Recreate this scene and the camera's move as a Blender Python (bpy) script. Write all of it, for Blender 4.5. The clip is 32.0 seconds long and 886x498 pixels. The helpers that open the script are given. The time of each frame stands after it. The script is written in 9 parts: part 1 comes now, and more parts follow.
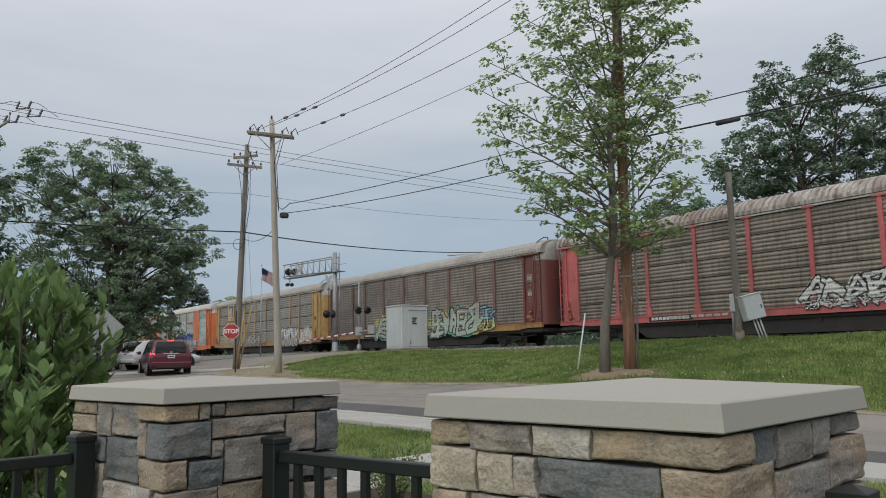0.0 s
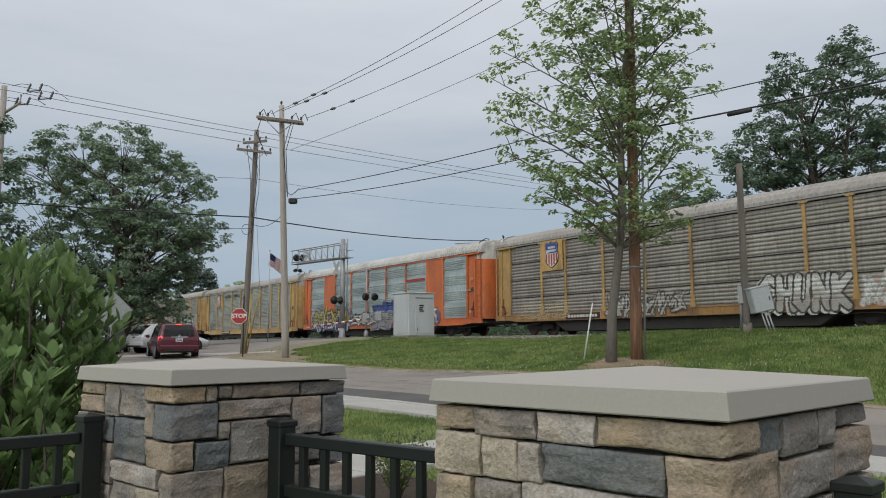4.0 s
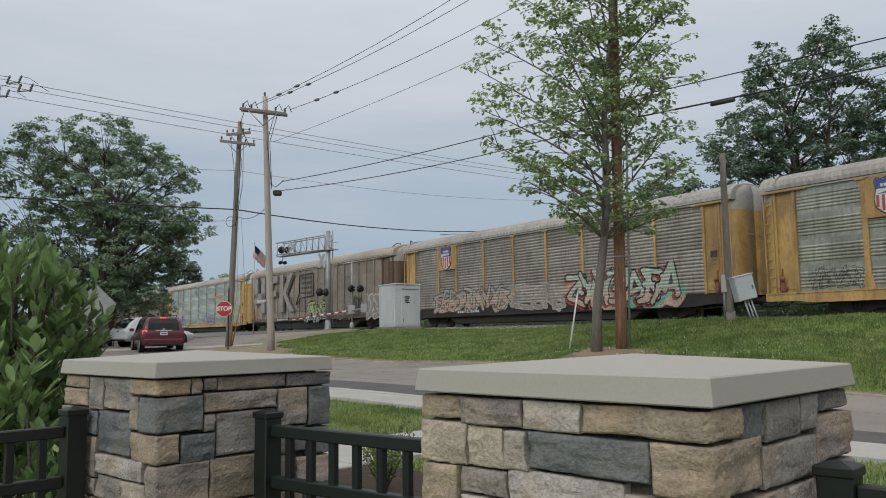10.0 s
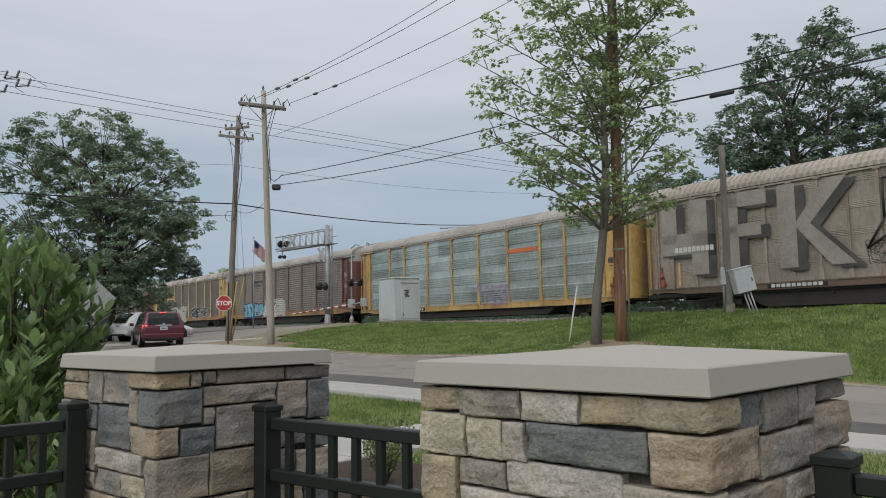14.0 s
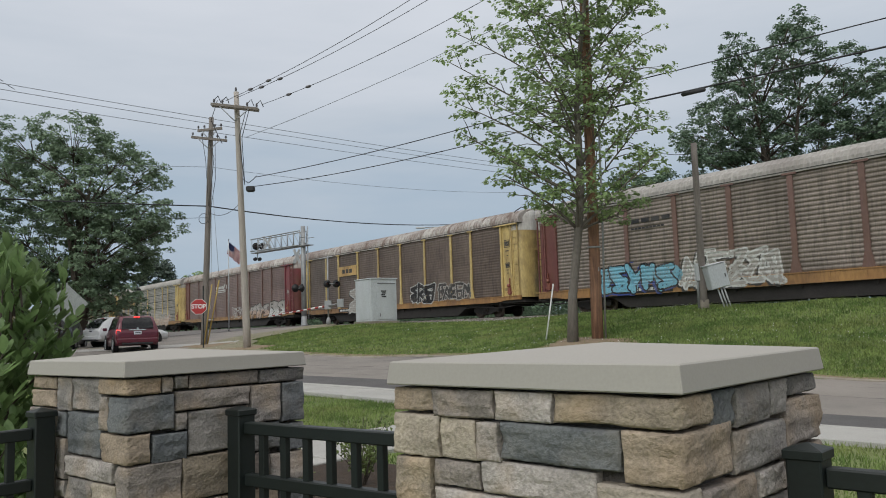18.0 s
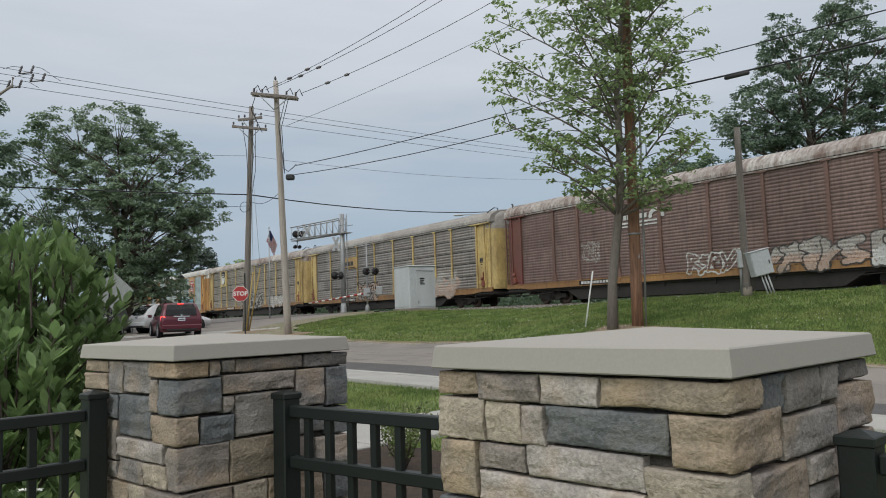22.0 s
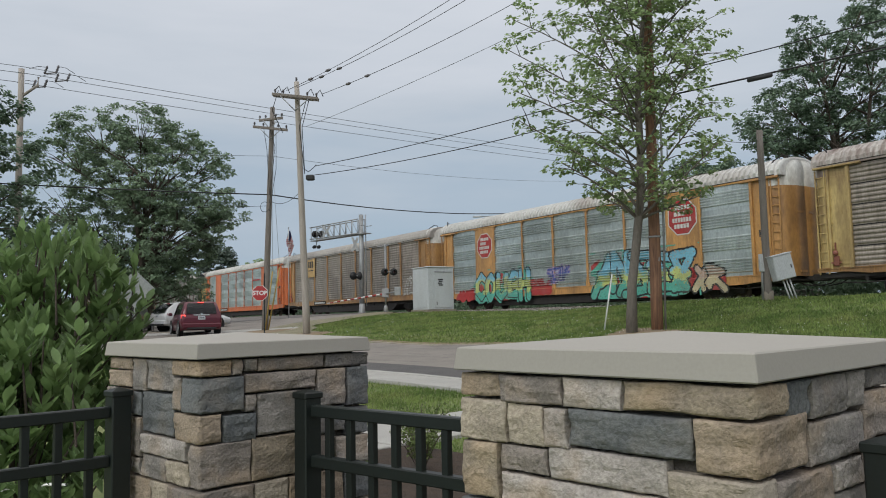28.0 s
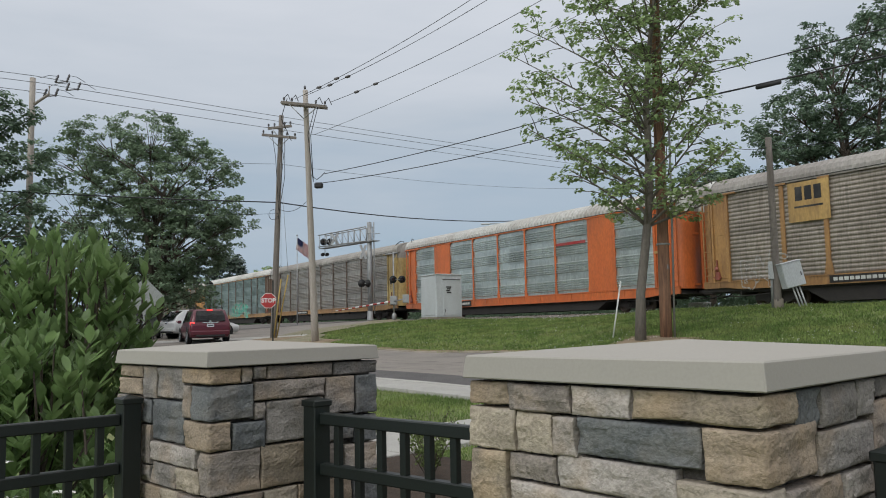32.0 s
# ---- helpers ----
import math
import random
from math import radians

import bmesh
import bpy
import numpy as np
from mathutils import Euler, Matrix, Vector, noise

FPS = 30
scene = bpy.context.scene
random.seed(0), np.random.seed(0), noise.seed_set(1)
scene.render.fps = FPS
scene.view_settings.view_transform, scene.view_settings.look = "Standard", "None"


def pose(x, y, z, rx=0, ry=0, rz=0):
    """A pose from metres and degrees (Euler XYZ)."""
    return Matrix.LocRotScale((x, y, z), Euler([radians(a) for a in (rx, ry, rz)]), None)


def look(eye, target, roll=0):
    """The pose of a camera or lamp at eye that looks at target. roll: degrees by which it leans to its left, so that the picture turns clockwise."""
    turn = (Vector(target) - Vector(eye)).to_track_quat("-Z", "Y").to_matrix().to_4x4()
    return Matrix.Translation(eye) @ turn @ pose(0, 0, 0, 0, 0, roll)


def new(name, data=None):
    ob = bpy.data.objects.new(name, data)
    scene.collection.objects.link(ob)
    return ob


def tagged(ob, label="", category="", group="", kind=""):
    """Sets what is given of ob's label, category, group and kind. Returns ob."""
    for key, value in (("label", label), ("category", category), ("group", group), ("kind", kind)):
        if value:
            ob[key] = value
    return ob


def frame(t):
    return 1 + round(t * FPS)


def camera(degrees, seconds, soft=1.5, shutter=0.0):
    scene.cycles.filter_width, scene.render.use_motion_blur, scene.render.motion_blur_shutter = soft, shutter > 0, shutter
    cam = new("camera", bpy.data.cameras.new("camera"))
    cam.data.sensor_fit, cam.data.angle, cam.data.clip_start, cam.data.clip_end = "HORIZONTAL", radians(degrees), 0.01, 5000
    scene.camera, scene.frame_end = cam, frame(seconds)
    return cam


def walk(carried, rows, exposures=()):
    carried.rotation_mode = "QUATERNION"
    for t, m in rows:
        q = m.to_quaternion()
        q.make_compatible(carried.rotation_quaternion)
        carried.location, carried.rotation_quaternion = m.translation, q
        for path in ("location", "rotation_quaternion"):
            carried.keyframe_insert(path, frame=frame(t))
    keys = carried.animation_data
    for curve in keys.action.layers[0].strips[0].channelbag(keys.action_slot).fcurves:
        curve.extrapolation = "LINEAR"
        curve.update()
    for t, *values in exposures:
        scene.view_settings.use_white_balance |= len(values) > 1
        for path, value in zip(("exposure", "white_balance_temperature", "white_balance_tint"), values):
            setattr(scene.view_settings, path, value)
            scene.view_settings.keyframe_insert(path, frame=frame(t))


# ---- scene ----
from collections import defaultdict

# camera and its path: hand-held, almost on one spot
PATH = [
    (0, -0.006, -0.006, 1.615, 97.65, 1.04, 0.18),
    (0.5, -0.003, -0.006, 1.615, 97.64, 0.89, -0.14),
    (1, -0.002, -0.006, 1.613, 97.27, 0.58, 0.04),
    (1.5, -0.005, -0.006, 1.611, 97.14, 0.59, 0.30),
    (2, -0.004, -0.006, 1.610, 97.03, 0.56, 0.46),
    (2.5, -0.008, -0.011, 1.611, 96.86, 0.44, 0.48),
    (3, -0.007, -0.009, 1.610, 96.78, 0.31, 0.52),
    (3.5, -0.005, -0.004, 1.609, 96.79, 0.18, 0.65),
    (5.5, -0.006, -0.007, 1.608, 96.67, 0.13, 0.61),
    (6, -0.004, -0.002, 1.607, 96.62, 0.08, 0.26),
    (6.5, -0.002, -0.001, 1.608, 96.62, 0.14, -0.18),
    (7, -0.001, -0.001, 1.607, 96.58, 0.29, -0.55),
    (7.5, 0.001, -0.001, 1.606, 96.62, 0.36, -0.74),
    (8, -0.003, -0.008, 1.606, 96.50, 0.53, -0.83),
    (8.5, -0.005, -0.001, 1.605, 96.30, 0.57, -0.43),
    (9, -0.003, 0.001, 1.605, 96.23, 0.53, -0.31),
    (9.5, -0.003, 0.000, 1.605, 96.24, 0.56, -0.33),
    (10, -0.004, -0.003, 1.605, 96.14, 0.68, -0.35),
    (10.5, -0.003, -0.002, 1.604, 96.06, 0.76, -0.44),
    (11, -0.001, 0.000, 1.603, 95.88, 0.87, -0.64),
    (11.5, 0.001, 0.002, 1.603, 95.82, 1.05, -0.74),
    (12, 0.002, 0.001, 1.604, 95.89, 1.00, -0.63),
    (12.5, 0.001, 0.001, 1.601, 95.78, 1.06, -0.61),
    (13, 0.000, 0.000, 1.600, 95.66, 1.07, -0.50),
    (13.5, -0.001, -0.001, 1.600, 95.64, 1.00, -0.45),
    (14, -0.000, -0.002, 1.601, 95.68, 0.93, -0.36),
    (14.5, 0.001, 0.000, 1.599, 95.62, 0.98, -0.50),
    (16.5, 0.000, 0.002, 1.598, 95.48, 1.29, -0.55),
    (17, 0.004, 0.006, 1.599, 95.46, 1.56, -1.15),
    (17.5, 0.007, 0.010, 1.601, 95.51, 1.81, -1.75),
    (18, 0.011, 0.010, 1.602, 95.63, 1.83, -1.98),
    (18.5, 0.006, 0.003, 1.601, 95.80, 2.04, -2.11),
    (19, 0.011, 0.006, 1.603, 95.74, 2.12, -2.18),
    (19.5, 0.008, 0.005, 1.599, 95.48, 2.25, -1.79),
    (20, 0.002, 0.005, 1.595, 95.04, 1.92, -0.99),
    (20.5, 0.001, 0.009, 1.595, 94.90, 1.45, -0.41),
    (21, -0.002, 0.008, 1.596, 94.89, 1.25, -0.10),
    (21.5, -0.001, 0.005, 1.594, 94.84, 1.39, 0.20),
    (22, -0.004, 0.007, 1.595, 94.81, 1.73, 0.77),
    (22.5, -0.006, 0.008, 1.596, 94.83, 1.72, 0.85),
    (23, -0.007, 0.003, 1.595, 94.94, 1.97, 0.68),
    (23.5, -0.006, 0.002, 1.596, 94.99, 2.01, 0.58),
    (24, -0.005, 0.003, 1.596, 95.04, 1.91, 0.78),
    (24.5, -0.010, 0.005, 1.595, 94.95, 1.67, 0.92),
    (25, -0.011, 0.003, 1.595, 94.90, 1.43, 1.15),
    (25.5, -0.012, 0.002, 1.595, 94.95, 1.16, 1.44),
    (27.5, -0.015, -0.003, 1.596, 95.03, 1.24, 1.98),
    (28, -0.016, 0.001, 1.596, 94.93, 1.13, 2.06),
    (28.5, -0.016, -0.006, 1.596, 94.97, 0.98, 2.29),
    (29, -0.018, -0.000, 1.594, 94.97, 0.93, 2.33),
    (29.5, -0.020, -0.005, 1.595, 95.02, 1.03, 2.36),
    (30, -0.017, -0.002, 1.597, 95.11, 0.99, 2.40),
    (30.5, -0.015, -0.002, 1.596, 95.21, 1.18, 2.48),
    (31, -0.016, -0.003, 1.597, 95.23, 1.27, 2.49),
    (31.5, -0.018, -0.006, 1.595, 95.39, 1.20, 2.61),
    (32, -0.017, -0.008, 1.598, 95.48, 1.11, 2.65),
]
cam = camera(58.4, 32.0, soft=1.0, shutter=0.06)
walk(cam, [(t, pose(x, y, z, rx, ry, rz)) for t, x, y, z, rx, ry, rz in PATH], exposures=[(0, 0.12), (14, 0.15), (22, 0.18), (32, 0.16)])

# overcast sky, brighter overhead, cooler towards the horizon
SUN_EL, SUN_AZ = radians(37), radians(210)
world = bpy.data.worlds.new("overcast_sky")
scene.world = world
world.use_nodes = True
wn, wl = world.node_tree.nodes, world.node_tree.links
wn.clear()
w_out = wn.new("ShaderNodeOutputWorld")
w_bg = wn.new("ShaderNodeBackground")
w_sky = wn.new("ShaderNodeTexSky")
w_sky.sky_type, w_sky.sun_disc = "NISHITA", False
w_sky.sun_elevation, w_sky.sun_rotation = SUN_EL, SUN_AZ
w_sky.air_density, w_sky.dust_density = 1.0, 3.0
w_co = wn.new("ShaderNodeTexCoord")
w_sep = wn.new("ShaderNodeSeparateXYZ")
w_map = wn.new("ShaderNodeMapping")
w_map.inputs["Scale"].default_value = (1.2, 1.2, 6.0)
w_n = wn.new("ShaderNodeTexNoise")
w_n.inputs["Scale"].default_value, w_n.inputs["Detail"].default_value, w_n.inputs["Roughness"].default_value = 1.6, 5.0, 0.55
w_add = wn.new("ShaderNodeMath")
w_add.operation = "MULTIPLY_ADD"
w_add.inputs[1].default_value = 0.34
w_ramp = wn.new("ShaderNodeValToRGB")
r = w_ramp.color_ramp
r.elements[0].position, r.elements[0].color = 0.14, (0.40, 0.49, 0.60, 1)
r.elements[1].position, r.elements[1].color = 0.66, (0.66, 0.685, 0.735, 1)
for p, c in ((0.25, (0.325, 0.42, 0.515, 1)), (0.33, (0.37, 0.445, 0.53, 1)), (0.42, (0.47, 0.52, 0.582, 1)), (0.53, (0.565, 0.60, 0.655, 1)), (0.80, (0.80, 0.81, 0.83, 1)), (1.0, (1.0, 1.0, 1.0, 1))):
    e = r.elements.new(p)
    e.color = c
w_mix = wn.new("ShaderNodeMix")
w_mix.data_type = "RGBA"
w_mix.inputs["Factor"].default_value = 0.93
w_mul = wn.new("ShaderNodeMix")
w_mul.data_type, w_mul.blend_type = "RGBA", "MULTIPLY"
w_mul.inputs["Factor"].default_value = 1.0
w_mul.inputs[7].default_value = (0.1, 0.1, 0.1, 1)
wl.new(w_co.outputs["Generated"], w_map.inputs["Vector"])
wl.new(w_map.outputs[0], w_n.inputs["Vector"])
wl.new(w_co.outputs["Generated"], w_sep.inputs[0])
wl.new(w_n.outputs["Fac"], w_add.inputs[0])
wl.new(w_sep.outputs["Z"], w_add.inputs[2])
wl.new(w_add.outputs[0], w_ramp.inputs[0])
wl.new(w_sky.outputs[0], w_mul.inputs[6])
wl.new(w_mul.outputs[2], w_mix.inputs[6])
wl.new(w_ramp.outputs[0], w_mix.inputs[7])
wl.new(w_mix.outputs[2], w_bg.inputs["Color"])
w_bg.inputs["Strength"].default_value = 1.0
wl.new(w_bg.outputs[0], w_out.inputs[0])

sun = new("sun", bpy.data.lights.new("sun", "SUN"))
sun.data.energy, sun.data.angle, sun.data.color = 1.27, radians(45), (0.97, 1.0, 0.95)
sun.matrix_world = look((0, 0, 0), (math.sin(SUN_AZ) * -math.cos(SUN_EL), -math.cos(SUN_AZ) * math.cos(SUN_EL), -math.sin(SUN_EL)))


# ---- materials ----
def mat(name, color, color2=None, rough=0.7, metal=0.0, scale=4.0, fine=60.0, bump=0.15, contrast=1.0, dirt=None, dirt_amount=0.4,
        stretch=(1, 1, 1), per_object=0.0, per_island=0.0, spec=0.5, coat=0.0, through_light=0.0, grit=0.45):
    """A weathered surface: two colours mixed by broad noise, broken by fine grain, with stains and bump."""
    m = bpy.data.materials.new(name)
    m.use_nodes = True
    n, l = m.node_tree.nodes, m.node_tree.links
    b = n["Principled BSDF"]
    b.inputs["Roughness"].default_value, b.inputs["Metallic"].default_value = rough, metal
    b.inputs["Specular IOR Level"].default_value = spec
    b.inputs["Coat Weight"].default_value = coat
    co = n.new("ShaderNodeTexCoord")
    mp = n.new("ShaderNodeMapping")
    mp.inputs["Scale"].default_value = stretch
    l.new(co.outputs["Object"], mp.inputs["Vector"])
    broad, grain = n.new("ShaderNodeTexNoise"), n.new("ShaderNodeTexNoise")
    broad.inputs["Scale"].default_value, broad.inputs["Detail"].default_value = scale, 6.0
    grain.inputs["Scale"].default_value, grain.inputs["Detail"].default_value = fine, 4.0
    info = n.new("ShaderNodeObjectInfo")
    shift = n.new("ShaderNodeVectorMath")
    shift.operation = "MULTIPLY_ADD"
    shift.inputs[1].default_value = (37.0, 53.0, 71.0)
    l.new(info.outputs["Random"], shift.inputs[0])
    l.new(mp.outputs[0], shift.inputs[2])
    l.new(shift.outputs[0], broad.inputs["Vector"])
    l.new(shift.outputs[0], grain.inputs["Vector"])
    ramp = n.new("ShaderNodeValToRGB")
    c2 = color2 or tuple(0.7 * v for v in color)
    half = 0.25 / contrast
    ramp.color_ramp.elements[0].position, ramp.color_ramp.elements[0].color = 0.5 - half, (*c2, 1)
    ramp.color_ramp.elements[1].position, ramp.color_ramp.elements[1].color = 0.5 + half, (*color, 1)
    l.new(broad.outputs["Fac"], ramp.inputs[0])
    last = ramp.outputs[0]
    g = n.new("ShaderNodeMix")
    g.data_type, g.blend_type = "RGBA", "MULTIPLY"
    g.inputs["Factor"].default_value = grit
    l.new(last, g.inputs[6])
    gr = n.new("ShaderNodeMapRange")
    gr.inputs["From Min"].default_value, gr.inputs["From Max"].default_value = 0.3, 0.7
    gr.inputs["To Min"].default_value, gr.inputs["To Max"].default_value = 0.6, 1.25
    l.new(grain.outputs["Fac"], gr.inputs["Value"])
    l.new(gr.outputs[0], g.inputs[7])
    last = g.outputs[2]
    if dirt:
        d = n.new("ShaderNodeTexNoise")
        d.inputs["Scale"].default_value, d.inputs["Detail"].default_value = scale * 0.6, 8.0
        dm = n.new("ShaderNodeMapping")
        dm.inputs["Location"].default_value = (7.0, 3.0, 1.0)
        l.new(shift.outputs[0], dm.inputs["Vector"])
        l.new(dm.outputs[0], d.inputs["Vector"])
        dr = n.new("ShaderNodeMapRange")
        dr.inputs["From Min"].default_value, dr.inputs["From Max"].default_value = 0.48, 0.68
        dr.inputs["To Max"].default_value = dirt_amount
        l.new(d.outputs["Fac"], dr.inputs["Value"])
        x = n.new("ShaderNodeMix")
        x.data_type = "RGBA"
        x.inputs[7].default_value = (*dirt, 1)
        l.new(dr.outputs[0], x.inputs["Factor"])
        l.new(last, x.inputs[6])
        last = x.outputs[2]
    for amount, node, socket in ((per_object, info, "Random"), (per_island, n.new("ShaderNodeNewGeometry") if per_island else None, "Random Per Island")):
        if amount:
            h = n.new("ShaderNodeHueSaturation")
            v = n.new("ShaderNodeMapRange")
            v.inputs["To Min"].default_value, v.inputs["To Max"].default_value = 1 - amount, 1 + amount
            l.new(node.outputs[socket], v.inputs["Value"])
            l.new(v.outputs[0], h.inputs["Value"])
            l.new(last, h.inputs["Color"])
            last = h.outputs[0]
    l.new(last, b.inputs["Base Color"])
    if through_light:
        b.inputs["Transmission Weight"].default_value = 0.0
        tr = n.new("ShaderNodeBsdfTranslucent")
        mx = n.new("ShaderNodeMixShader")
        mx.inputs[0].default_value = through_light
        l.new(last, tr.inputs["Color"])
        l.new(b.outputs[0], mx.inputs[1])
        l.new(tr.outputs[0], mx.inputs[2])
        l.new(mx.outputs[0], n["Material Output"].inputs["Surface"])
    if bump:
        bp = n.new("ShaderNodeBump")
        bp.inputs["Strength"].default_value, bp.inputs["Distance"].default_value = bump, 0.02
        ma = n.new("ShaderNodeMath")
        ma.operation = "ADD"
        l.new(broad.outputs["Fac"], ma.inputs[0])
        l.new(grain.outputs["Fac"], ma.inputs[1])
        l.new(ma.outputs[0], bp.inputs["Height"])
        l.new(bp.outputs[0], b.inputs["Normal"])
    return m


def glow(name, color, strength):
    m = mat(name, color, rough=0.4, bump=0)
    b = m.node_tree.nodes["Principled BSDF"]
    b.inputs["Emission Color"].default_value, b.inputs["Emission Strength"].default_value = (*color, 1), strength
    return m


M_GRASS = mat("grass_ground", (0.18, 0.215, 0.075), (0.12, 0.155, 0.048), 0.95, scale=1.3, fine=40, bump=0.6, dirt=(0.16, 0.12, 0.06), dirt_amount=0.35)
M_BLADE = mat("grass_blade", (0.215, 0.285, 0.085), (0.105, 0.17, 0.042), 0.8, scale=1.1, fine=7, bump=0, per_island=0.4, through_light=0.35, contrast=2.2, dirt=(0.30, 0.27, 0.11), dirt_amount=0.3)
M_DIRT = mat("bare_dirt", (0.27, 0.20, 0.13), (0.19, 0.14, 0.085), 0.95, scale=3, fine=50, bump=0.7)
M_SHOULDER = mat("dry_shoulder", (0.25, 0.215, 0.15), (0.155, 0.155, 0.085), 0.95, scale=2.2, fine=50, bump=0.6, contrast=1.6)
M_MULCH = mat("bark_mulch", (0.07, 0.045, 0.03), (0.035, 0.024, 0.017), 0.95, scale=9, fine=70, bump=0.9)
M_ASPHALT = mat("new_asphalt", (0.105, 0.097, 0.095), (0.075, 0.07, 0.07), 0.9, scale=1.5, fine=90, bump=0.3)
M_OLDROAD = mat("worn_asphalt", (0.265, 0.235, 0.21), (0.20, 0.178, 0.16), 0.92, scale=0.8, fine=70, bump=0.3, dirt=(0.13, 0.12, 0.11), dirt_amount=0.5)
M_CROSSING = mat("crossing_asphalt", (0.17, 0.155, 0.145), (0.11, 0.10, 0.095), 0.92, scale=0.9, fine=70, bump=0.3, dirt=(0.08, 0.075, 0.07), dirt_amount=0.5)
M_CONCRETE = mat("pale_concrete", (0.41, 0.395, 0.37), (0.33, 0.32, 0.30), 0.9, scale=1.6, fine=80, bump=0.25)
M_KERB = mat("kerb_concrete", (0.33, 0.29, 0.24), (0.20, 0.17, 0.135), 0.92, scale=2.5, fine=60, bump=0.4)
M_GRAVEL = mat("track_ballast", (0.25, 0.222, 0.20), (0.12, 0.108, 0.098), 0.95, scale=11, fine=40, bump=1.0, contrast=2)
M_BALLAST = mat("ballast_stone", (0.29, 0.26, 0.235), (0.18, 0.16, 0.145), 0.9, scale=9, fine=40, bump=0.2, per_island=0.35)
M_CAP = mat("cast_cap_stone", (0.362, 0.338, 0.304), (0.337, 0.315, 0.285), 0.88, scale=0.7, fine=160, bump=0.015, grit=0.12, dirt=(0.27, 0.255, 0.235), dirt_amount=0.22)
M_MORTAR = mat("mortar", (0.10, 0.088, 0.078), (0.07, 0.062, 0.055), 0.95, scale=10, fine=80, bump=0.6)
M_BLACK = mat("black_powder_coat", (0.007, 0.012, 0.011), (0.006, 0.009, 0.008), 0.5, scale=3, fine=90, bump=0.03)
M_STEEL = mat("galvanised_steel", (0.36, 0.365, 0.37), (0.27, 0.275, 0.28), 0.55, 0.45, scale=3, fine=50, bump=0.05)
M_CABINET = mat("cabinet_aluminium", (0.56, 0.58, 0.60), (0.48, 0.50, 0.52), 0.55, 0.15, scale=1.5, fine=40, bump=0.05, dirt=(0.34, 0.34, 0.33), dirt_amount=0.4, stretch=(1, 1, 0.3))
M_POLE_GREY = mat("weathered_pole", (0.43, 0.385, 0.345), (0.32, 0.28, 0.25), 0.9, scale=3, fine=30, bump=0.4, stretch=(4, 4, 0.25))
M_POLE_DARK = mat("old_pole", (0.235, 0.205, 0.185), (0.155, 0.135, 0.122), 0.9, scale=3, fine=30, bump=0.5, stretch=(4, 4, 0.25))
M_POLE_BROWN = mat("treated_pole", (0.33, 0.175, 0.105), (0.13, 0.072, 0.05), 0.85, scale=3, fine=30, bump=0.5, stretch=(5, 5, 0.16), contrast=1.3)
M_INSUL = mat("porcelain_insulator", (0.13, 0.12, 0.13), (0.10, 0.09, 0.10), 0.3, scale=5, fine=20, bump=0)
M_WIRE = mat("wire", (0.03, 0.03, 0.034), (0.02, 0.02, 0.022), 0.7, scale=5, fine=20, bump=0)
M_WIRE_PALE = mat("aluminium_wire", (0.16, 0.17, 0.18), (0.12, 0.13, 0.14), 0.6, 0.3, scale=5, fine=20, bump=0)
M_BARK = mat("bark", (0.12, 0.095, 0.075), (0.065, 0.052, 0.042), 0.95, scale=7, fine=40, bump=0.9, stretch=(3, 3, 0.6))
M_BARK_PALE = mat("young_bark", (0.20, 0.175, 0.15), (0.13, 0.115, 0.10), 0.95, scale=7, fine=50, bump=0.5, stretch=(3, 3, 0.7))
M_LEAF_YOUNG = mat("young_tree_leaf", (0.325, 0.42, 0.19), (0.22, 0.31, 0.135), 0.56, scale=0.8, fine=9, bump=0, per_island=0.35, through_light=0.5)
M_LEAF_DARK = mat("dark_tree_leaf", (0.235, 0.32, 0.20), (0.16, 0.225, 0.14), 0.55, scale=0.5, fine=6, bump=0, per_island=0.3, through_light=0.35)
M_LEAF_MAPLE = mat("maple_leaf", (0.185, 0.26, 0.17), (0.115, 0.175, 0.115), 0.55, scale=0.45, fine=6, bump=0, per_island=0.3, through_light=0.35)
M_LEAF_BUSH = mat("magnolia_leaf", (0.265, 0.375, 0.155), (0.15, 0.245, 0.085), 0.45, scale=1.5, fine=12, bump=0, per_object=0.25, per_island=0.3, through_light=0.52)
M_LEAF_FAR = mat("distant_leaf", (0.10, 0.135, 0.105), (0.065, 0.09, 0.075), 0.6, scale=0.3, fine=4, bump=0, per_island=0.3, through_light=0.2)
M_LEAF_SHRUB = mat("shrub_leaf", (0.17, 0.22, 0.07), (0.09, 0.13, 0.035), 0.6, scale=3, fine=20, bump=0, per_island=0.35, through_light=0.25)
M_RAIL = mat("rail_steel", (0.20, 0.15, 0.12), (0.12, 0.085, 0.065), 0.6, 0.5, scale=6, fine=40, bump=0.1)
M_TIE = mat("creosoted_tie", (0.06, 0.05, 0.042), (0.035, 0.03, 0.026), 0.95, scale=6, fine=40, bump=0.6)
M_WHITE = mat("white_paint", (0.78, 0.78, 0.77), (0.70, 0.70, 0.69), 0.6, scale=2, fine=30, bump=0.03)
M_DULL_WHITE = mat("aged_white", (0.52, 0.53, 0.54), (0.42, 0.43, 0.44), 0.7, scale=2, fine=30, bump=0.05)


# ---- building helpers ----
def mesh_of(bm, name="mesh", smooth=False):
    me = bpy.data.meshes.new(name)
    bm.normal_update()
    if smooth:
        for f in bm.faces:
            f.smooth = True
    bm.to_mesh(me)
    bm.free()
    return me


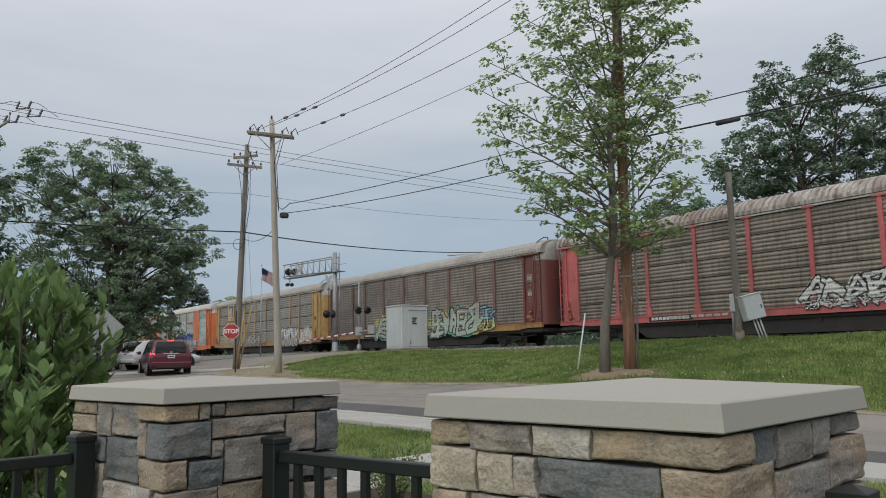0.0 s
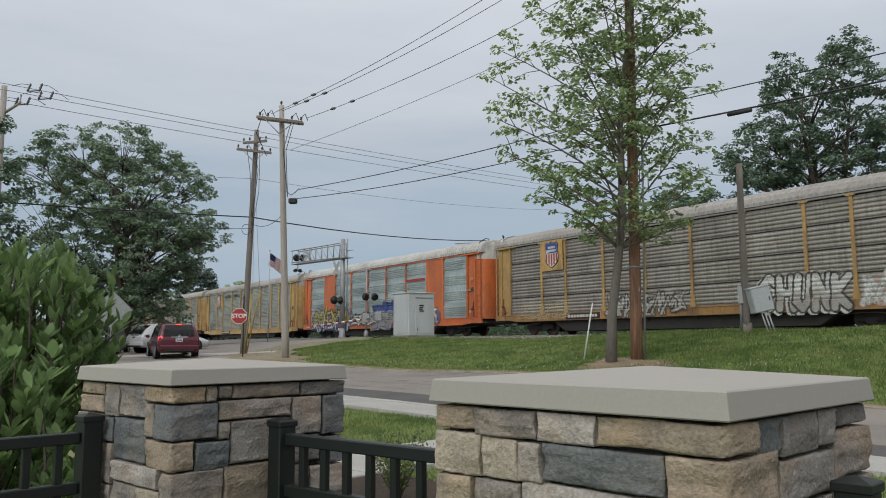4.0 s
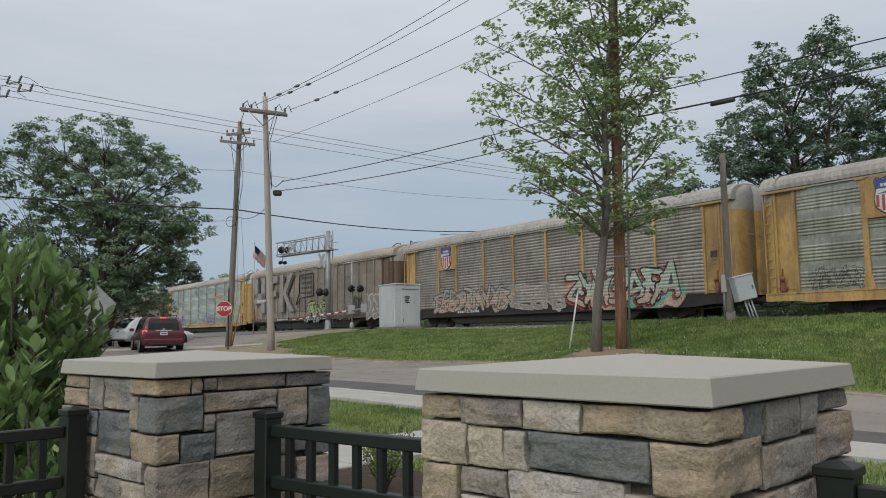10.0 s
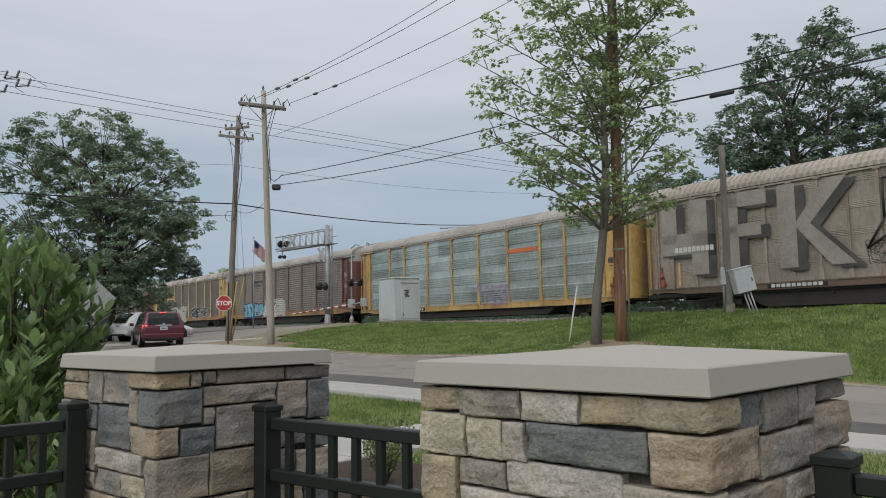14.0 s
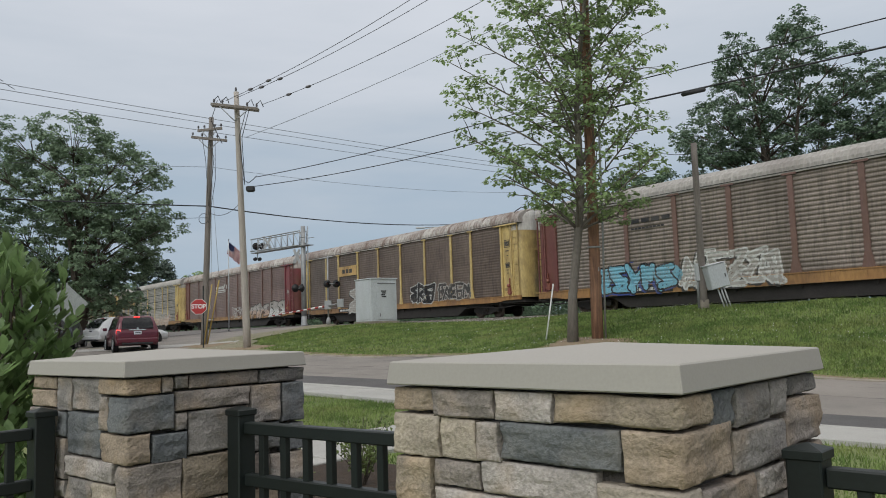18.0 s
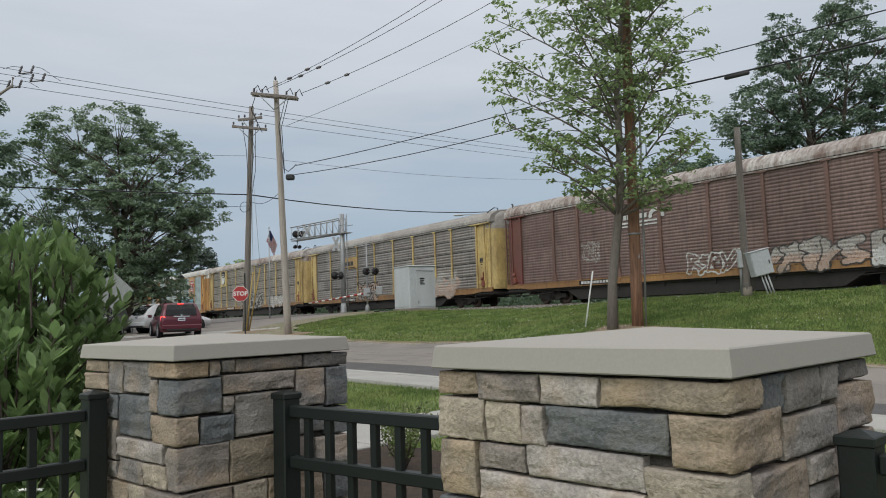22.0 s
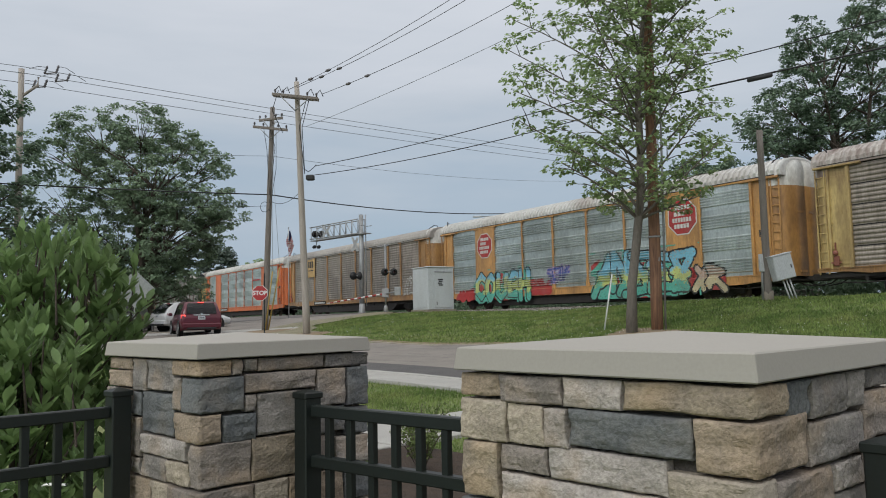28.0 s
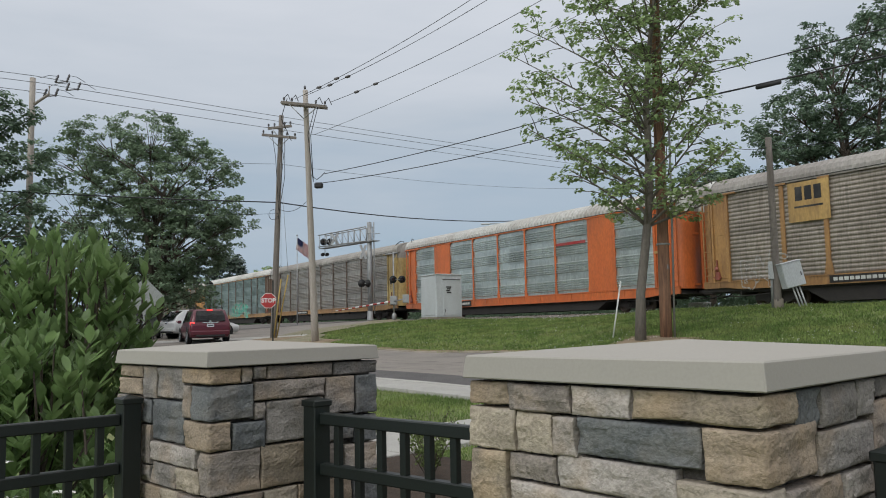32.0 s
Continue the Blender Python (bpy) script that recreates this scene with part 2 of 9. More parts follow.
def part(name, bm, material, parent=None, label="", smooth=False, m=None):
    """Links a bmesh (or a mesh) as one object under parent."""
    me = bm if isinstance(bm, bpy.types.Mesh) else mesh_of(bm, name, smooth)
    if not me.materials:
        for x in material if isinstance(material, (list, tuple)) else (material,):
            me.materials.append(x)
    ob = new(name, me)
    if parent is not None:
        ob.parent = parent
    if m is not None:
        ob.matrix_basis = m
    return tagged(ob, label)


def thing(name, label, category, m=None, group="", kind=""):
    ob = new(name)
    ob.empty_display_size = 0.2
    if m is not None:
        ob.matrix_basis = m
    return tagged(ob, label, category, group, kind)


def box(bm, x0, x1, y0, y1, z0, z1, bevel=0.0, m=None):
    before = len(bm.verts)
    b2 = bm if not bevel else bmesh.new()
    v = [b2.verts.new(p) for p in ((x0, y0, z0), (x1, y0, z0), (x1, y1, z0), (x0, y1, z0), (x0, y0, z1), (x1, y0, z1), (x1, y1, z1), (x0, y1, z1))]
    for q in ((0, 3, 2, 1), (4, 5, 6, 7), (0, 1, 5, 4), (1, 2, 6, 5), (2, 3, 7, 6), (3, 0, 4, 7)):
        b2.faces.new([v[i] for i in q])
    if bevel:
        bmesh.ops.bevel(b2, geom=b2.edges[:], offset=bevel, segments=1, affect="EDGES")
        if m is not None:
            b2.transform(m)
        tmp = bpy.data.meshes.new("tmp")
        b2.to_mesh(tmp)
        b2.free()
        bm.from_mesh(tmp)
        bpy.data.meshes.remove(tmp)
    elif m is not None:
        for x in v:
            x.co = m @ x.co
    return bm


def boxed(x0, x1, y0, y1, z0, z1, bevel=0.0, m=None):
    return box(bmesh.new(), x0, x1, y0, y1, z0, z1, bevel, m)


def tube(bm, points, radii, sides=8, caps=True):
    """A tube of given radii along points."""
    pts = [Vector(p) for p in points]
    if not hasattr(radii, "__len__"):
        radii = [radii] * len(pts)
    rings = []
    up = Vector((0, 0, 1))
    for i, p in enumerate(pts):
        d = (pts[min(i + 1, len(pts) - 1)] - pts[max(i - 1, 0)]).normalized()
        a = d.cross(up if abs(d.z) < 0.95 else Vector((1, 0, 0))).normalized()
        b = d.cross(a)
        rings.append([bm.verts.new(p + (a * math.cos(k * math.tau / sides) + b * math.sin(k * math.tau / sides)) * radii[i]) for k in range(sides)])
    for r0, r1 in zip(rings, rings[1:]):
        for k in range(sides):
            bm.faces.new((r0[k], r0[(k + 1) % sides], r1[(k + 1) % sides], r1[k])).smooth = True
    if caps:
        bm.faces.new(rings[0][::-1])
        bm.faces.new(rings[-1])
    return bm


def lathe(bm, profile, sides=16, m=None):
    """A turned body from (radius, z) rows."""
    rings = []
    for rad, z in profile:
        rings.append([bm.verts.new((m or Matrix()) @ Vector((rad * math.cos(k * math.tau / sides), rad * math.sin(k * math.tau / sides), z))) for k in range(sides)])
    for r0, r1 in zip(rings, rings[1:]):
        for k in range(sides):
            bm.faces.new((r0[k], r0[(k + 1) % sides], r1[(k + 1) % sides], r1[k])).smooth = True
    bm.faces.new(rings[0][::-1])
    bm.faces.new(rings[-1])
    return bm


def prism(bm, outline, y0, y1, m=None):
    """An outline in x, z drawn out from y0 to y1."""
    a = [bm.verts.new((m or Matrix()) @ Vector((x, y0, z))) for x, z in outline]
    b = [bm.verts.new((m or Matrix()) @ Vector((x, y1, z))) for x, z in outline]
    bm.faces.new(a)
    bm.faces.new(b[::-1])
    for i in range(len(a)):
        j = (i + 1) % len(a)
        bm.faces.new((a[j], a[i], b[i], b[j]))
    return bm


def sheet(name, xs, ys, height, material):
    """A grid of faces over xs, ys at height(x, y)."""
    nx, ny = len(xs), len(ys)
    verts = [height(x, y) for y in ys for x in xs]
    faces = [(j * nx + i, j * nx + i + 1, (j + 1) * nx + i + 1, (j + 1) * nx + i) for j in range(ny - 1) for i in range(nx - 1)]
    me = bpy.data.meshes.new(name)
    me.from_pydata(verts, [], faces)
    me.materials.append(material)
    for p in me.polygons:
        p.use_smooth = True
    return new(name, me)


# ---- the lie of the land ----
# u runs along the street and the fence (yaw 46), w away from the fence towards the tracks
YAW = radians(46)
E1, E2 = Vector((-math.sin(YAW), math.cos(YAW), 0)), Vector((math.cos(YAW), math.sin(YAW), 0))
TH = radians(35.05)
TX, TN = Vector((-math.sin(TH), math.cos(TH), 0)), Vector((math.cos(TH), math.sin(TH), 0))
TRACK0 = Vector((-6.08, 62.32, 0)) + TN * 1.5
RAIL = 2.09


def uw(u, w, z=0.0):
    return E1 * u + E2 * w + Vector((0, 0, z))


LAND = [(-60, -60, 0), (0, -60, 0), (60, -60, 0.5), (-60, 0, 0), (0, -5, 0), (20, -10, 0), (0, 2, 0), (-4, 3, 0), (4, 0, 0), (2.4, 5, 0), (-3, 8, 0.02),
        (6.9, 12.5, 0.0), (-1.3, 18, 0.28), (9.5, 17.2, 0.22), (-2, 27, 0.62), (-12.7, 36, 0.93), (-7.27, 34.3, 0.95), (-10.2, 38.7, 1.1), (-30, 45, 0.75),
        (-60, 70, 0.8), (-2.4, 44, 1.98), (4.8, 24.43, 1.0), (5.74, 24.97, 1.05), (4.26, 26.1, 1.06), (10.3, 28, 1.97), (-6, 55.3, 2.05), (-8.4, 60.3, 1.95),
        (14, 20, 0.95), (20, 8, 0.2), (30, -5, 0.3)]
for s_ in range(-160, 400, 40):
    for o_, h_ in ((-3.5, 0.0), (0.0, 0.0), (4.0, 0.0), (10.0, 0.1), (24.0, 0.3)):
        p_ = TRACK0 + TX * s_ + TN * o_
        LAND.append((p_.x, p_.y, (1.86 if s_ < 60 else 1.8) + h_))
for s_, o_, h_ in ((-46, -5.7, 2.14), (-41, -5.7, 2.14), (-36, -5.8, 2.12), (-31, -6.0, 2.06), (-24, -6.0, 1.80), (-16, -6.0, 1.75), (-8, -6.0, 1.80)):
    p_ = TRACK0 + TX * s_ + TN * o_
    LAND.append((p_.x, p_.y, h_))
LAND += [(x, y, 2.2) for x, y in ((120, 20), (0, 200), (100, 150))] + [(-120, 60, 0.8), (-120, -60, 0), (-160, 200, 1.5)]
LP = np.array(LAND)
LD = np.linalg.norm(LP[:, None, :2] - LP[None, :, :2], axis=2)
LW = np.linalg.solve(LD + 0.02 * np.eye(len(LP)), LP[:, 2])


def land(x, y):
    d = np.hypot(LP[:, 0] - x, LP[:, 1] - y)
    far = math.hypot(x, y)
    k = min(1.0, max(0.0, (far - 180) / 200))
    return float(d @ LW) * (1 - k) + 1.2 * k if k < 1 else 1.2


def landuw(u, w):
    p = uw(u, w)
    return land(p.x, p.y)


# ---- ground, street and track bed ----
gx = sorted(set([-3000, -1500, -700, -350, -220, -150, -110, -80, -60, -48] + [x * 1.0 for x in range(-40, 46)] + [52, 62, 75, 95, 130, 180, 260, 400, 800, 1600, 3000]))
gy = sorted(set([-3000, -1500, -700, -350, -200, -120, -80, -50, -30, -20, -14] + [y * 1.0 for y in range(-10, 72)] + [76, 82, 90, 100, 115, 140, 170, 210, 260, 350, 500, 900, 1800, 3000]))
tagged(sheet("ground", gx, gy, lambda x, y: (x, y, land(x, y) - 0.03), M_GRASS), "uneven mown grass ground rising to a railway bank", "ground", kind="structure")


def strip(name, us, ws, lift, material, label, category):
    ob = sheet(name, us, ws, lambda u, w: tuple(uw(u, w, landuw(u, w) + lift)), material)
    return tagged(ob, label, category, kind="structure")


US = [u * 1.5 for u in range(-40, 60)]
strip("road", US, [13.55, 14.4, 15.3, 16.2, 17.2, 18.2], 0.02, M_OLDROAD, "worn pale grey asphalt street with cracks", "road")
strip("road_patch", US, [12.25, 12.7, 13.1, 13.55], 0.028, M_ASPHALT, "band of newer dark asphalt along the street", "road")


def kerb(name, w, width, us, rise, label, material=M_KERB):
    bm = bmesh.new()
    rows = []
    for u in us:
        z = landuw(u, w)
        rows.append([bm.verts.new(uw(u, w + a, z + b)) for a, b in ((0, -0.15), (0, rise - 0.02), (0.02, rise), (width - 0.02, rise), (width, rise - 0.02), (width, -0.15))])
    for a, b in zip(rows, rows[1:]):
        for k in range(5):
            bm.faces.new((a[k], b[k], b[k + 1], a[k + 1]))
    return tagged(part(name, bm, material), label, "kerb", kind="structure")


crack = bmesh.new()
rc_ = random.Random(14)
for w0, half in ((14.35, 0.018), (15.2, 0.014), (16.05, 0.02), (17.1, 0.014), (17.7, 0.012)):
    last = None
    off = 0.0
    for k in range(120):
        u = -12 + k * 0.5
        off = max(-0.25, min(0.25, off + rc_.uniform(-0.05, 0.05)))
        h = half * rc_.uniform(0.3, 1.4)
        row = [crack.verts.new(uw(u, w0 + off + d, landuw(u, w0 + off + d) + 0.024)) for d in (-h, h)]
        if last and rc_.random() < 0.9:
            crack.faces.new((last[0], row[0], row[1], last[1]))
        last = row
tagged(part("road_cracks", crack, M_ASPHALT), "dark sealed cracks along the worn street", "road", kind="structure")
kerb("kerb_far", 18.2, 0.16, US, 0.06, "low worn concrete kerb at the foot of the bank")
kerb("kerb_near", 12.1, 0.15, US, 0.047, "flush concrete kerb between street and pavement", M_CONCRETE)
GRASS_Y, GRASS_X = [29, 32, 36, 40, 41.6, 45.4, 54, 64], [-4.3, -5.9, -7.2, -7.9, -7.1, -6.0, -5.5, -5.0]
# the crossing street, rising to the tracks at the junction
bm = bmesh.new()
rows = []
for j in range(22):
    y = 29 + j * 1.6
    xr = np.interp(y, [29, 32, 35, 38, 45.5, 54.4, 64], [-4.5, -7.6, -9.6, -10.6, -8.95, -7.44, -6.5])
    xl = np.interp(y, [29, 40, 64], [-34, -24, -22])
    rows.append([bm.verts.new((x, y, land(x, y) + 0.022)) for x in np.linspace(xl, xr, 14)])
for a, b in zip(rows, rows[1:]):
    for k in range(13):
        bm.faces.new((a[k], a[k + 1], b[k + 1], b[k])).smooth = True
tagged(part("crossing_street", bm, M_OLDROAD), "worn asphalt street climbing to the level crossing", "road", kind="structure")
bm = bmesh.new()
rows = []
for x in np.linspace(-24, -8.6, 18):
    rows.append([bm.verts.new((x, y + (x + 9) * -0.12, land(x, y + (x + 9) * -0.12) + 0.03)) for y in (37.6, 38.6, 39.6)])
for a, b in zip(rows, rows[1:]):
    for k in range(2):
        bm.faces.new((a[k], b[k], b[k + 1], a[k + 1]))
tagged(part("pale_road_patch", bm, M_CONCRETE), "pale concrete patch across the street", "road", kind="structure")
strip("dirt_verge", [u * 0.7 for u in range(-14, 42)], [18.37, 18.5, 18.68, 18.8], 0.03, M_DIRT, "bare brown dirt along the kerb", "ground")

bm = bmesh.new()
rows = []
for j in range(90):
    y = 29.2 + j * 0.39
    a = float(np.interp(y, [29, 32, 35, 38, 45.5, 54.4, 64], [-4.5, -7.6, -9.6, -10.6, -8.95, -7.44, -6.5])) - 0.15 + 0.3 * noise.noise((y * 0.9, 1.0, 0))
    b = float(np.interp(y, GRASS_Y, GRASS_X)) + 0.35 * noise.noise((y * 0.7, 7.0, 0)) + 0.25 * noise.noise((y * 2.3, 3.0, 0))
    rows.append([bm.verts.new((a + (b - a) * k / 8, y, land(a + (b - a) * k / 8, y) + 0.03)) for k in range(9)])
for a, b in zip(rows, rows[1:]):
    for k in range(8):
        bm.faces.new((a[k], a[k + 1], b[k + 1], b[k])).smooth = True
tagged(part("street_shoulder", bm, M_SHOULDER), "dry grass and gravel shoulder between street and bank", "ground", kind="structure")

# pavement slabs
slab = boxed(-0.742, 0.742, -0.58, 0.58, -0.1, 0.0, 0.012)
slab_me = mesh_of(slab, "slab")
slab_me.materials.append(M_CONCRETE)
pave = thing("pavement", "pale concrete slab pavement beside the street", "pavement", kind="structure")
for i in range(-8, 40):
    u = i * 1.5
    z0, z1 = landuw(u - 0.75, 11.4), landuw(u + 0.75, 11.4)
    part("slab", slab_me, None, pave, m=Matrix.Translation(uw(u, 11.52, (z0 + z1) / 2 + 0.045)) @ pose(0, 0, 0, 0, 0, 136) @ Matrix.Rotation(math.atan2(z1 - z0, 1.5) * 1, 4, "Y").inverted())
walk_path = thing("garden_path", "pale concrete path from pavement to fence", "path", kind="structure")
path_me = mesh_of(boxed(-0.85, 0.85, -0.742, 0.742, -0.1, 0.0, 0.012), "slab")
path_me.materials.append(M_CONCRETE)
for k in range(5):
    w = 4.1 + k * 1.5
    part("slab", path_me, None, walk_path, m=Matrix.Translation(uw(8.35, w, landuw(8.35, w) + 0.02)) @ pose(0, 0, 0, 0, 0, 136))
strip("planting_bed", [-6.0 + u * 0.75 for u in range(0, 18)] + [7.48], [1.0, 2.0, 3.0, 4.0, 5.0, 6.6], 0.01, M_MULCH, "dark bark mulch planting bed behind the fence", "planting bed")

# track bed
S0, S1 = -150, 560
bm = bmesh.new()
rows = []
for s in range(S0, S1 + 1, 5):
    row = []
    for o, z in ((-5.0, 1.72), (-3.7, RAIL - 0.12), (-1.0, RAIL - 0.14), (0, RAIL - 0.16), (1.0, RAIL - 0.14), (3.0, RAIL - 0.14), (4.2, 1.7)):
        p = TRACK0 + TX * s + TN * o
        row.append(bm.verts.new((p.x, p.y, z)))
    rows.append(row)
for a, b in zip(rows, rows[1:]):
    for k in range(6):
        bm.faces.new((a[k], a[k + 1], b[k + 1], b[k]))
tagged(part("ballast", bm, M_GRAVEL), "grey crushed stone ballast under the rails", "ballast", kind="structure")
rs = np.random.default_rng(77)
n_ = 14000
sg, og = rs.uniform(-45, 75, n_), rs.uniform(-5.0, -1.3, n_)
zg = np.interp(og, [-5.0, -3.7, -1.0], [1.73, RAIL - 0.11, RAIL - 0.13])
cen = np.array(TRACK0[:]) + sg[:, None] * np.array(TX[:]) + og[:, None] * np.array(TN[:])
cen[:, 2] = zg + 0.01
octa = np.array([(1, 0, 0), (0, 1, 0), (-1, 0, 0), (0, -1, 0), (0, 0, 0.8), (0, 0, -0.8)])
vs = (cen[:, None, :] + octa[None] * rs.uniform(0.03, 0.075, (n_, 1, 1)) * rs.uniform(0.7, 1.3, (n_, 6, 1))).reshape(-1, 3)
tri = np.array([(0, 1, 4), (1, 2, 4), (2, 3, 4), (3, 0, 4), (1, 0, 5), (2, 1, 5), (3, 2, 5), (0, 3, 5)])
me = bpy.data.meshes.new("ballast_stones")
me.from_pydata(vs.tolist(), [], (tri[None] + 6 * np.arange(n_)[:, None, None]).reshape(-1, 3).tolist())
tagged(part("ballast_stones", me, M_BALLAST), "loose grey ballast stones beside the rails", "stones", kind="stuff")
rails = thing("railway_track", "rusty steel rails on dark timber ties", "railway track", kind="structure")
for o in (-0.72, 0.72):
    bm = bmesh.new()
    rows = []
    for s in (S0, S1):
        p = TRACK0 + TX * s + TN * o
        rows.append([bm.verts.new(p + TN * a + Vector((0, 0, RAIL + z))) for a, z in ((-0.07, -0.17), (-0.012, -0.14), (-0.012, -0.05), (-0.035, -0.04), (-0.035, 0), (0.035, 0), (0.035, -0.04), (0.012, -0.05), (0.012, -0.14), (0.07, -0.17))])
    for k in range(10):
        bm.faces.new((rows[0][k], rows[0][(k + 1) % 10], rows[1][(k + 1) % 10], rows[1][k]))
    part("rail", bm, M_RAIL, rails)
tie_me = mesh_of(boxed(-0.11, 0.11, -1.3, 1.3, -0.2, 0, 0.01), "tie")
tie_me.materials.append(M_TIE)
for i in range(200):
    p = TRACK0 + TX * (-40 + i * 0.55)
    part("tie", tie_me, None, rails, m=Matrix.Translation((p.x, p.y, RAIL - 0.165)) @ Matrix.Rotation(TH + math.pi / 2, 4, "Z"))

# asphalt of the level crossing, flush with the rails
bm = bmesh.new()
rows = []
stations = [-1.75] + [-1.6 + 1.2 * k for k in range(24)] + [26.15]
for s in stations:
    row = []
    for o in (-15, -12, -10, -8, -7, -6, -5, -4, -3, -1.5, 0, 1.5, 3, 4.5):
        p = TRACK0 + TX * float(s) + TN * o
        k = max(0.0, min(1.0, (o + 9) / 5))
        z = (land(p.x, p.y) + 0.035) * (1 - k) + (RAIL - 0.015) * k
        row.append(bm.verts.new((p.x, p.y, max(z, land(p.x, p.y) + 0.035) - (0.5 if s in (stations[0], stations[-1]) else 0.0))))
    rows.append(row)
for a, b in zip(rows, rows[1:]):
    for k in range(len(a) - 1):
        bm.faces.new((a[k], a[k + 1], b[k + 1], b[k])).smooth = True
tagged(part("level_crossing", bm, M_CROSSING), "dark worn asphalt of the level crossing", "road", kind="structure")

# ---- stone gate pillars ----
STONE = {
    "tan": ((0.385, 0.305, 0.23), (0.27, 0.215, 0.165)), "taupe": ((0.27, 0.232, 0.205), (0.19, 0.165, 0.148)), "pale": ((0.43, 0.385, 0.355), (0.32, 0.288, 0.265)),
    "olive": ((0.32, 0.262, 0.195), (0.225, 0.185, 0.145)), "cream": ((0.44, 0.375, 0.295), (0.33, 0.28, 0.225)), "slate": ((0.165, 0.17, 0.172), (0.105, 0.112, 0.118)),
    "grey": ((0.285, 0.26, 0.24), (0.20, 0.182, 0.17)), "dark": ((0.18, 0.165, 0.155), (0.12, 0.112, 0.106)), "orange": ((0.46, 0.33, 0.21), (0.32, 0.24, 0.165)),
    "navy": ((0.125, 0.13, 0.142), (0.08, 0.086, 0.098))}
M_STONE = {k: mat("stone_" + k, a, b, 0.92, scale=11, fine=110, bump=0.32, contrast=1.9, grit=0.65, per_object=0.10, dirt=(0.42, 0.29, 0.17) if k in ("tan", "grey", "pale", "taupe", "olive") else ((0.34, 0.29, 0.24) if k != "cream" else (0.30, 0.27, 0.24)), dirt_amount=0.38)
           for k, (a, b) in STONE.items()}
R_NL = [(0.652, 0.776, 1.407, 1.462, "tan"), (0.462, 0.649, 1.399, 1.462, "taupe"), (0.308, 0.459, 1.399, 1.462, "pale"), (0.024, 0.305, 1.405, 1.462, "olive"),
        (0.629, 0.780, 1.305, 1.402, "cream"), (0.518, 0.626, 1.306, 1.397, "cream"), (0.450, 0.515, 1.310, 1.395, "pale"), (0.152, 0.448, 1.317, 1.397, "slate"),
        (0.024, 0.149, 1.306, 1.401, "tan"), (0.660, 0.776, 1.172, 1.301, "olive"), (0.510, 0.655, 1.245, 1.302, "taupe"), (0.213, 0.507, 1.241, 1.312, "pale"),
        (0.024, 0.210, 1.172, 1.302, "cream"), (0.213, 0.655, 1.172, 1.238, "pale")]
R_NR = [(0.076, 0.213, 1.403, 1.462, "olive"), (0.219, 0.340, 1.390, 1.462, "slate"), (0.347, 0.528, 1.380, 1.462, "grey"), (0.538, 0.634, 1.383, 1.462, "grey"),
        (0.645, 0.862, 1.418, 1.462, "dark"), (0.076, 0.318, 1.290, 1.396, "tan"), (0.330, 0.608, 1.288, 1.374, "grey"), (0.618, 0.862, 1.307, 1.411, "taupe"),
        (0.165, 0.433, 1.172, 1.283, "taupe"), (0.441, 0.597, 1.224, 1.281, "pale"), (0.441, 0.597, 1.172, 1.219, "grey"), (0.603, 0.862, 1.172, 1.300, "taupe"), (0.076, 0.160, 1.172, 1.284, "cream")]
L_NL = [(0.590, 0.796, 1.417, 1.462, "tan"), (0.590, 0.796, 1.350, 1.413, "tan"), (0.467, 0.582, 1.342, 1.462, "grey"), (0.264, 0.460, 1.348, 1.462, "grey"),
        (0.076, 0.256, 1.408, 1.462, "orange"), (0.509, 0.582, 1.247, 1.336, "slate"), (0.262, 0.503, 1.190, 1.341, "slate"), (0.196, 0.257, 1.287, 1.402, "grey"),
        (0.076, 0.190, 1.283, 1.402, "slate"), (0.076, 0.254, 1.181, 1.278, "tan"), (0.166, 0.505, 1.113, 1.184, "pale"), (0.511, 0.582, 1.094, 1.241, "taupe"), (0.511, 0.582, 1.028, 1.089, "grey"),
        (0.310, 0.506, 1.026, 1.108, "grey"), (0.153, 0.303, 1.028, 1.108, "cream"), (0.076, 0.150, 1.028, 1.175, "taupe"), (0.590, 0.796, 1.20, 1.344, "grey"), (0.590, 0.796, 1.03, 1.194, "taupe")]
L_NR = [(0.028, 0.155, 1.408, 1.462, "orange"), (0.159, 0.200, 1.407, 1.462, "grey"), (0.205, 0.256, 1.418, 1.462, "grey"), (0.260, 0.543, 1.413, 1.462, "taupe"),
        (0.548, 0.750, 1.411, 1.462, "dark"), (0.028, 0.202, 1.283, 1.402, "navy"), (0.207, 0.503, 1.340, 1.408, "taupe"), (0.508, 0.642, 1.263, 1.406, "grey"),
        (0.648, 0.750, 1.254, 1.406, "slate"), (0.028, 0.117, 1.181, 1.278, "tan"), (0.122, 0.250, 1.175, 1.270, "slate"), (0.207, 0.253, 1.275, 1.335, "grey"),
        (0.257, 0.503, 1.184, 1.335, "grey"), (0.028, 0.230, 1.028, 1.175, "taupe"), (0.234, 0.487, 1.028, 1.178, "olive"), (0.508, 0.640, 1.160, 1.258, "slate"),
        (0.645, 0.750, 1.143, 1.248, "slate"), (0.492, 0.590, 1.028, 1.155, "taupe"), (0.595, 0.750, 1.028, 1.138, "pale")]
CAP, CAP_TOP, CAP_T = 0.76, 1.523, 0.0545


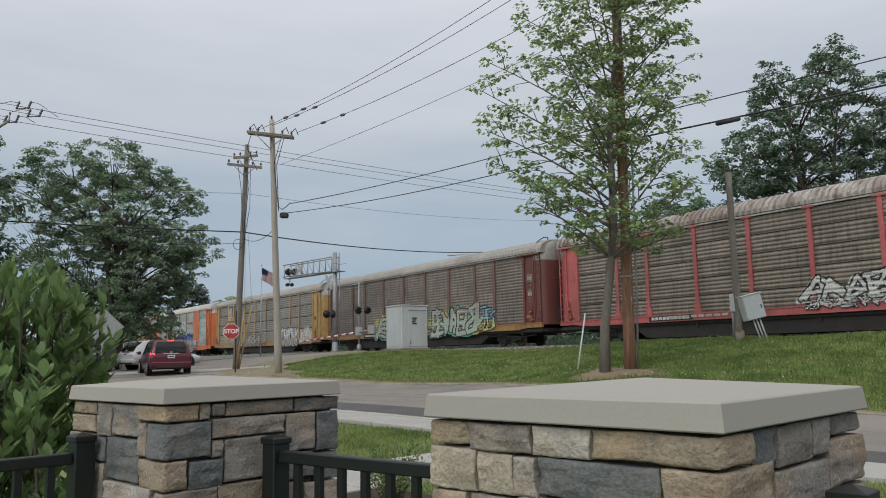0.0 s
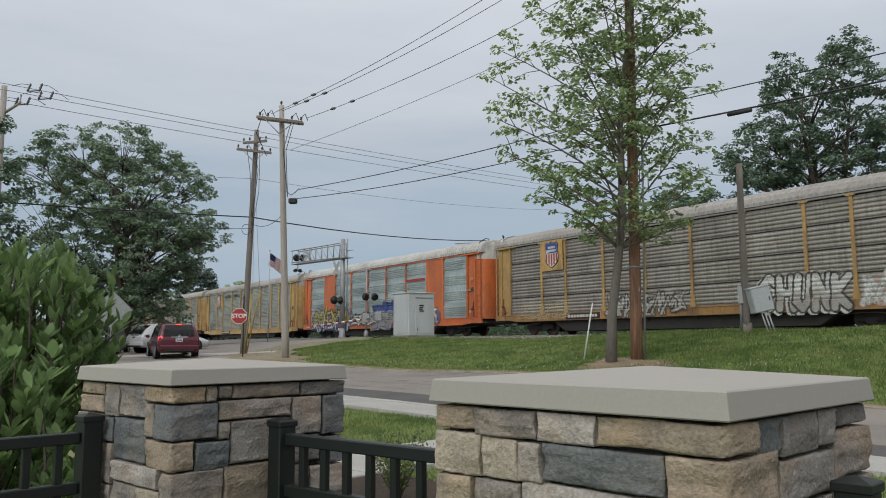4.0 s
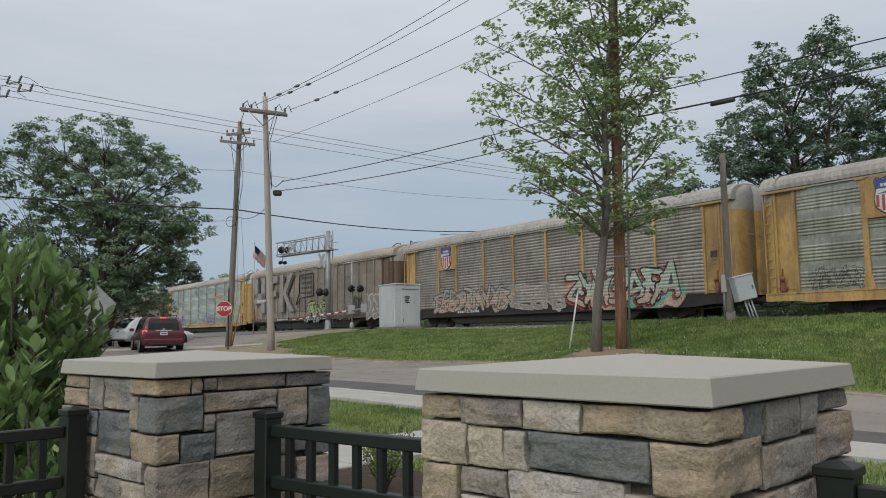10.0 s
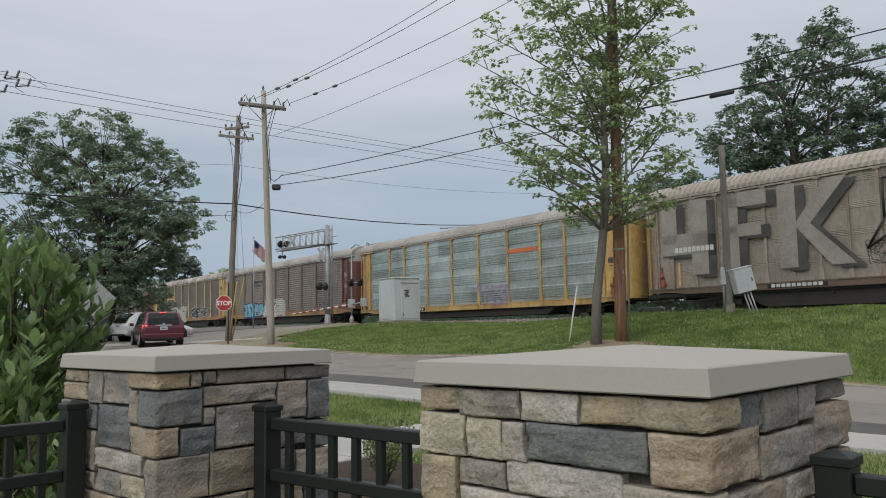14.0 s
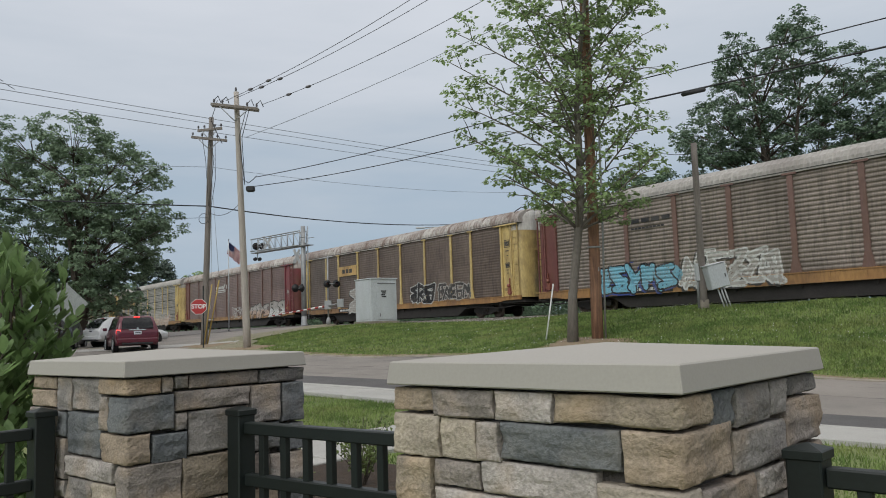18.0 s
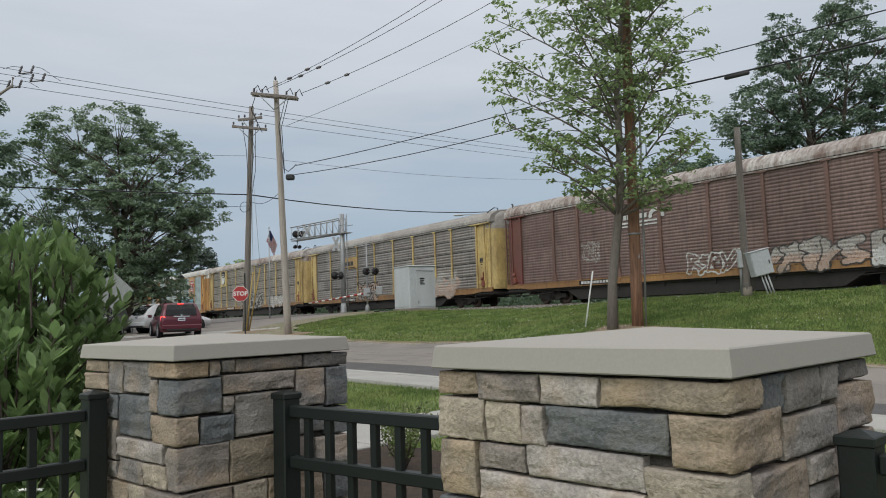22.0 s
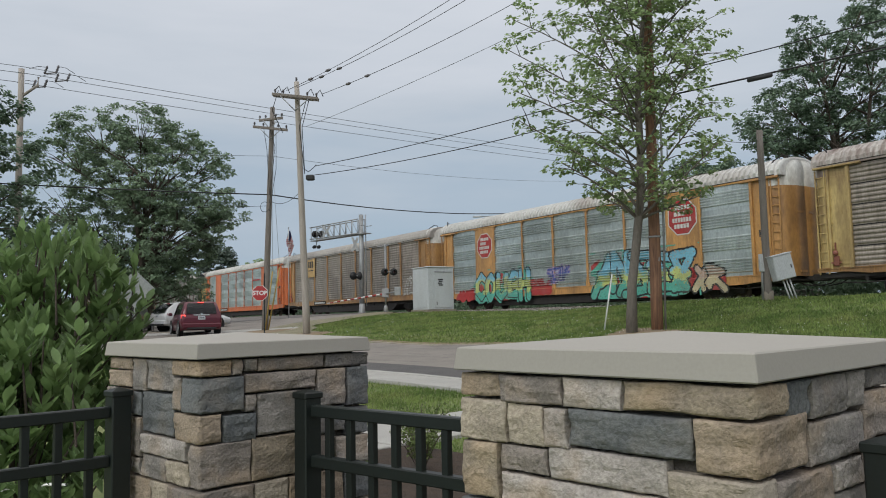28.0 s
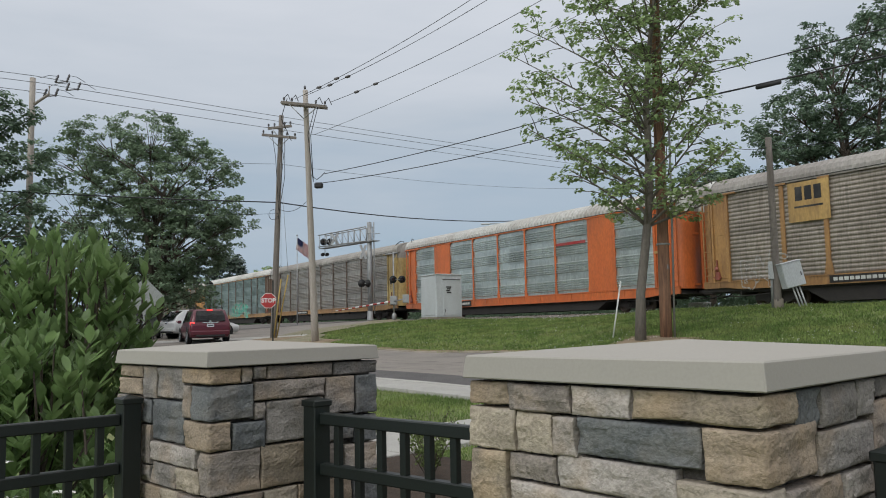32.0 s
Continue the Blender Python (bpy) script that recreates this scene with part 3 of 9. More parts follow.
def split_face(m):
    """Crisp ledges of split rock: a stretched noise cut into steps, added to the surface relief."""
    n, l = m.node_tree.nodes, m.node_tree.links
    co, mp, tex, ramp, bp = (n.new("ShaderNode" + k) for k in ("TexCoord", "Mapping", "TexNoise", "ValToRGB", "Bump"))
    mp.inputs["Scale"].default_value = (1, 1, 2.6)
    tex.inputs["Scale"].default_value, tex.inputs["Detail"].default_value, tex.inputs["Distortion"].default_value = 16.0, 6.0, 0.3
    info, shift = n.new("ShaderNodeObjectInfo"), n.new("ShaderNodeVectorMath")
    shift.operation = "MULTIPLY_ADD"
    shift.inputs[1].default_value = (29.0, 43.0, 61.0)
    l.new(co.outputs["Object"], mp.inputs["Vector"])
    l.new(info.outputs["Random"], shift.inputs[0])
    l.new(mp.outputs[0], shift.inputs[2])
    l.new(shift.outputs[0], tex.inputs["Vector"])
    e = ramp.color_ramp.elements
    e[0].position, e[0].color = 0.40, (0, 0, 0, 1)
    e[1].position, e[1].color = 0.62, (1, 1, 1, 1)
    for p, v in ((0.415, 0.42), (0.56, 0.5), (0.575, 0.9)):
        e.new(p).color = (v, v, v, 1)
    l.new(tex.outputs["Fac"], ramp.inputs[0])
    l.new(ramp.outputs[0], bp.inputs["Height"])
    bp.inputs["Strength"].default_value, bp.inputs["Distance"].default_value = 0.55, 0.0035
    b = n["Principled BSDF"]
    l.new(b.inputs["Normal"].links[0].from_socket, bp.inputs["Normal"])
    l.new(bp.outputs[0], b.inputs["Normal"])


for m in M_STONE.values():
    split_face(m)


def stone_mesh(s0, s1, z0, z1, seed, wrap=False):
    """A split-faced stone on a pillar's near corner: s runs along one face (below 0), round the corner and along the other."""
    rr = random.Random(seed)
    bm = bmesh.new()
    r, e = 0.016, 0.012

    def place(s, z, d):
        if s <= -r:
            x, y, nx, ny = e, e - s, -1.0, 0.0
        elif s >= r:
            x, y, nx, ny = e + s, e, 0.0, -1.0
        else:
            t = (s / r + 1) * math.pi / 4
            nx, ny = -math.cos(t), -math.sin(t)
            x, y = e + r + r * nx, e + r + r * ny
        return Vector((x - nx * d, y - ny * d, z))

    def steps(a, b, cell):
        n = max(3, min(34, int((b - a) / cell)))
        inner = [a + 0.010 + (b - a - 0.020) * k / n for k in range(n + 1)]
        return [a, a + 0.004] + inner + [b - 0.004, b]

    ss, zz = steps(s0, s1, 0.0115), steps(z0, z1, 0.0105)
    if wrap:
        ss = sorted([q for q in ss if abs(q) > r * 1.3] + [-r, -r * 0.5, 0.0, r * 0.5, r])
    wide, tall = s1 - s0, z1 - z0
    # a split face is the outermost of a few tilted planes, chipped back along its rim
    planes = [(rr.uniform(-0.02, 0.02), rr.uniform(-0.03, 0.03), 0.0)]
    for q in range(rr.randint(5, 8) + int(wide / 0.06)):
        cs, cz = rr.uniform(s0, s1), rr.uniform(z0, z1)
        a, b_ = rr.gauss(0, 0.06), rr.gauss(0, 0.08)
        planes.append((a, b_, -(a * (cs - s0 - wide / 2) + b_ * (cz - z0 - tall / 2)) + rr.uniform(-0.006, 0.001)))
    chips = [(rr.choice((s0, s1)), rr.uniform(z0, z1), rr.uniform(0.012, 0.03)) for q in range(rr.randint(1, 3))] + [(rr.uniform(s0, s1), rr.choice((z0, z1)), rr.uniform(0.012, 0.035)) for q in range(rr.randint(2, 4))]
    proud = rr.uniform(-0.005, 0.004)
    bend = [(rr.uniform(-0.0026, 0.0026), rr.uniform(5, 14), rr.uniform(0, 6)) for q in range(4)]
    vg = []
    for z in zz:
        row = []
        for s in ss:
            g = min(s - s0 if s0 > -0.735 else 1.0, s1 - s if s1 < 0.735 else 1.0, z - z0, z1 - z)
            u, v = s - s0 - wide / 2, z - z0 - tall / 2
            face = max(-0.008, sorted(a * u + b_ * v + c_ for a, b_, c_ in planes)[len(planes) // 2])
            ledge = 0.0026 * math.floor(2.6 * noise.noise((s * 6 + seed, z * 30 + seed, seed * 0.7)) + 0.5)
            fine = noise.noise((s * 55, z * 70, seed * 1.7)) * 0.0018 + noise.noise((s * 130, z * 130, seed * 0.9)) * 0.0010
            worn = 0.0042 * max(0.0, 1 - g / 0.0045)
            for cs, cz, cr in chips:
                q = math.hypot(s - cs, z - cz)
                if q < cr:
                    worn += 0.18 * (cr - q)
            d = worn + proud - face * 0.75 + (ledge + fine) * (0.3 if g < 0.003 else 1.0)
            ebb = max(0.0, 1 - g / 0.02)
            row.append(bm.verts.new(place(s + (bend[0][0] * math.sin(z * bend[0][1] * 6 + bend[0][2]) + noise.noise((s * 40, z * 40, seed * 2.3)) * 0.002) * ebb * (0.0 if abs(s) < 0.02 else 1.0),
                                          z + (bend[1][0] * 0.7 * math.sin(s * bend[1][1] * 2 + bend[1][2]) + noise.noise((z * 40, s * 40, seed * 1.3)) * 0.002) * ebb, d)))
        vg.append(row)
    k, n = len(zz) - 1, len(ss) - 1
    for j in range(k):
        for i in range(n):
            bm.faces.new((vg[j][i], vg[j][i + 1], vg[j + 1][i + 1], vg[j + 1][i])).smooth = rr.random() < 0.5
    rim = [(0, i) for i in range(n + 1)] + [(j, n) for j in range(1, k + 1)] + [(k, i) for i in range(n - 1, -1, -1)] + [(j, 0) for j in range(k - 1, 0, -1)]
    front = [vg[j][i] for j, i in rim]
    back = [bm.verts.new(place(ss[i], zz[j], 0.045)) for j, i in rim]
    for i in range(len(rim)):
        j = (i + 1) % len(rim)
        bm.faces.new((front[j], front[i], back[i], back[j]))
    return bm


def filler_rows(rr, z_top):
    """Random courses for the hidden lower part and the far faces of a pillar."""
    out, z = [], z_top
    while z > 0.02:
        h = min(z, rr.uniform(0.07, 0.14))
        a = 0.0
        while a < 0.74:
            b = min(0.75, a + rr.uniform(0.1, 0.28))
            if b > 0.66:
                b = 0.75
            out.append((a, b - 0.004, z - h + 0.004, z, rr.choice(("tan", "taupe", "pale", "grey", "slate", "cream"))))
            a = b
        z -= h
    return out


def pillar(x, y, yaw, faces, label):
    ob = thing("stone_pillar", label, "stone pillar", pose(x, y, 0, 0, 0, yaw), group="gate pillars")
    part("core", boxed(0.05, 0.71, 0.05, 0.71, 0, 1.467), M_MORTAR, ob, "dark mortar joints")
    bm = bmesh.new()
    ring0 = [bm.verts.new(p) for p in ((-0.003, -0.003, CAP_TOP - CAP_T), (CAP + 0.003, -0.003, CAP_TOP - CAP_T), (CAP + 0.003, CAP + 0.003, CAP_TOP - CAP_T), (-0.003, CAP + 0.003, CAP_TOP - CAP_T))]
    ring1 = [bm.verts.new(p) for p in ((0.004, 0.004, CAP_TOP), (CAP - 0.004, 0.004, CAP_TOP), (CAP - 0.004, CAP - 0.004, CAP_TOP), (0.004, CAP - 0.004, CAP_TOP))]
    top = bm.verts.new((CAP / 2, CAP / 2, CAP_TOP + 0.030))
    bm.faces.new(ring0[::-1])
    for i in range(4):
        j = (i + 1) % 4
        bm.faces.new((ring0[i], ring0[j], ring1[j], ring1[i]))
        bm.faces.new((ring1[i], ring1[j], top))
    bmesh.ops.bevel(bm, geom=[e for e in bm.edges if all(abs(v.co.z - CAP_TOP) < 0.06 for v in e.verts)], offset=0.003, segments=1, affect="EDGES")
    part("cap", bm, M_CAP, ob, "smooth grey cast stone cap with a shallow peak")
    seed = int(x * 1000) % 97
    low = min(q[2] for rows in faces for q in rows)
    near = []
    for rows in faces:
        lo, hi = min(q[0] for q in rows), max(q[1] for q in rows)
        near.append([((q[0] - lo) / (hi - lo) * 0.746, (q[1] - lo) / (hi - lo) * 0.746, q[2], q[3], q[4]) for q in rows] + filler_rows(random.Random(seed), low - 0.006))
    stones, used = [], set()
    for a in near[0]:
        twin = None
        if a[0] < 0.006:
            for k, b in enumerate(near[1]):
                if b[0] < 0.006 and k not in used and abs(a[2] + a[3] - b[2] - b[3]) < 0.05:
                    twin = k
        if twin is None:
            stones.append((-a[1], -a[0], a[2], a[3], a[4], False))
        else:
            used.add(twin)
            b = near[1][twin]
            stones.append((-a[1], b[1], (a[2] + b[2]) / 2, (a[3] + b[3]) / 2, a[4], True))
    stones += [(b[0], b[1], b[2], b[3], b[4], False) for k, b in enumerate(near[1]) if k not in used]
    for i, (s0, s1, z0, z1, c, wrap) in enumerate(stones):
        part("stone", stone_mesh(s0 + 0.0015, s1 - 0.0015, z0 + 0.0012, z1 - 0.0012, seed + i, wrap), M_STONE[c], ob)
    turn = Matrix.Translation((0.76, 0.76, 0)) @ Matrix.Rotation(math.pi, 4, "Z")
    for f in range(2):
        for i, (a, b, z0, z1, c) in enumerate(filler_rows(random.Random(seed + 1), 1.462)):
            b = min(b, 0.70)
            if b - a < 0.04:
                continue
            s0, s1 = (-b, -a) if f else (a, b)
            part("stone", stone_mesh(s0 + 0.001, s1 - 0.001, z0, z1 - 0.001, seed + 90 + i), M_STONE[c], ob, m=turn)
    return ob


P_RIGHT = (0.4785, 1.4175, 45.18)
P_LEFT = (-0.9508, 2.679, 47.06)
pillar(*P_RIGHT, (R_NL, R_NR), "square stone pillar of tan, grey and blue-grey blocks with a cast cap")
pillar(*P_LEFT, (L_NL, L_NR), "square stone pillar with a dark blue corner block and a cast cap")


# ---- black metal fence ----


def fence_post(name, p, yaw, top):
    ob = thing(name, "black square metal fence post against a stone pillar", "fence post", pose(p.x, p.y, 0, 0, 0, yaw), group="fence posts")
    part("shaft", boxed(-0.036, 0.036, -0.036, 0.036, 0, top - 0.03, 0.004), M_BLACK, ob)
    bm = bmesh.new()
    box(bm, -0.041, 0.041, -0.041, 0.041, top - 0.034, top - 0.012, 0.003)
    v = [bm.verts.new(q) for q in ((-0.038, -0.038, top - 0.012), (0.038, -0.038, top - 0.012), (0.038, 0.038, top - 0.012), (-0.038, 0.038, top - 0.012), (0, 0, top))]
    for i in range(4):
        bm.faces.new((v[i], v[(i + 1) % 4], v[4]))
    part("post_cap", bm, M_BLACK, ob, "low pyramid cap")
    return ob


def fence_panel(p, yaw, length, label, first=0.07):
    """A panel that runs from p along its x."""
    ob = thing("picket_fence", label, "fence", pose(p.x, p.y, 0, 0, 0, yaw), group="fence panels")
    for z, h in ((1.245, 0.042), (1.065, 0.042), (0.12, 0.042)):
        bm = bmesh.new()
        box(bm, 0, length, -0.019, 0.019, z, z + h, 0.004)
        part("rail", bm, M_BLACK, ob)
    me = mesh_of(boxed(-0.0135, 0.0135, -0.0125, 0.0125, 0.06, 1.25, 0.002), "picket")
    me.materials.append(M_BLACK)
    x = first
    while x < length - 0.03:
        part("picket", me, None, ob, m=pose(x, 0, 0))
        x += 0.1105
    return ob


def in_pillar(p, a, b):
    """The place a along e2 and b along e1 from a pillar's near corner."""
    t = radians(p[2])
    return Vector((p[0] + a * math.cos(t) - b * math.sin(t), p[1] + a * math.sin(t) + b * math.cos(t), 0))


post_a = in_pillar(P_LEFT, 0.415, -0.055)
post_b = in_pillar(P_RIGHT, 0.45, -0.055)
post_c = in_pillar(P_LEFT, -0.045, 0.52)
fence_post("fence_post", post_a, P_LEFT[2], 1.343)
fence_post("fence_post", post_b, P_RIGHT[2], 1.335)
fence_post("fence_post", post_c, P_LEFT[2], 1.357)
end_b = in_pillar(P_RIGHT, 0.42, 0.76)
d = end_b - post_a
fence_panel(post_a + d.normalized() * 0.036, math.degrees(math.atan2(d.y, d.x)), d.length - 0.05, "black metal picket fence panel between two stone pillars", 0.085)
fence_panel(in_pillar(P_RIGHT, 0.45, -0.092), P_RIGHT[2] - 90, 2.4, "black metal picket fence panel beside a stone pillar")
fence_panel(in_pillar(P_LEFT, -0.082, 0.52), P_LEFT[2] + 180, 3.2, "black metal picket fence panel before leafy shrubs")


# ---- the train: covered car carriers ----
PITCH, HALF, TOP = 28.6, 13.6, 5.38
EDGES = [-12.0, -9.2, -7.2, -4.3, -1.43, 1.43, 4.3, 7.2, 9.2, 12.0]


def streaks(m, amount, color=(0.09, 0.062, 0.045), sx=5.0, sz=0.45, lo=0.5, hi=0.7):
    """Long drips of rust and soot down a side, and a broken soot veil at a larger scale."""
    n, l = m.node_tree.nodes, m.node_tree.links
    b = n["Principled BSDF"]
    co, info, shift = n.new("ShaderNodeTexCoord"), n.new("ShaderNodeObjectInfo"), n.new("ShaderNodeVectorMath")
    shift.operation = "MULTIPLY_ADD"
    shift.inputs[1].default_value = (83.0, 0.0, 31.0)
    l.new(info.outputs["Random"], shift.inputs[0])
    l.new(co.outputs["Object"], shift.inputs[2])
    last = b.inputs["Base Color"].links[0].from_socket
    for scale, a, b0, b1, amt in (((sx, 1, sz), 1.0, lo, hi, amount), ((sx * 3.5, 1, sz * 3.0), 1.0, lo - 0.02, hi + 0.04, amount * 0.8), ((0.5, 1, 0.9), 1.0, 0.46, 0.74, amount * 0.55)):
        mp, tex, rng_, mix = n.new("ShaderNodeMapping"), n.new("ShaderNodeTexNoise"), n.new("ShaderNodeMapRange"), n.new("ShaderNodeMix")
        mp.inputs["Scale"].default_value = scale
        tex.inputs["Scale"].default_value, tex.inputs["Detail"].default_value = a, 3.0
        l.new(shift.outputs[0], mp.inputs["Vector"])
        l.new(mp.outputs[0], tex.inputs["Vector"])
        rng_.inputs["From Min"].default_value, rng_.inputs["From Max"].default_value, rng_.inputs["To Max"].default_value = b0, b1, amt
        l.new(tex.outputs["Fac"], rng_.inputs["Value"])
        mix.data_type = "RGBA"
        mix.inputs[7].default_value = (*color, 1)
        l.new(rng_.outputs[0], mix.inputs["Factor"])
        l.new(last, mix.inputs[6])
        last = mix.outputs[2]
    l.new(last, b.inputs["Base Color"])
    return m


def paint(name, c, c2=None, drips=0.42, **k):
    return streaks(mat("paint_" + name, c, c2, 0.42, scale=0.9, fine=14, bump=0.05, dirt=(0.13, 0.075, 0.045), dirt_amount=0.45, stretch=(1, 1, 0.35), per_object=0.07, **k), drips, (0.12, 0.065, 0.04), 3.0, 0.6)


def screen(name, c, c2, soot=0.45, metal=0.3, rough=0.55):
    """Galvanised siding, grimed in patches and streaks."""
    return streaks(mat("siding_" + name, c, c2, rough, metal, scale=0.7, fine=9, bump=0.04, dirt=tuple(0.5 * v for v in c2), dirt_amount=0.5, stretch=(1, 1, 0.5), per_object=0.07), soot, tuple(0.42 * v for v in c2))


PAINT = {
    "yellow": paint("yellow", (0.56, 0.36, 0.13), (0.44, 0.275, 0.10)), "orange": paint("orange", (0.62, 0.155, 0.042), (0.54, 0.125, 0.036), 0.14),
    "tan": paint("tan", (0.58, 0.31, 0.105), (0.47, 0.245, 0.085)), "maroon": paint("maroon", (0.18, 0.055, 0.052), (0.125, 0.042, 0.042)), "dull": paint("dull", (0.19, 0.11, 0.092), (0.14, 0.082, 0.07)),
    "pink": paint("pink", (0.50, 0.125, 0.13), (0.38, 0.09, 0.095)), "wine": paint("wine", (0.23, 0.055, 0.062), (0.165, 0.042, 0.05)), "brown": paint("brown", (0.15, 0.10, 0.075), (0.10, 0.07, 0.055)),
    "taupe": paint("taupe", (0.36, 0.30, 0.245), (0.29, 0.24, 0.20)), "rust": paint("rust", (0.33, 0.095, 0.07), (0.22, 0.065, 0.045)),
    "paleyellow": paint("paleyellow", (0.62, 0.465, 0.195), (0.50, 0.365, 0.145)), "white": paint("white", (0.66, 0.65, 0.62), (0.54, 0.53, 0.50)), "grey": paint("grey", (0.33, 0.32, 0.31), (0.25, 0.24, 0.235)),
    "ochre": paint("ochre", (0.43, 0.24, 0.085), (0.28, 0.145, 0.06))}
SIDING = {
    "wine": screen("wine", (0.278, 0.192, 0.172), (0.204, 0.138, 0.123), 0.45, 0.45, 0.42),
    "brown": screen("brown", (0.345, 0.287, 0.247), (0.247, 0.205, 0.175), 0.6, 0.55, 0.42), "dark": screen("dark", (0.230, 0.174, 0.146), (0.162, 0.121, 0.101), 0.45, 0.5, 0.42), "grey": screen("grey", (0.432, 0.390, 0.354), (0.324, 0.292, 0.264), 0.45, 0.65, 0.42),
    "greenish": screen("greenish", (0.488, 0.482, 0.421), (0.378, 0.372, 0.323), 0.45, 0.7, 0.42), "blue": screen("blue", (0.70, 0.74, 0.715), (0.58, 0.62, 0.60), 0.25, 0.85, 0.36), "taupe": screen("taupe", (0.37, 0.32, 0.265), (0.29, 0.248, 0.205), 0.25),
    "teal": screen("teal", (0.324, 0.396, 0.384), (0.228, 0.288, 0.282), 0.45, 0.7, 0.42), "warm": screen("warm", (0.432, 0.372, 0.318), (0.318, 0.274, 0.234), 0.55, 0.65, 0.42)}
ROOF = {k: streaks(mat("roof_" + k, a, b, 0.6, 0.25, scale=0.5, fine=7, bump=0.04, dirt=c, dirt_amount=0.6, stretch=(1, 1, 1)), s_, c, 3.0, 0.8)
        for k, a, b, c, s_ in (("pale", (0.40, 0.375, 0.345), (0.32, 0.30, 0.28), (0.19, 0.165, 0.15), 0.25), ("white", (0.62, 0.61, 0.59), (0.54, 0.53, 0.51), (0.30, 0.25, 0.22), 0.15),
                               ("rusty", (0.56, 0.53, 0.50), (0.44, 0.40, 0.37), (0.17, 0.115, 0.095), 0.85), ("cream", (0.44, 0.385, 0.325), (0.37, 0.325, 0.275), (0.26, 0.22, 0.185), 0.25))}
# underframe grime; its near-black also paints the shade behind the siding
M_UNDER = mat("grime_and_gap_shade", (0.035, 0.03, 0.028), (0.02, 0.018, 0.017), 0.85, scale=2, fine=20, bump=0.2)
M_WHEEL = mat("wheel_steel", (0.10, 0.075, 0.06), (0.06, 0.045, 0.038), 0.6, 0.4, scale=4, fine=30, bump=0.1)
SHARED = {}
INFO = {}


def shared(key, build, smooth=False):
    if key not in SHARED:
        SHARED[key] = mesh_of(build(), key if isinstance(key, str) else key[0], smooth)
        SHARED[key].materials.append(M_UNDER)
    return SHARED[key]


def painted(name, me, material, parent, m=None, label=""):
    """A part on a shared mesh with a paint of its own."""
    ob = part(name, me, M_UNDER, parent, label, m=m)
    ob.material_slots[0].link = "OBJECT"
    ob.material_slots[0].material = material
    return ob


def relief_of(style, ridges, depth):
    """The profile of one row of siding: (share of the row's height, depth) pairs from foot to head."""
    lo, hi = {"gap": (0.03, 0.91), "fine": (0.0, 1.0), "group": (0.14, 0.78), "slots": (0.60, 0.86)}[style]
    prof = [(0.0, 0.0)]
    w = (hi - lo) / ridges
    for k in range(ridges):
        a = lo + k * w
        prof += [(a + w * 0.05, 0.0), (a + w * 0.34, depth), (a + w * 0.62, depth), (a + w * 0.90, 0.0)]
    return prof + [(0.94 if style == "gap" else 1.0, 0.0)]


def siding_mesh(width, height, prof):
    """A sheet of siding with level corrugations, facing +y, its foot at z = 0."""
    bm = bmesh.new()
    a = [bm.verts.new((-width / 2, y, k * height)) for k, y in prof]
    b = [bm.verts.new((width / 2, y, k * height)) for k, y in prof]
    for i in range(len(prof) - 1):
        bm.faces.new((b[i], a[i], a[i + 1], b[i + 1]))
    return bm


def roof_mesh(rib):
    """A vaulted roof of pressed ribs; rib: their height."""
    bm = bmesh.new()
    prof = [(1.53, 0.0), (1.51, 0.22), (1.40, 0.45), (1.10, 0.66), (0.58, 0.79), (0.0, 0.83)]
    prof = prof + [(-y, z) for y, z in prof[-2::-1]]
    nrm = []
    for j in range(len(prof)):
        a, b = prof[max(0, j - 1)], prof[min(len(prof) - 1, j + 1)]
        d = Vector((a[1] - b[1], b[0] - a[0])).normalized()
        nrm.append(d if d.y * 1.0 + d.x * prof[j][0] > 0 else -d)
    rows = []
    n = 92
    step = 2 * HALF / n
    for i in range(n):
        for f, up in ((0.0, 0.0), (0.11, 1.0), (0.50, 1.0), (0.61, 0.0)):
            x = -HALF + (i + f) * step
            rows.append([bm.verts.new((x, y + d.x * rib * up * (0.0 if z == 0 else 1), TOP + z + d.y * rib * up)) for (y, z), d in zip(prof, nrm)])
    rows.append([bm.verts.new((HALF, y, TOP + z)) for y, z in prof])
    for a, b in zip(rows, rows[1:]):
        for j in range(len(prof) - 1):
            bm.faces.new((a[j], b[j], b[j + 1], a[j + 1]))
    bm.faces.new(rows[0])
    bm.faces.new(rows[-1][::-1])
    return bm


BOW = [(-0.66, 1.47), (-0.42, 1.45), (-0.20, 1.36), (-0.04, 1.20), (0.06, 0.98), (0.12, 0.66), (0.14, 0.05), (0.11, 0.05), (0.11, -0.05), (0.14, -0.05), (0.12, -0.66), (0.06, -0.98), (-0.04, -1.20), (-0.20, -1.36), (-0.42, -1.45), (-0.66, -1.47)]


def bowed(z0, z1, grow=1.0):
    """A stretch of the rounded end of a car carrier, facing +x at x = 0."""
    bm = bmesh.new()
    a = [bm.verts.new((x, y * grow, z0)) for x, y in BOW]
    b = [bm.verts.new((x, y * grow, z1)) for x, y in BOW]
    for i in range(len(BOW) - 1):
        bm.faces.new((a[i + 1], a[i], b[i], b[i + 1])).smooth = True
    return bm


def end_mesh(foot):
    bm = bowed(foot - 0.12, TOP - 0.42)
    for z in (foot + 0.04, foot + 0.62 * (TOP - foot)):
        for sy in (1, -1):
            box(bm, 0.10, 0.15, min(sy * 0.15, sy * 0.62), max(sy * 0.15, sy * 0.62), z, z + 0.10)
    return bm


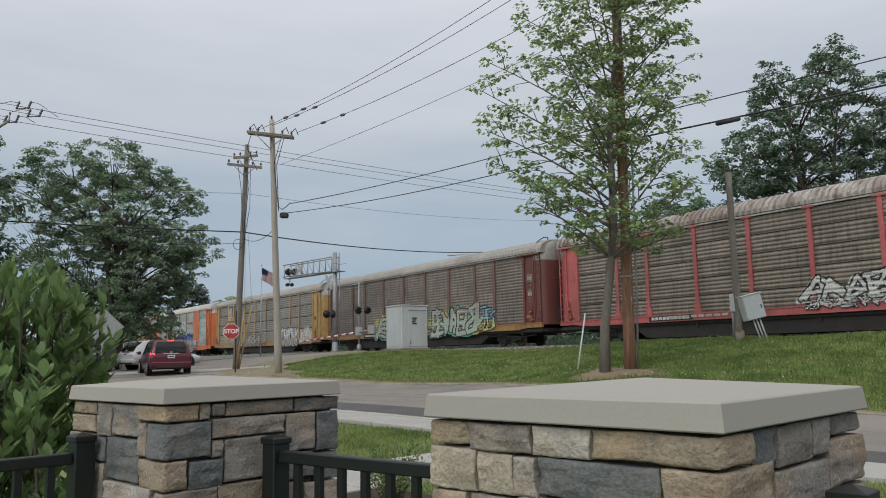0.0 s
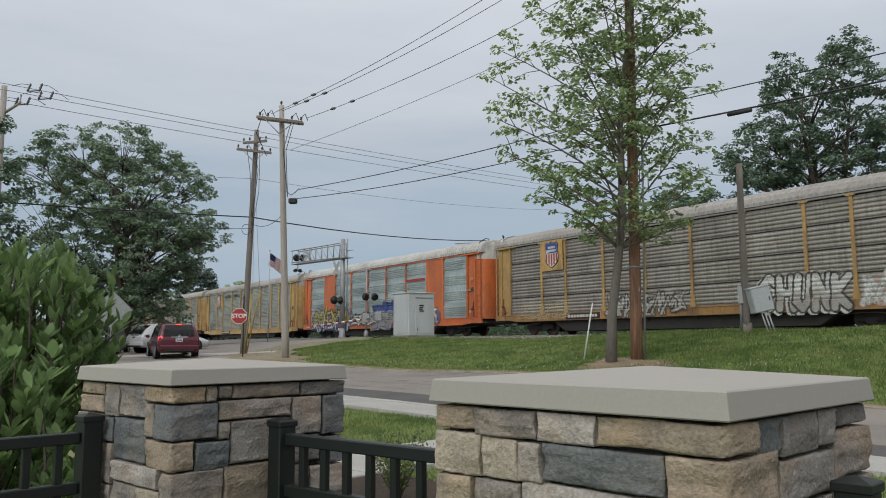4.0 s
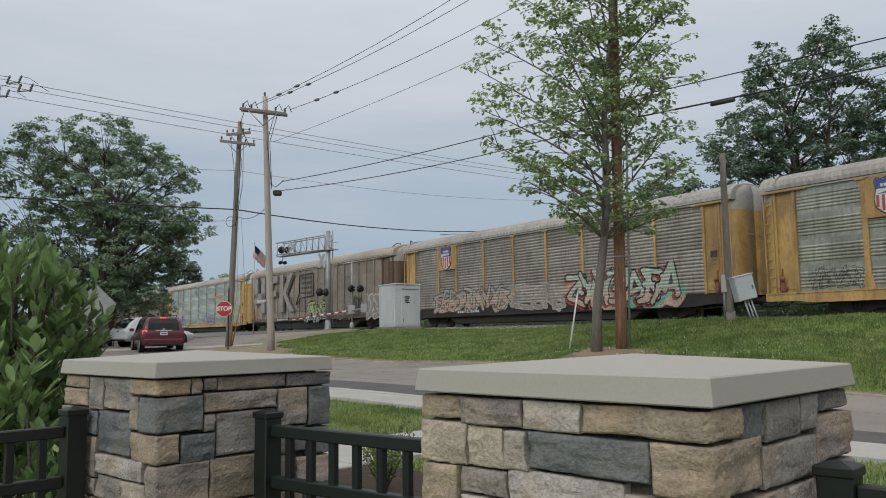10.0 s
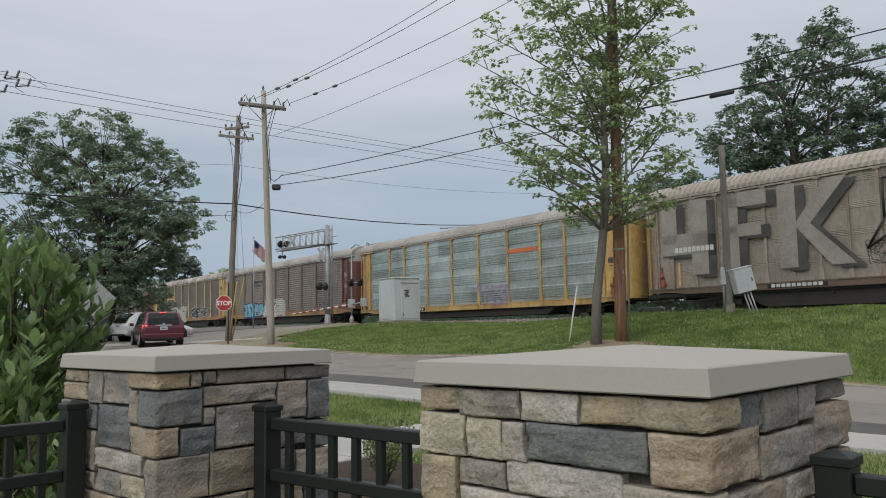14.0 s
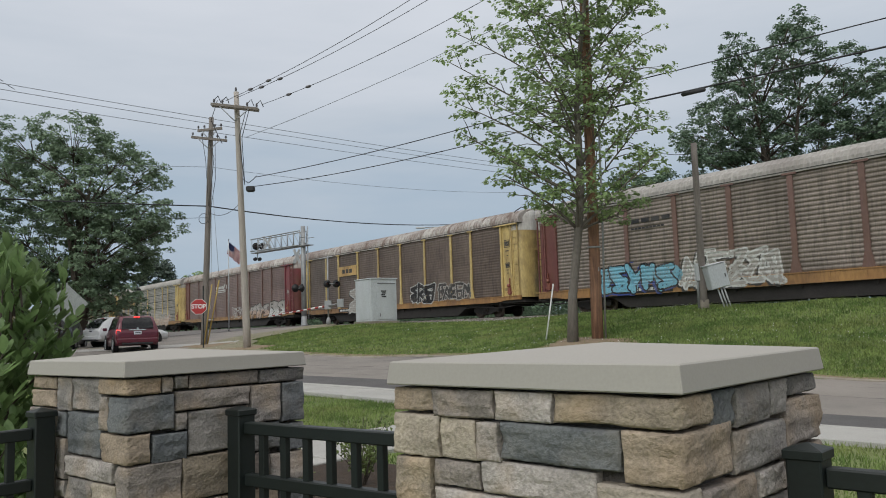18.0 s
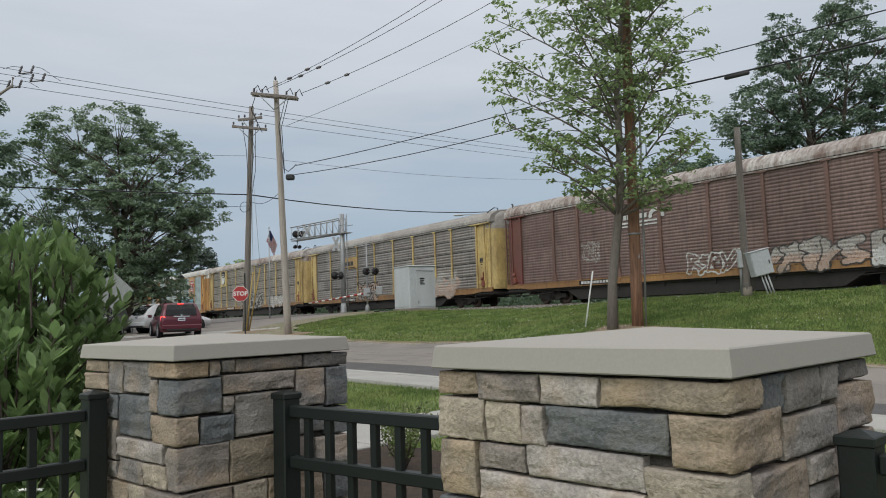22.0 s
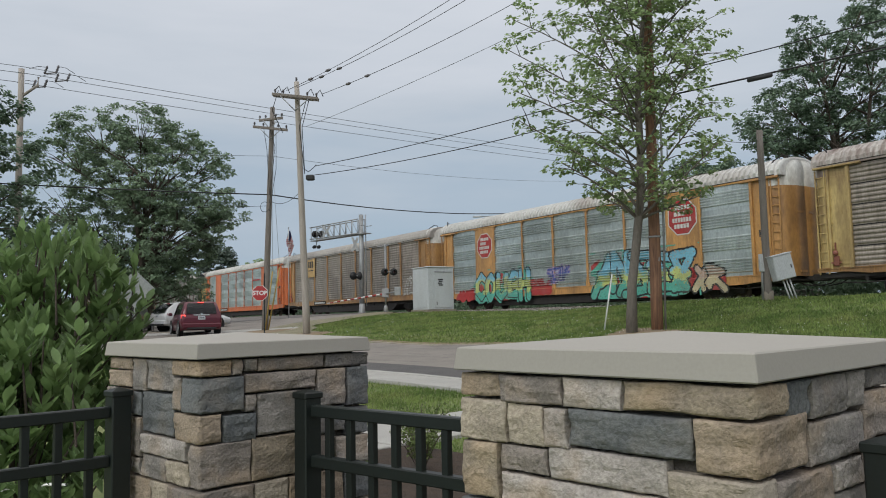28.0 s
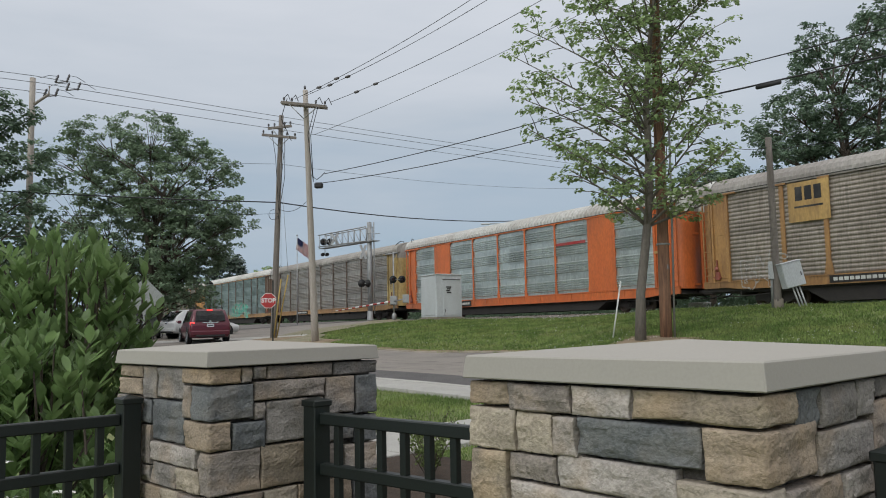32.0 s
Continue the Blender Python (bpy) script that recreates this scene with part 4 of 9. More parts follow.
def hood_mesh():
    """The rounded hood over an end door, upright below and vaulted above."""
    bm = bmesh.new()
    rows = []
    for z, k, back in ((-0.42, 1.0, 0.0), (0.30, 1.0, 0.0), (0.52, 0.93, 0.04), (0.72, 0.76, 0.10), (0.83, 0.45, 0.2), (0.87, 0.0, 0.3)):
        rows.append([bm.verts.new((x - back, y * k * 1.012, TOP + z)) for x, y in BOW])
    for a, b in zip(rows, rows[1:]):
        for i in range(len(BOW) - 1):
            bm.faces.new((a[i + 1], a[i], b[i], b[i + 1])).smooth = True
    return bm


def post_mesh(width, foot):
    bm = bmesh.new()
    w = width / 2
    prism(bm, [(-w * 1.9, foot - 0.02), (-w * 2.1, foot + 0.02), (-w, foot + 0.62), (-w, TOP - 0.06), (w, TOP - 0.06), (w, foot + 0.62), (w * 2.1, foot + 0.02), (w * 1.9, foot - 0.02)], 1.47, 1.525)
    box(bm, -w * 2.6, w * 2.6, 1.49, 1.565, TOP - 0.10, TOP - 0.015)
    for k in range(7):
        z = foot + 0.35 + k * (TOP - foot - 0.8) / 6
        for s in (-1, 1):
            box(bm, s * w * 1.08 - w * 0.12, s * w * 1.08 + w * 0.12, 1.48, 1.528, z, z + 0.05)
    return bm


def end_side_mesh(width, foot):
    """The flat end bay of a side with its folded edges, facing +y; its outer edge lies at +x."""
    bm = bmesh.new()
    w = width / 2
    box(bm, -w, w, 1.36, 1.455, foot - 0.02, TOP - 0.03)
    for x, half, y in ((-w + 0.07, 0.07, 1.56), (w - 0.06, 0.05, 1.54)):
        box(bm, x - half, x + half, 1.45, y, foot - 0.05, TOP - 0.06, 0.012)
    box(bm, -w * 0.66, w * 0.62, 1.455, 1.48, foot + 0.12, TOP - 0.45, 0.01)
    box(bm, -w - 0.5, w + 0.5, 1.45, 1.63, TOP - 0.10, TOP - 0.015, 0.012)
    for z in (0.18, 0.42, 0.66):
        box(bm, w * 0.62, w - 0.02, 1.455, 1.50, foot + z * (TOP - foot), foot + z * (TOP - foot) + 0.05)
    box(bm, -w * 0.25, w * 0.12, 1.48, 1.50, foot + 2.15, foot + 2.5, 0.006)
    box(bm, -w * 0.3, w * 0.4, 1.48, 1.495, foot + 0.28, foot + 0.48, 0.004)
    return bm


def lock_mesh(width):
    """The rusty locking gear at the foot of an end bay."""
    bm = bmesh.new()
    w = width / 2
    box(bm, w * 0.20, w * 0.62, 1.47, 1.60, 0.10, 0.50, 0.02)
    box(bm, w * 0.05, w * 0.9, 1.50, 1.56, 0.20, 0.27)
    box(bm, w * 0.44, w * 0.52, 1.50, 1.56, 0.45, 1.05)
    lathe(bm, [(0.11, 0.0), (0.11, 0.05), (0.04, 0.09)], 12, Matrix.Translation((w * 0.4, 1.60, 0.62)) @ Matrix.Rotation(-math.pi / 2, 4, "X"))
    return bm


def ladder_mesh(foot):
    bm = bmesh.new()
    for x in (-0.2, 0.2):
        box(bm, x - 0.025, x + 0.025, 1.55, 1.60, foot - 0.25, TOP - 0.12)
    for k in range(11):
        z = foot - 0.12 + k * 0.385
        box(bm, -0.2, 0.2, 1.565, 1.59, z, z + 0.035)
    return bm


def wheel_mesh():
    bm = bmesh.new()
    lathe(bm, [(0.09, -0.075), (0.42, -0.07), (0.455, -0.065), (0.455, -0.04), (0.42, -0.03), (0.41, 0.07), (0.34, 0.07), (0.30, 0.02), (0.13, 0.02), (0.11, 0.07), (0.05, 0.09)], 20, Matrix.Rotation(-math.pi / 2, 4, "X"))
    return bm


def frame_mesh():
    """A truck's cast side frame, in x, z."""
    bm = bmesh.new()
    prism(bm, [(-1.15, 0.34), (-1.15, 0.58), (-0.75, 0.62), (-0.35, 0.80), (0.35, 0.80), (0.75, 0.62), (1.15, 0.58), (1.15, 0.34), (0.75, 0.34), (0.45, 0.20), (-0.45, 0.20), (-0.75, 0.34)], -0.07, 0.07)
    for x in (-0.16, 0.0, 0.16):
        lathe(bm, [(0.06, 0.30), (0.06, 0.58)], 8, Matrix.Translation((x, 0.12, 0)))
    return bm


def under_mesh():
    bm = bmesh.new()
    prism(bm, [(-13.2, 0.95), (-13.2, 0.75), (-8.4, 0.70), (-7.5, 0.20), (7.5, 0.20), (8.4, 0.70), (13.2, 0.75), (13.2, 0.95)], -1.20, 1.30)
    box(bm, -13.5, 13.5, -1.42, 1.40, 0.80, 1.0)
    for x in (-11.6, -4.5, -1.5, 1.5, 4.5, 11.6):
        box(bm, x - 0.06, x + 0.06, -1.4, 1.38, 0.62, 0.85)
    tube(bm, [(-12.9, 1.36, 0.62), (-11.6, 1.38, 0.52), (-9.6, 1.38, 0.66), (-8.2, 1.36, 0.60)], 0.025, 6)
    tube(bm, [(12.9, 1.36, 0.62), (11.6, 1.38, 0.55), (9.6, 1.38, 0.66)], 0.025, 6)
    return bm


def sill_mesh(foot, low):
    """A side sill, stepped up over the trucks, with brackets along it."""
    bm = bmesh.new()
    up = min(foot - 0.12, low + 0.10)
    prism(bm, [(-13.55, foot), (-13.55, up), (-12.3, up), (-11.4, low), (11.4, low), (12.3, up), (13.55, up), (13.55, foot)], 1.38, 1.505)
    box(bm, -13.5, 13.5, 1.505, 1.535, foot - 0.05, foot)
    box(bm, -11.3, 11.3, 1.505, 1.535, low, low + 0.03)
    for k in range(19):
        x = -12.6 + k * 1.4
        box(bm, x - 0.02, x + 0.02, 1.505, 1.53, max(low, up) + 0.02, foot - 0.05)
    return bm


def coupler_mesh():
    bm = bmesh.new()
    box(bm, 13.2, 14.2, -0.09, 0.09, 0.80, 0.98, 0.02)
    box(bm, 13.95, 14.32, -0.17, 0.14, 0.74, 1.04, 0.04)
    for y in (-0.4, 0.35):
        tube(bm, [(13.3, y, 0.85), (13.7, y, 0.62), (14.2, y * 0.8, 0.55)], 0.03, 6)
    box(bm, 13.3, 13.75, -1.3, 1.3, 0.80, 0.86)
    return bm


SPRAY = {k: mat("spray_" + k, c, tuple(0.72 * v for v in c), 0.6, scale=1.6, fine=12, bump=0, dirt=(0.2, 0.18, 0.16), dirt_amount=0.25) for k, c in (
    ("white", (0.62, 0.62, 0.60)), ("black", (0.015, 0.015, 0.018)), ("blue", (0.045, 0.075, 0.28)), ("sky", (0.19, 0.46, 0.60)), ("teal", (0.10, 0.42, 0.33)),
    ("lime", (0.52, 0.58, 0.20)), ("purple", (0.34, 0.27, 0.42)), ("grey", (0.30, 0.29, 0.28)), ("red", (0.40, 0.035, 0.035)), ("charcoal", (0.055, 0.052, 0.05)), ("cream", (0.55, 0.47, 0.30)), ("mint", (0.44, 0.50, 0.42)), ("blush", (0.50, 0.37, 0.30)), ("slate", (0.31, 0.275, 0.245)), ("dust", (0.42, 0.395, 0.365)), ("gold", (0.52, 0.44, 0.10)), ("violet", (0.17, 0.11, 0.20)))}
# stroke forms in a unit box, x to the right
FORMS = {
    "C": [[(0.95, 0.82), (0.6, 1.0), (0.1, 0.75), (0.05, 0.3), (0.5, 0.0), (0.95, 0.2)]], "H": [[(0.1, 1.0), (0.1, 0.0)], [(0.1, 0.5), (0.9, 0.52)], [(0.9, 1.0), (0.92, 0.0)]],
    "U": [[(0.08, 1.0), (0.1, 0.2), (0.5, 0.0), (0.9, 0.2), (0.92, 1.0)]], "N": [[(0.08, 0.0), (0.1, 1.0), (0.88, 0.05), (0.92, 1.0)]],
    "K": [[(0.1, 1.0), (0.12, 0.0)], [(0.95, 1.0), (0.15, 0.45), (0.95, 0.0)]], "O": [[(0.5, 1.0), (0.08, 0.7), (0.08, 0.3), (0.5, 0.0), (0.92, 0.3), (0.92, 0.7), (0.5, 1.0)]],
    "G": [[(0.95, 0.85), (0.5, 1.0), (0.06, 0.6), (0.2, 0.08), (0.9, 0.1), (0.9, 0.48), (0.5, 0.46)]],
    "a": [[(0.0, 0.0), (0.25, 0.95), (0.5, 0.4), (0.75, 1.0), (1.0, 0.05)]], "b": [[(0.1, 0.0), (0.15, 1.0), (0.85, 0.85), (0.3, 0.5), (0.95, 0.3), (0.7, 0.0), (0.1, 0.05)]],
    "c": [[(0.95, 1.0), (0.1, 0.85), (0.6, 0.5), (0.95, 0.2), (0.05, 0.0)]], "d": [[(0.05, 0.95), (0.95, 1.0), (0.1, 0.05), (1.0, 0.0)], [(0.2, 0.5), (0.8, 0.5)]],
    "e": [[(0.95, 0.95), (0.1, 1.0), (0.05, 0.0), (1.0, 0.05)], [(0.1, 0.5), (0.75, 0.55)]], "f": [[(0.1, 0.0), (0.2, 1.0), (0.9, 0.8), (0.25, 0.5), (1.0, -0.08)]],
    "g": [[(0.0, 1.0), (0.35, 0.35), (0.9, 1.0)], [(0.35, 0.35), (0.4, 0.0)]], "h": [[(0.0, 0.1), (0.5, 1.0), (1.0, 0.0)], [(0.2, 0.4), (0.85, 0.42)]]}


def up(car, z):
    """Heights on a car's side, from 1.12 at the foot to 4.94 at the top rail."""
    foot = INFO[car.name][0]
    return foot + (z - 1.12) * (TOP - foot) / 3.82


def skin(car, X, Z):
    """How far a car's near side stands out at X, Z: sill, posts and corrugations."""
    foot, edges, rows, prof, half, fill = INFO[car.name]
    h = (TOP - 0.04 - foot) / rows
    k = ((Z - foot) / h) % 1.0
    y = 1.45 + np.interp(k, [p[0] for p in prof], [p[1] for p in prof])
    for e, (a, b) in enumerate(zip(edges, edges[1:])):
        if e in fill:
            y = np.where((X > a) & (X < b), 1.53, y)
    for e in edges[1:-1]:
        y = np.where(np.abs(X - e) < half * np.interp(Z, [foot, foot + 0.62], [2.3, 1.1]) + 0.02, 1.535, y)
    y = np.where(X > edges[-1] - 0.02, 1.57, np.where(X < edges[0] + 0.02, 1.57, y))
    return np.where(Z < foot + 0.01, 1.545, y) + 0.006


def graffiti(car, x0, x1, z0, z1, word, fill, edge, seed, back=None, weight=0.13, rim=0.055, shade=None, slant=0.0, worn=0.10, label=""):
    """A sprayed piece that follows the corrugations: letter strokes with a body, an outline and a cast edge, laid on in small patches of paint.
    word: letters with a known form, or a number of letters past reading. fill: colours from foot to head, or nothing for bare outlines."""
    rr = random.Random(seed)
    letters = list(word) if isinstance(word, str) else [rr.choice("abcdefgh") for _ in range(word)]
    z0, z1 = up(car, z0), up(car, z1)
    w, h = (x1 - x0) / len(letters), z1 - z0
    cell = 0.034
    pad = 0.55
    nx, nz = int((x1 - x0 + 2 * pad) / cell), int((h + 2 * pad * 0.6) / cell)
    gx_, gz_ = x0 - pad + (np.arange(nx) + 0.5) * cell, z0 - pad * 0.6 + (np.arange(nz) + 0.5) * cell
    X, Z = np.meshgrid(gx_, gz_)
    mats, codes = [], {}

    def code(k):
        if k not in codes:
            codes[k] = len(mats)
            mats.append(SPRAY[k])
        return codes[k]

    wob = 0.03 * np.sin(X * 7 + seed) + 0.02 * np.sin(Z * 9 + X * 3)
    grain = np.random.default_rng(seed).random(X.shape)
    C = np.full(X.shape, -1)
    if back:
        env = np.full(X.shape, 9.0)
        for k in range(len(letters) * 3):
            cx, cz, rad = rr.uniform(x0, x1), rr.uniform(z0 + 0.1 * h, z0 + 0.75 * h), rr.uniform(0.22, 0.42) * h
            env = np.minimum(env, np.hypot((X - cx) / 1.4, Z - cz) - rad)
        cols = back if isinstance(back, tuple) else (back,)
        for k, q in enumerate(cols):
            C = np.where((env + wob < 0) & ((np.sin(X * 1.7 + seed + k) + np.sin(Z * 4 + X)) * 0.5 < 1.2 - 2.4 * k / len(cols)), code(q), C)
    D = np.full(X.shape, 9.0)
    per = []
    for i, ch in enumerate(letters):
        xr = x1 - w * i
        wild = not isinstance(word, str)
        lean, lift, grow = rr.uniform(-0.12, 0.12) * (2.5 if wild else 1) + slant, rr.uniform(-0.05, 0.05) * h, rr.uniform(0.9, 1.12)
        d = np.full(X.shape, 9.0)
        lines, jit, wide = list(FORMS[ch]), 0.05, 0.88
        if wild:
            jit, wide = 0.11, 1.25
            a_ = rr.uniform(0, 1)
            lines.append([(a_, rr.uniform(0.2, 0.8)), (rr.uniform(0, 1), rr.uniform(-0.1, 0.4)), (a_ + rr.uniform(-0.5, 0.5), rr.uniform(0.6, 1.1))])
            if rr.random() < 0.5:
                lines = [[(1 - u, v) for u, v in q] for q in lines]
        for line in lines:
            pts = []
            for u, v in line:
                u2, v2 = u + rr.uniform(-jit, jit) + lean * (v - 0.5), v * grow + rr.uniform(-jit, jit) * 0.8
                pts.append((xr - w * (0.5 - wide / 2 + wide * u2), z0 + h * v2 + lift))
            for (ax, az), (bx, bz) in zip(pts, pts[1:]):
                ex, ez = bx - ax, bz - az
                k = np.clip(((X - ax) * ex + (Z - az) * ez) / (ex * ex + ez * ez + 1e-9), 0, 1)
                d = np.minimum(d, np.hypot(X - ax - k * ex, Z - az - k * ez))
        per.append(d)
        D = np.minimum(D, d)
    body, line_w = weight * min(w, h) * (1.15 if isinstance(word, str) else 0.85), rim * (1.5 if fill and edge in ("black", "charcoal") else 1.1)
    if shade:
        S = np.roll(np.roll(D, -2, 0), 3, 1)
        C = np.where(S + wob * 0.5 < body + line_w, code(shade), C)
    for d in per:
        C = np.where(d + wob * 0.35 < body + line_w, code(edge), C)
        if fill:
            bands = fill if isinstance(fill, tuple) else (fill,)
            v = np.clip((Z - z0) / h + wob * 2 + (grain - 0.5) * 0.15, 0, 0.999)
            own = d + wob * 0.35 < body
            for k, q in enumerate(bands):
                C = np.where(own & ((v * len(bands)).astype(int) == k), code(q), C)
        else:
            C = np.where(d + wob * 0.35 < body, -1, C)
    if worn:
        C = np.where((grain < worn) & (np.sin(X * 31) * np.sin(Z * 23 + X * 5) > 0.0), -1, C)
    keep = C >= 0
    ev = np.zeros((nz + 1, nx + 1), bool)
    for a in (0, 1):
        for b in (0, 1):
            ev[a:nz + a, b:nx + b] |= keep
    ids = np.cumsum(ev).reshape(ev.shape) - 1
    VX, VZ = np.meshgrid(x0 - pad + np.arange(nx + 1) * cell, z0 - pad * 0.6 + np.arange(nz + 1) * cell)
    VY = skin(car, VX, VZ)
    j, i = np.nonzero(keep)
    quads = np.stack([ids[j, i + 1], ids[j, i], ids[j + 1, i], ids[j + 1, i + 1]], 1)
    me = bpy.data.meshes.new("graffiti")
    me.from_pydata(np.stack([VX[ev], VY[ev], VZ[ev]], 1).tolist(), [], quads.tolist())
    for m in mats:
        me.materials.append(m)
    me.polygons.foreach_set("material_index", C[j, i].astype(np.int32))
    return tagged(part("graffiti", me, None, car, label or "sprayed lettering over the corrugated siding"), kind="stuff")


def panel_sign(car, x, z, w, h, material, y=1.59, name="sign_plate", label="", thick=0.02):
    z = up(car, z)
    return part(name, boxed(x - w / 2, x + w / 2, y - thick, y, z - h / 2, z + h / 2), material, car, label)


def stencil(car, x, z, w, h, material, y=1.50):
    """A framed stencil mark with rows of small writing under it."""
    bm = bmesh.new()
    z = up(car, z)
    t = 0.035
    for xa, xb, za, zb in ((-w / 2, w / 2, h / 2 - t, h / 2), (-w / 2, w / 2, -h / 2, -h / 2 + t), (-w / 2, -w / 2 + t, -h / 2, h / 2), (w / 2 - t, w / 2, -h / 2, h / 2),
                           (-w * 0.36, -w * 0.16, -h * 0.3, h * 0.3), (-w * 0.1, w * 0.1, -h * 0.3, h * 0.3), (w * 0.16, w * 0.36, -h * 0.3, h * 0.3), (-w * 0.3, w * 0.3, -h * 1.0, -h * 0.88), (-w * 0.2, w * 0.2, -h * 1.6, -h * 1.5)):
        box(bm, x + xa, x + xb, y - 0.012, y, z + za, z + zb)
    return tagged(part("stencil_mark", bm, material, car), kind="stuff")


def bars(car, x0, x1, z0, z1, n, material, y=1.595, name="lettering", flat=False):
    """Plain bars in place of lettering."""
    bm = bmesh.new()
    w = (x1 - x0) / n
    if not flat:
        z0, z1 = up(car, z0), up(car, z0) + z1 - z0
    for i in range(n):
        box(bm, x0 + i * w + w * 0.12, x0 + i * w + w * 0.88, y - 0.006, y, z0, z1)
    return tagged(part(name, bm, material, car), kind="stuff")


def shield(car, x, z, size, top="blue"):
    """A plain shield: a dark field over stripes."""
    z = up(car, z)
    out = [(-0.46, 0.42), (-0.36, 0.52), (-0.2, 0.47), (0, 0.54), (0.2, 0.47), (0.36, 0.52), (0.46, 0.42), (0.40, 0.2), (0.47, -0.1), (0.42, -0.32), (0.22, -0.46), (0, -0.56), (-0.22, -0.46), (-0.42, -0.32), (-0.47, -0.1), (-0.40, 0.2)]
    em = part("emblem", prism(bmesh.new(), [(x + a * size, z + b * size * 1.16) for a, b in out], 1.575, 1.60), SPRAY["black"], car, "plain shield emblem")
    part("emblem_face", prism(bmesh.new(), [(x + a * size * 0.94, z + b * size * 1.10) for a, b in out], 1.60, 1.604), SPRAY["white"], em)
    part("emblem_field", prism(bmesh.new(), [(x + a * size * 0.93, z + b * size * 1.09) for a, b in out if b > 0.19] + [(x + 0.40 * size, z + 0.06 * size), (x - 0.40 * size, z + 0.06 * size)][::1], 1.604, 1.608), SPRAY[top], em, "dark upper field of an emblem")
    for k, (zz, n, ww) in enumerate(((0.33, 5, 0.25), (0.17, 7, 0.30))):
        bars(em, x - ww * size, x + ww * size, z + zz * size - 0.045 * size, z + zz * size + 0.055 * size, n, SPRAY["white"], 1.614, flat=True)
    if top == "blue":
        bm = bmesh.new()
        for k in range(5):
            xx = x + (k - 2) * size * 0.175
            box(bm, xx - size * 0.045, xx + size * 0.045, 1.604, 1.608, z - size * (0.54 if k == 2 else 0.48 if k in (1, 3) else 0.36), z + size * 0.03)
        part("emblem_stripes", bm, SPRAY["red"], em, "red stripes of an emblem")


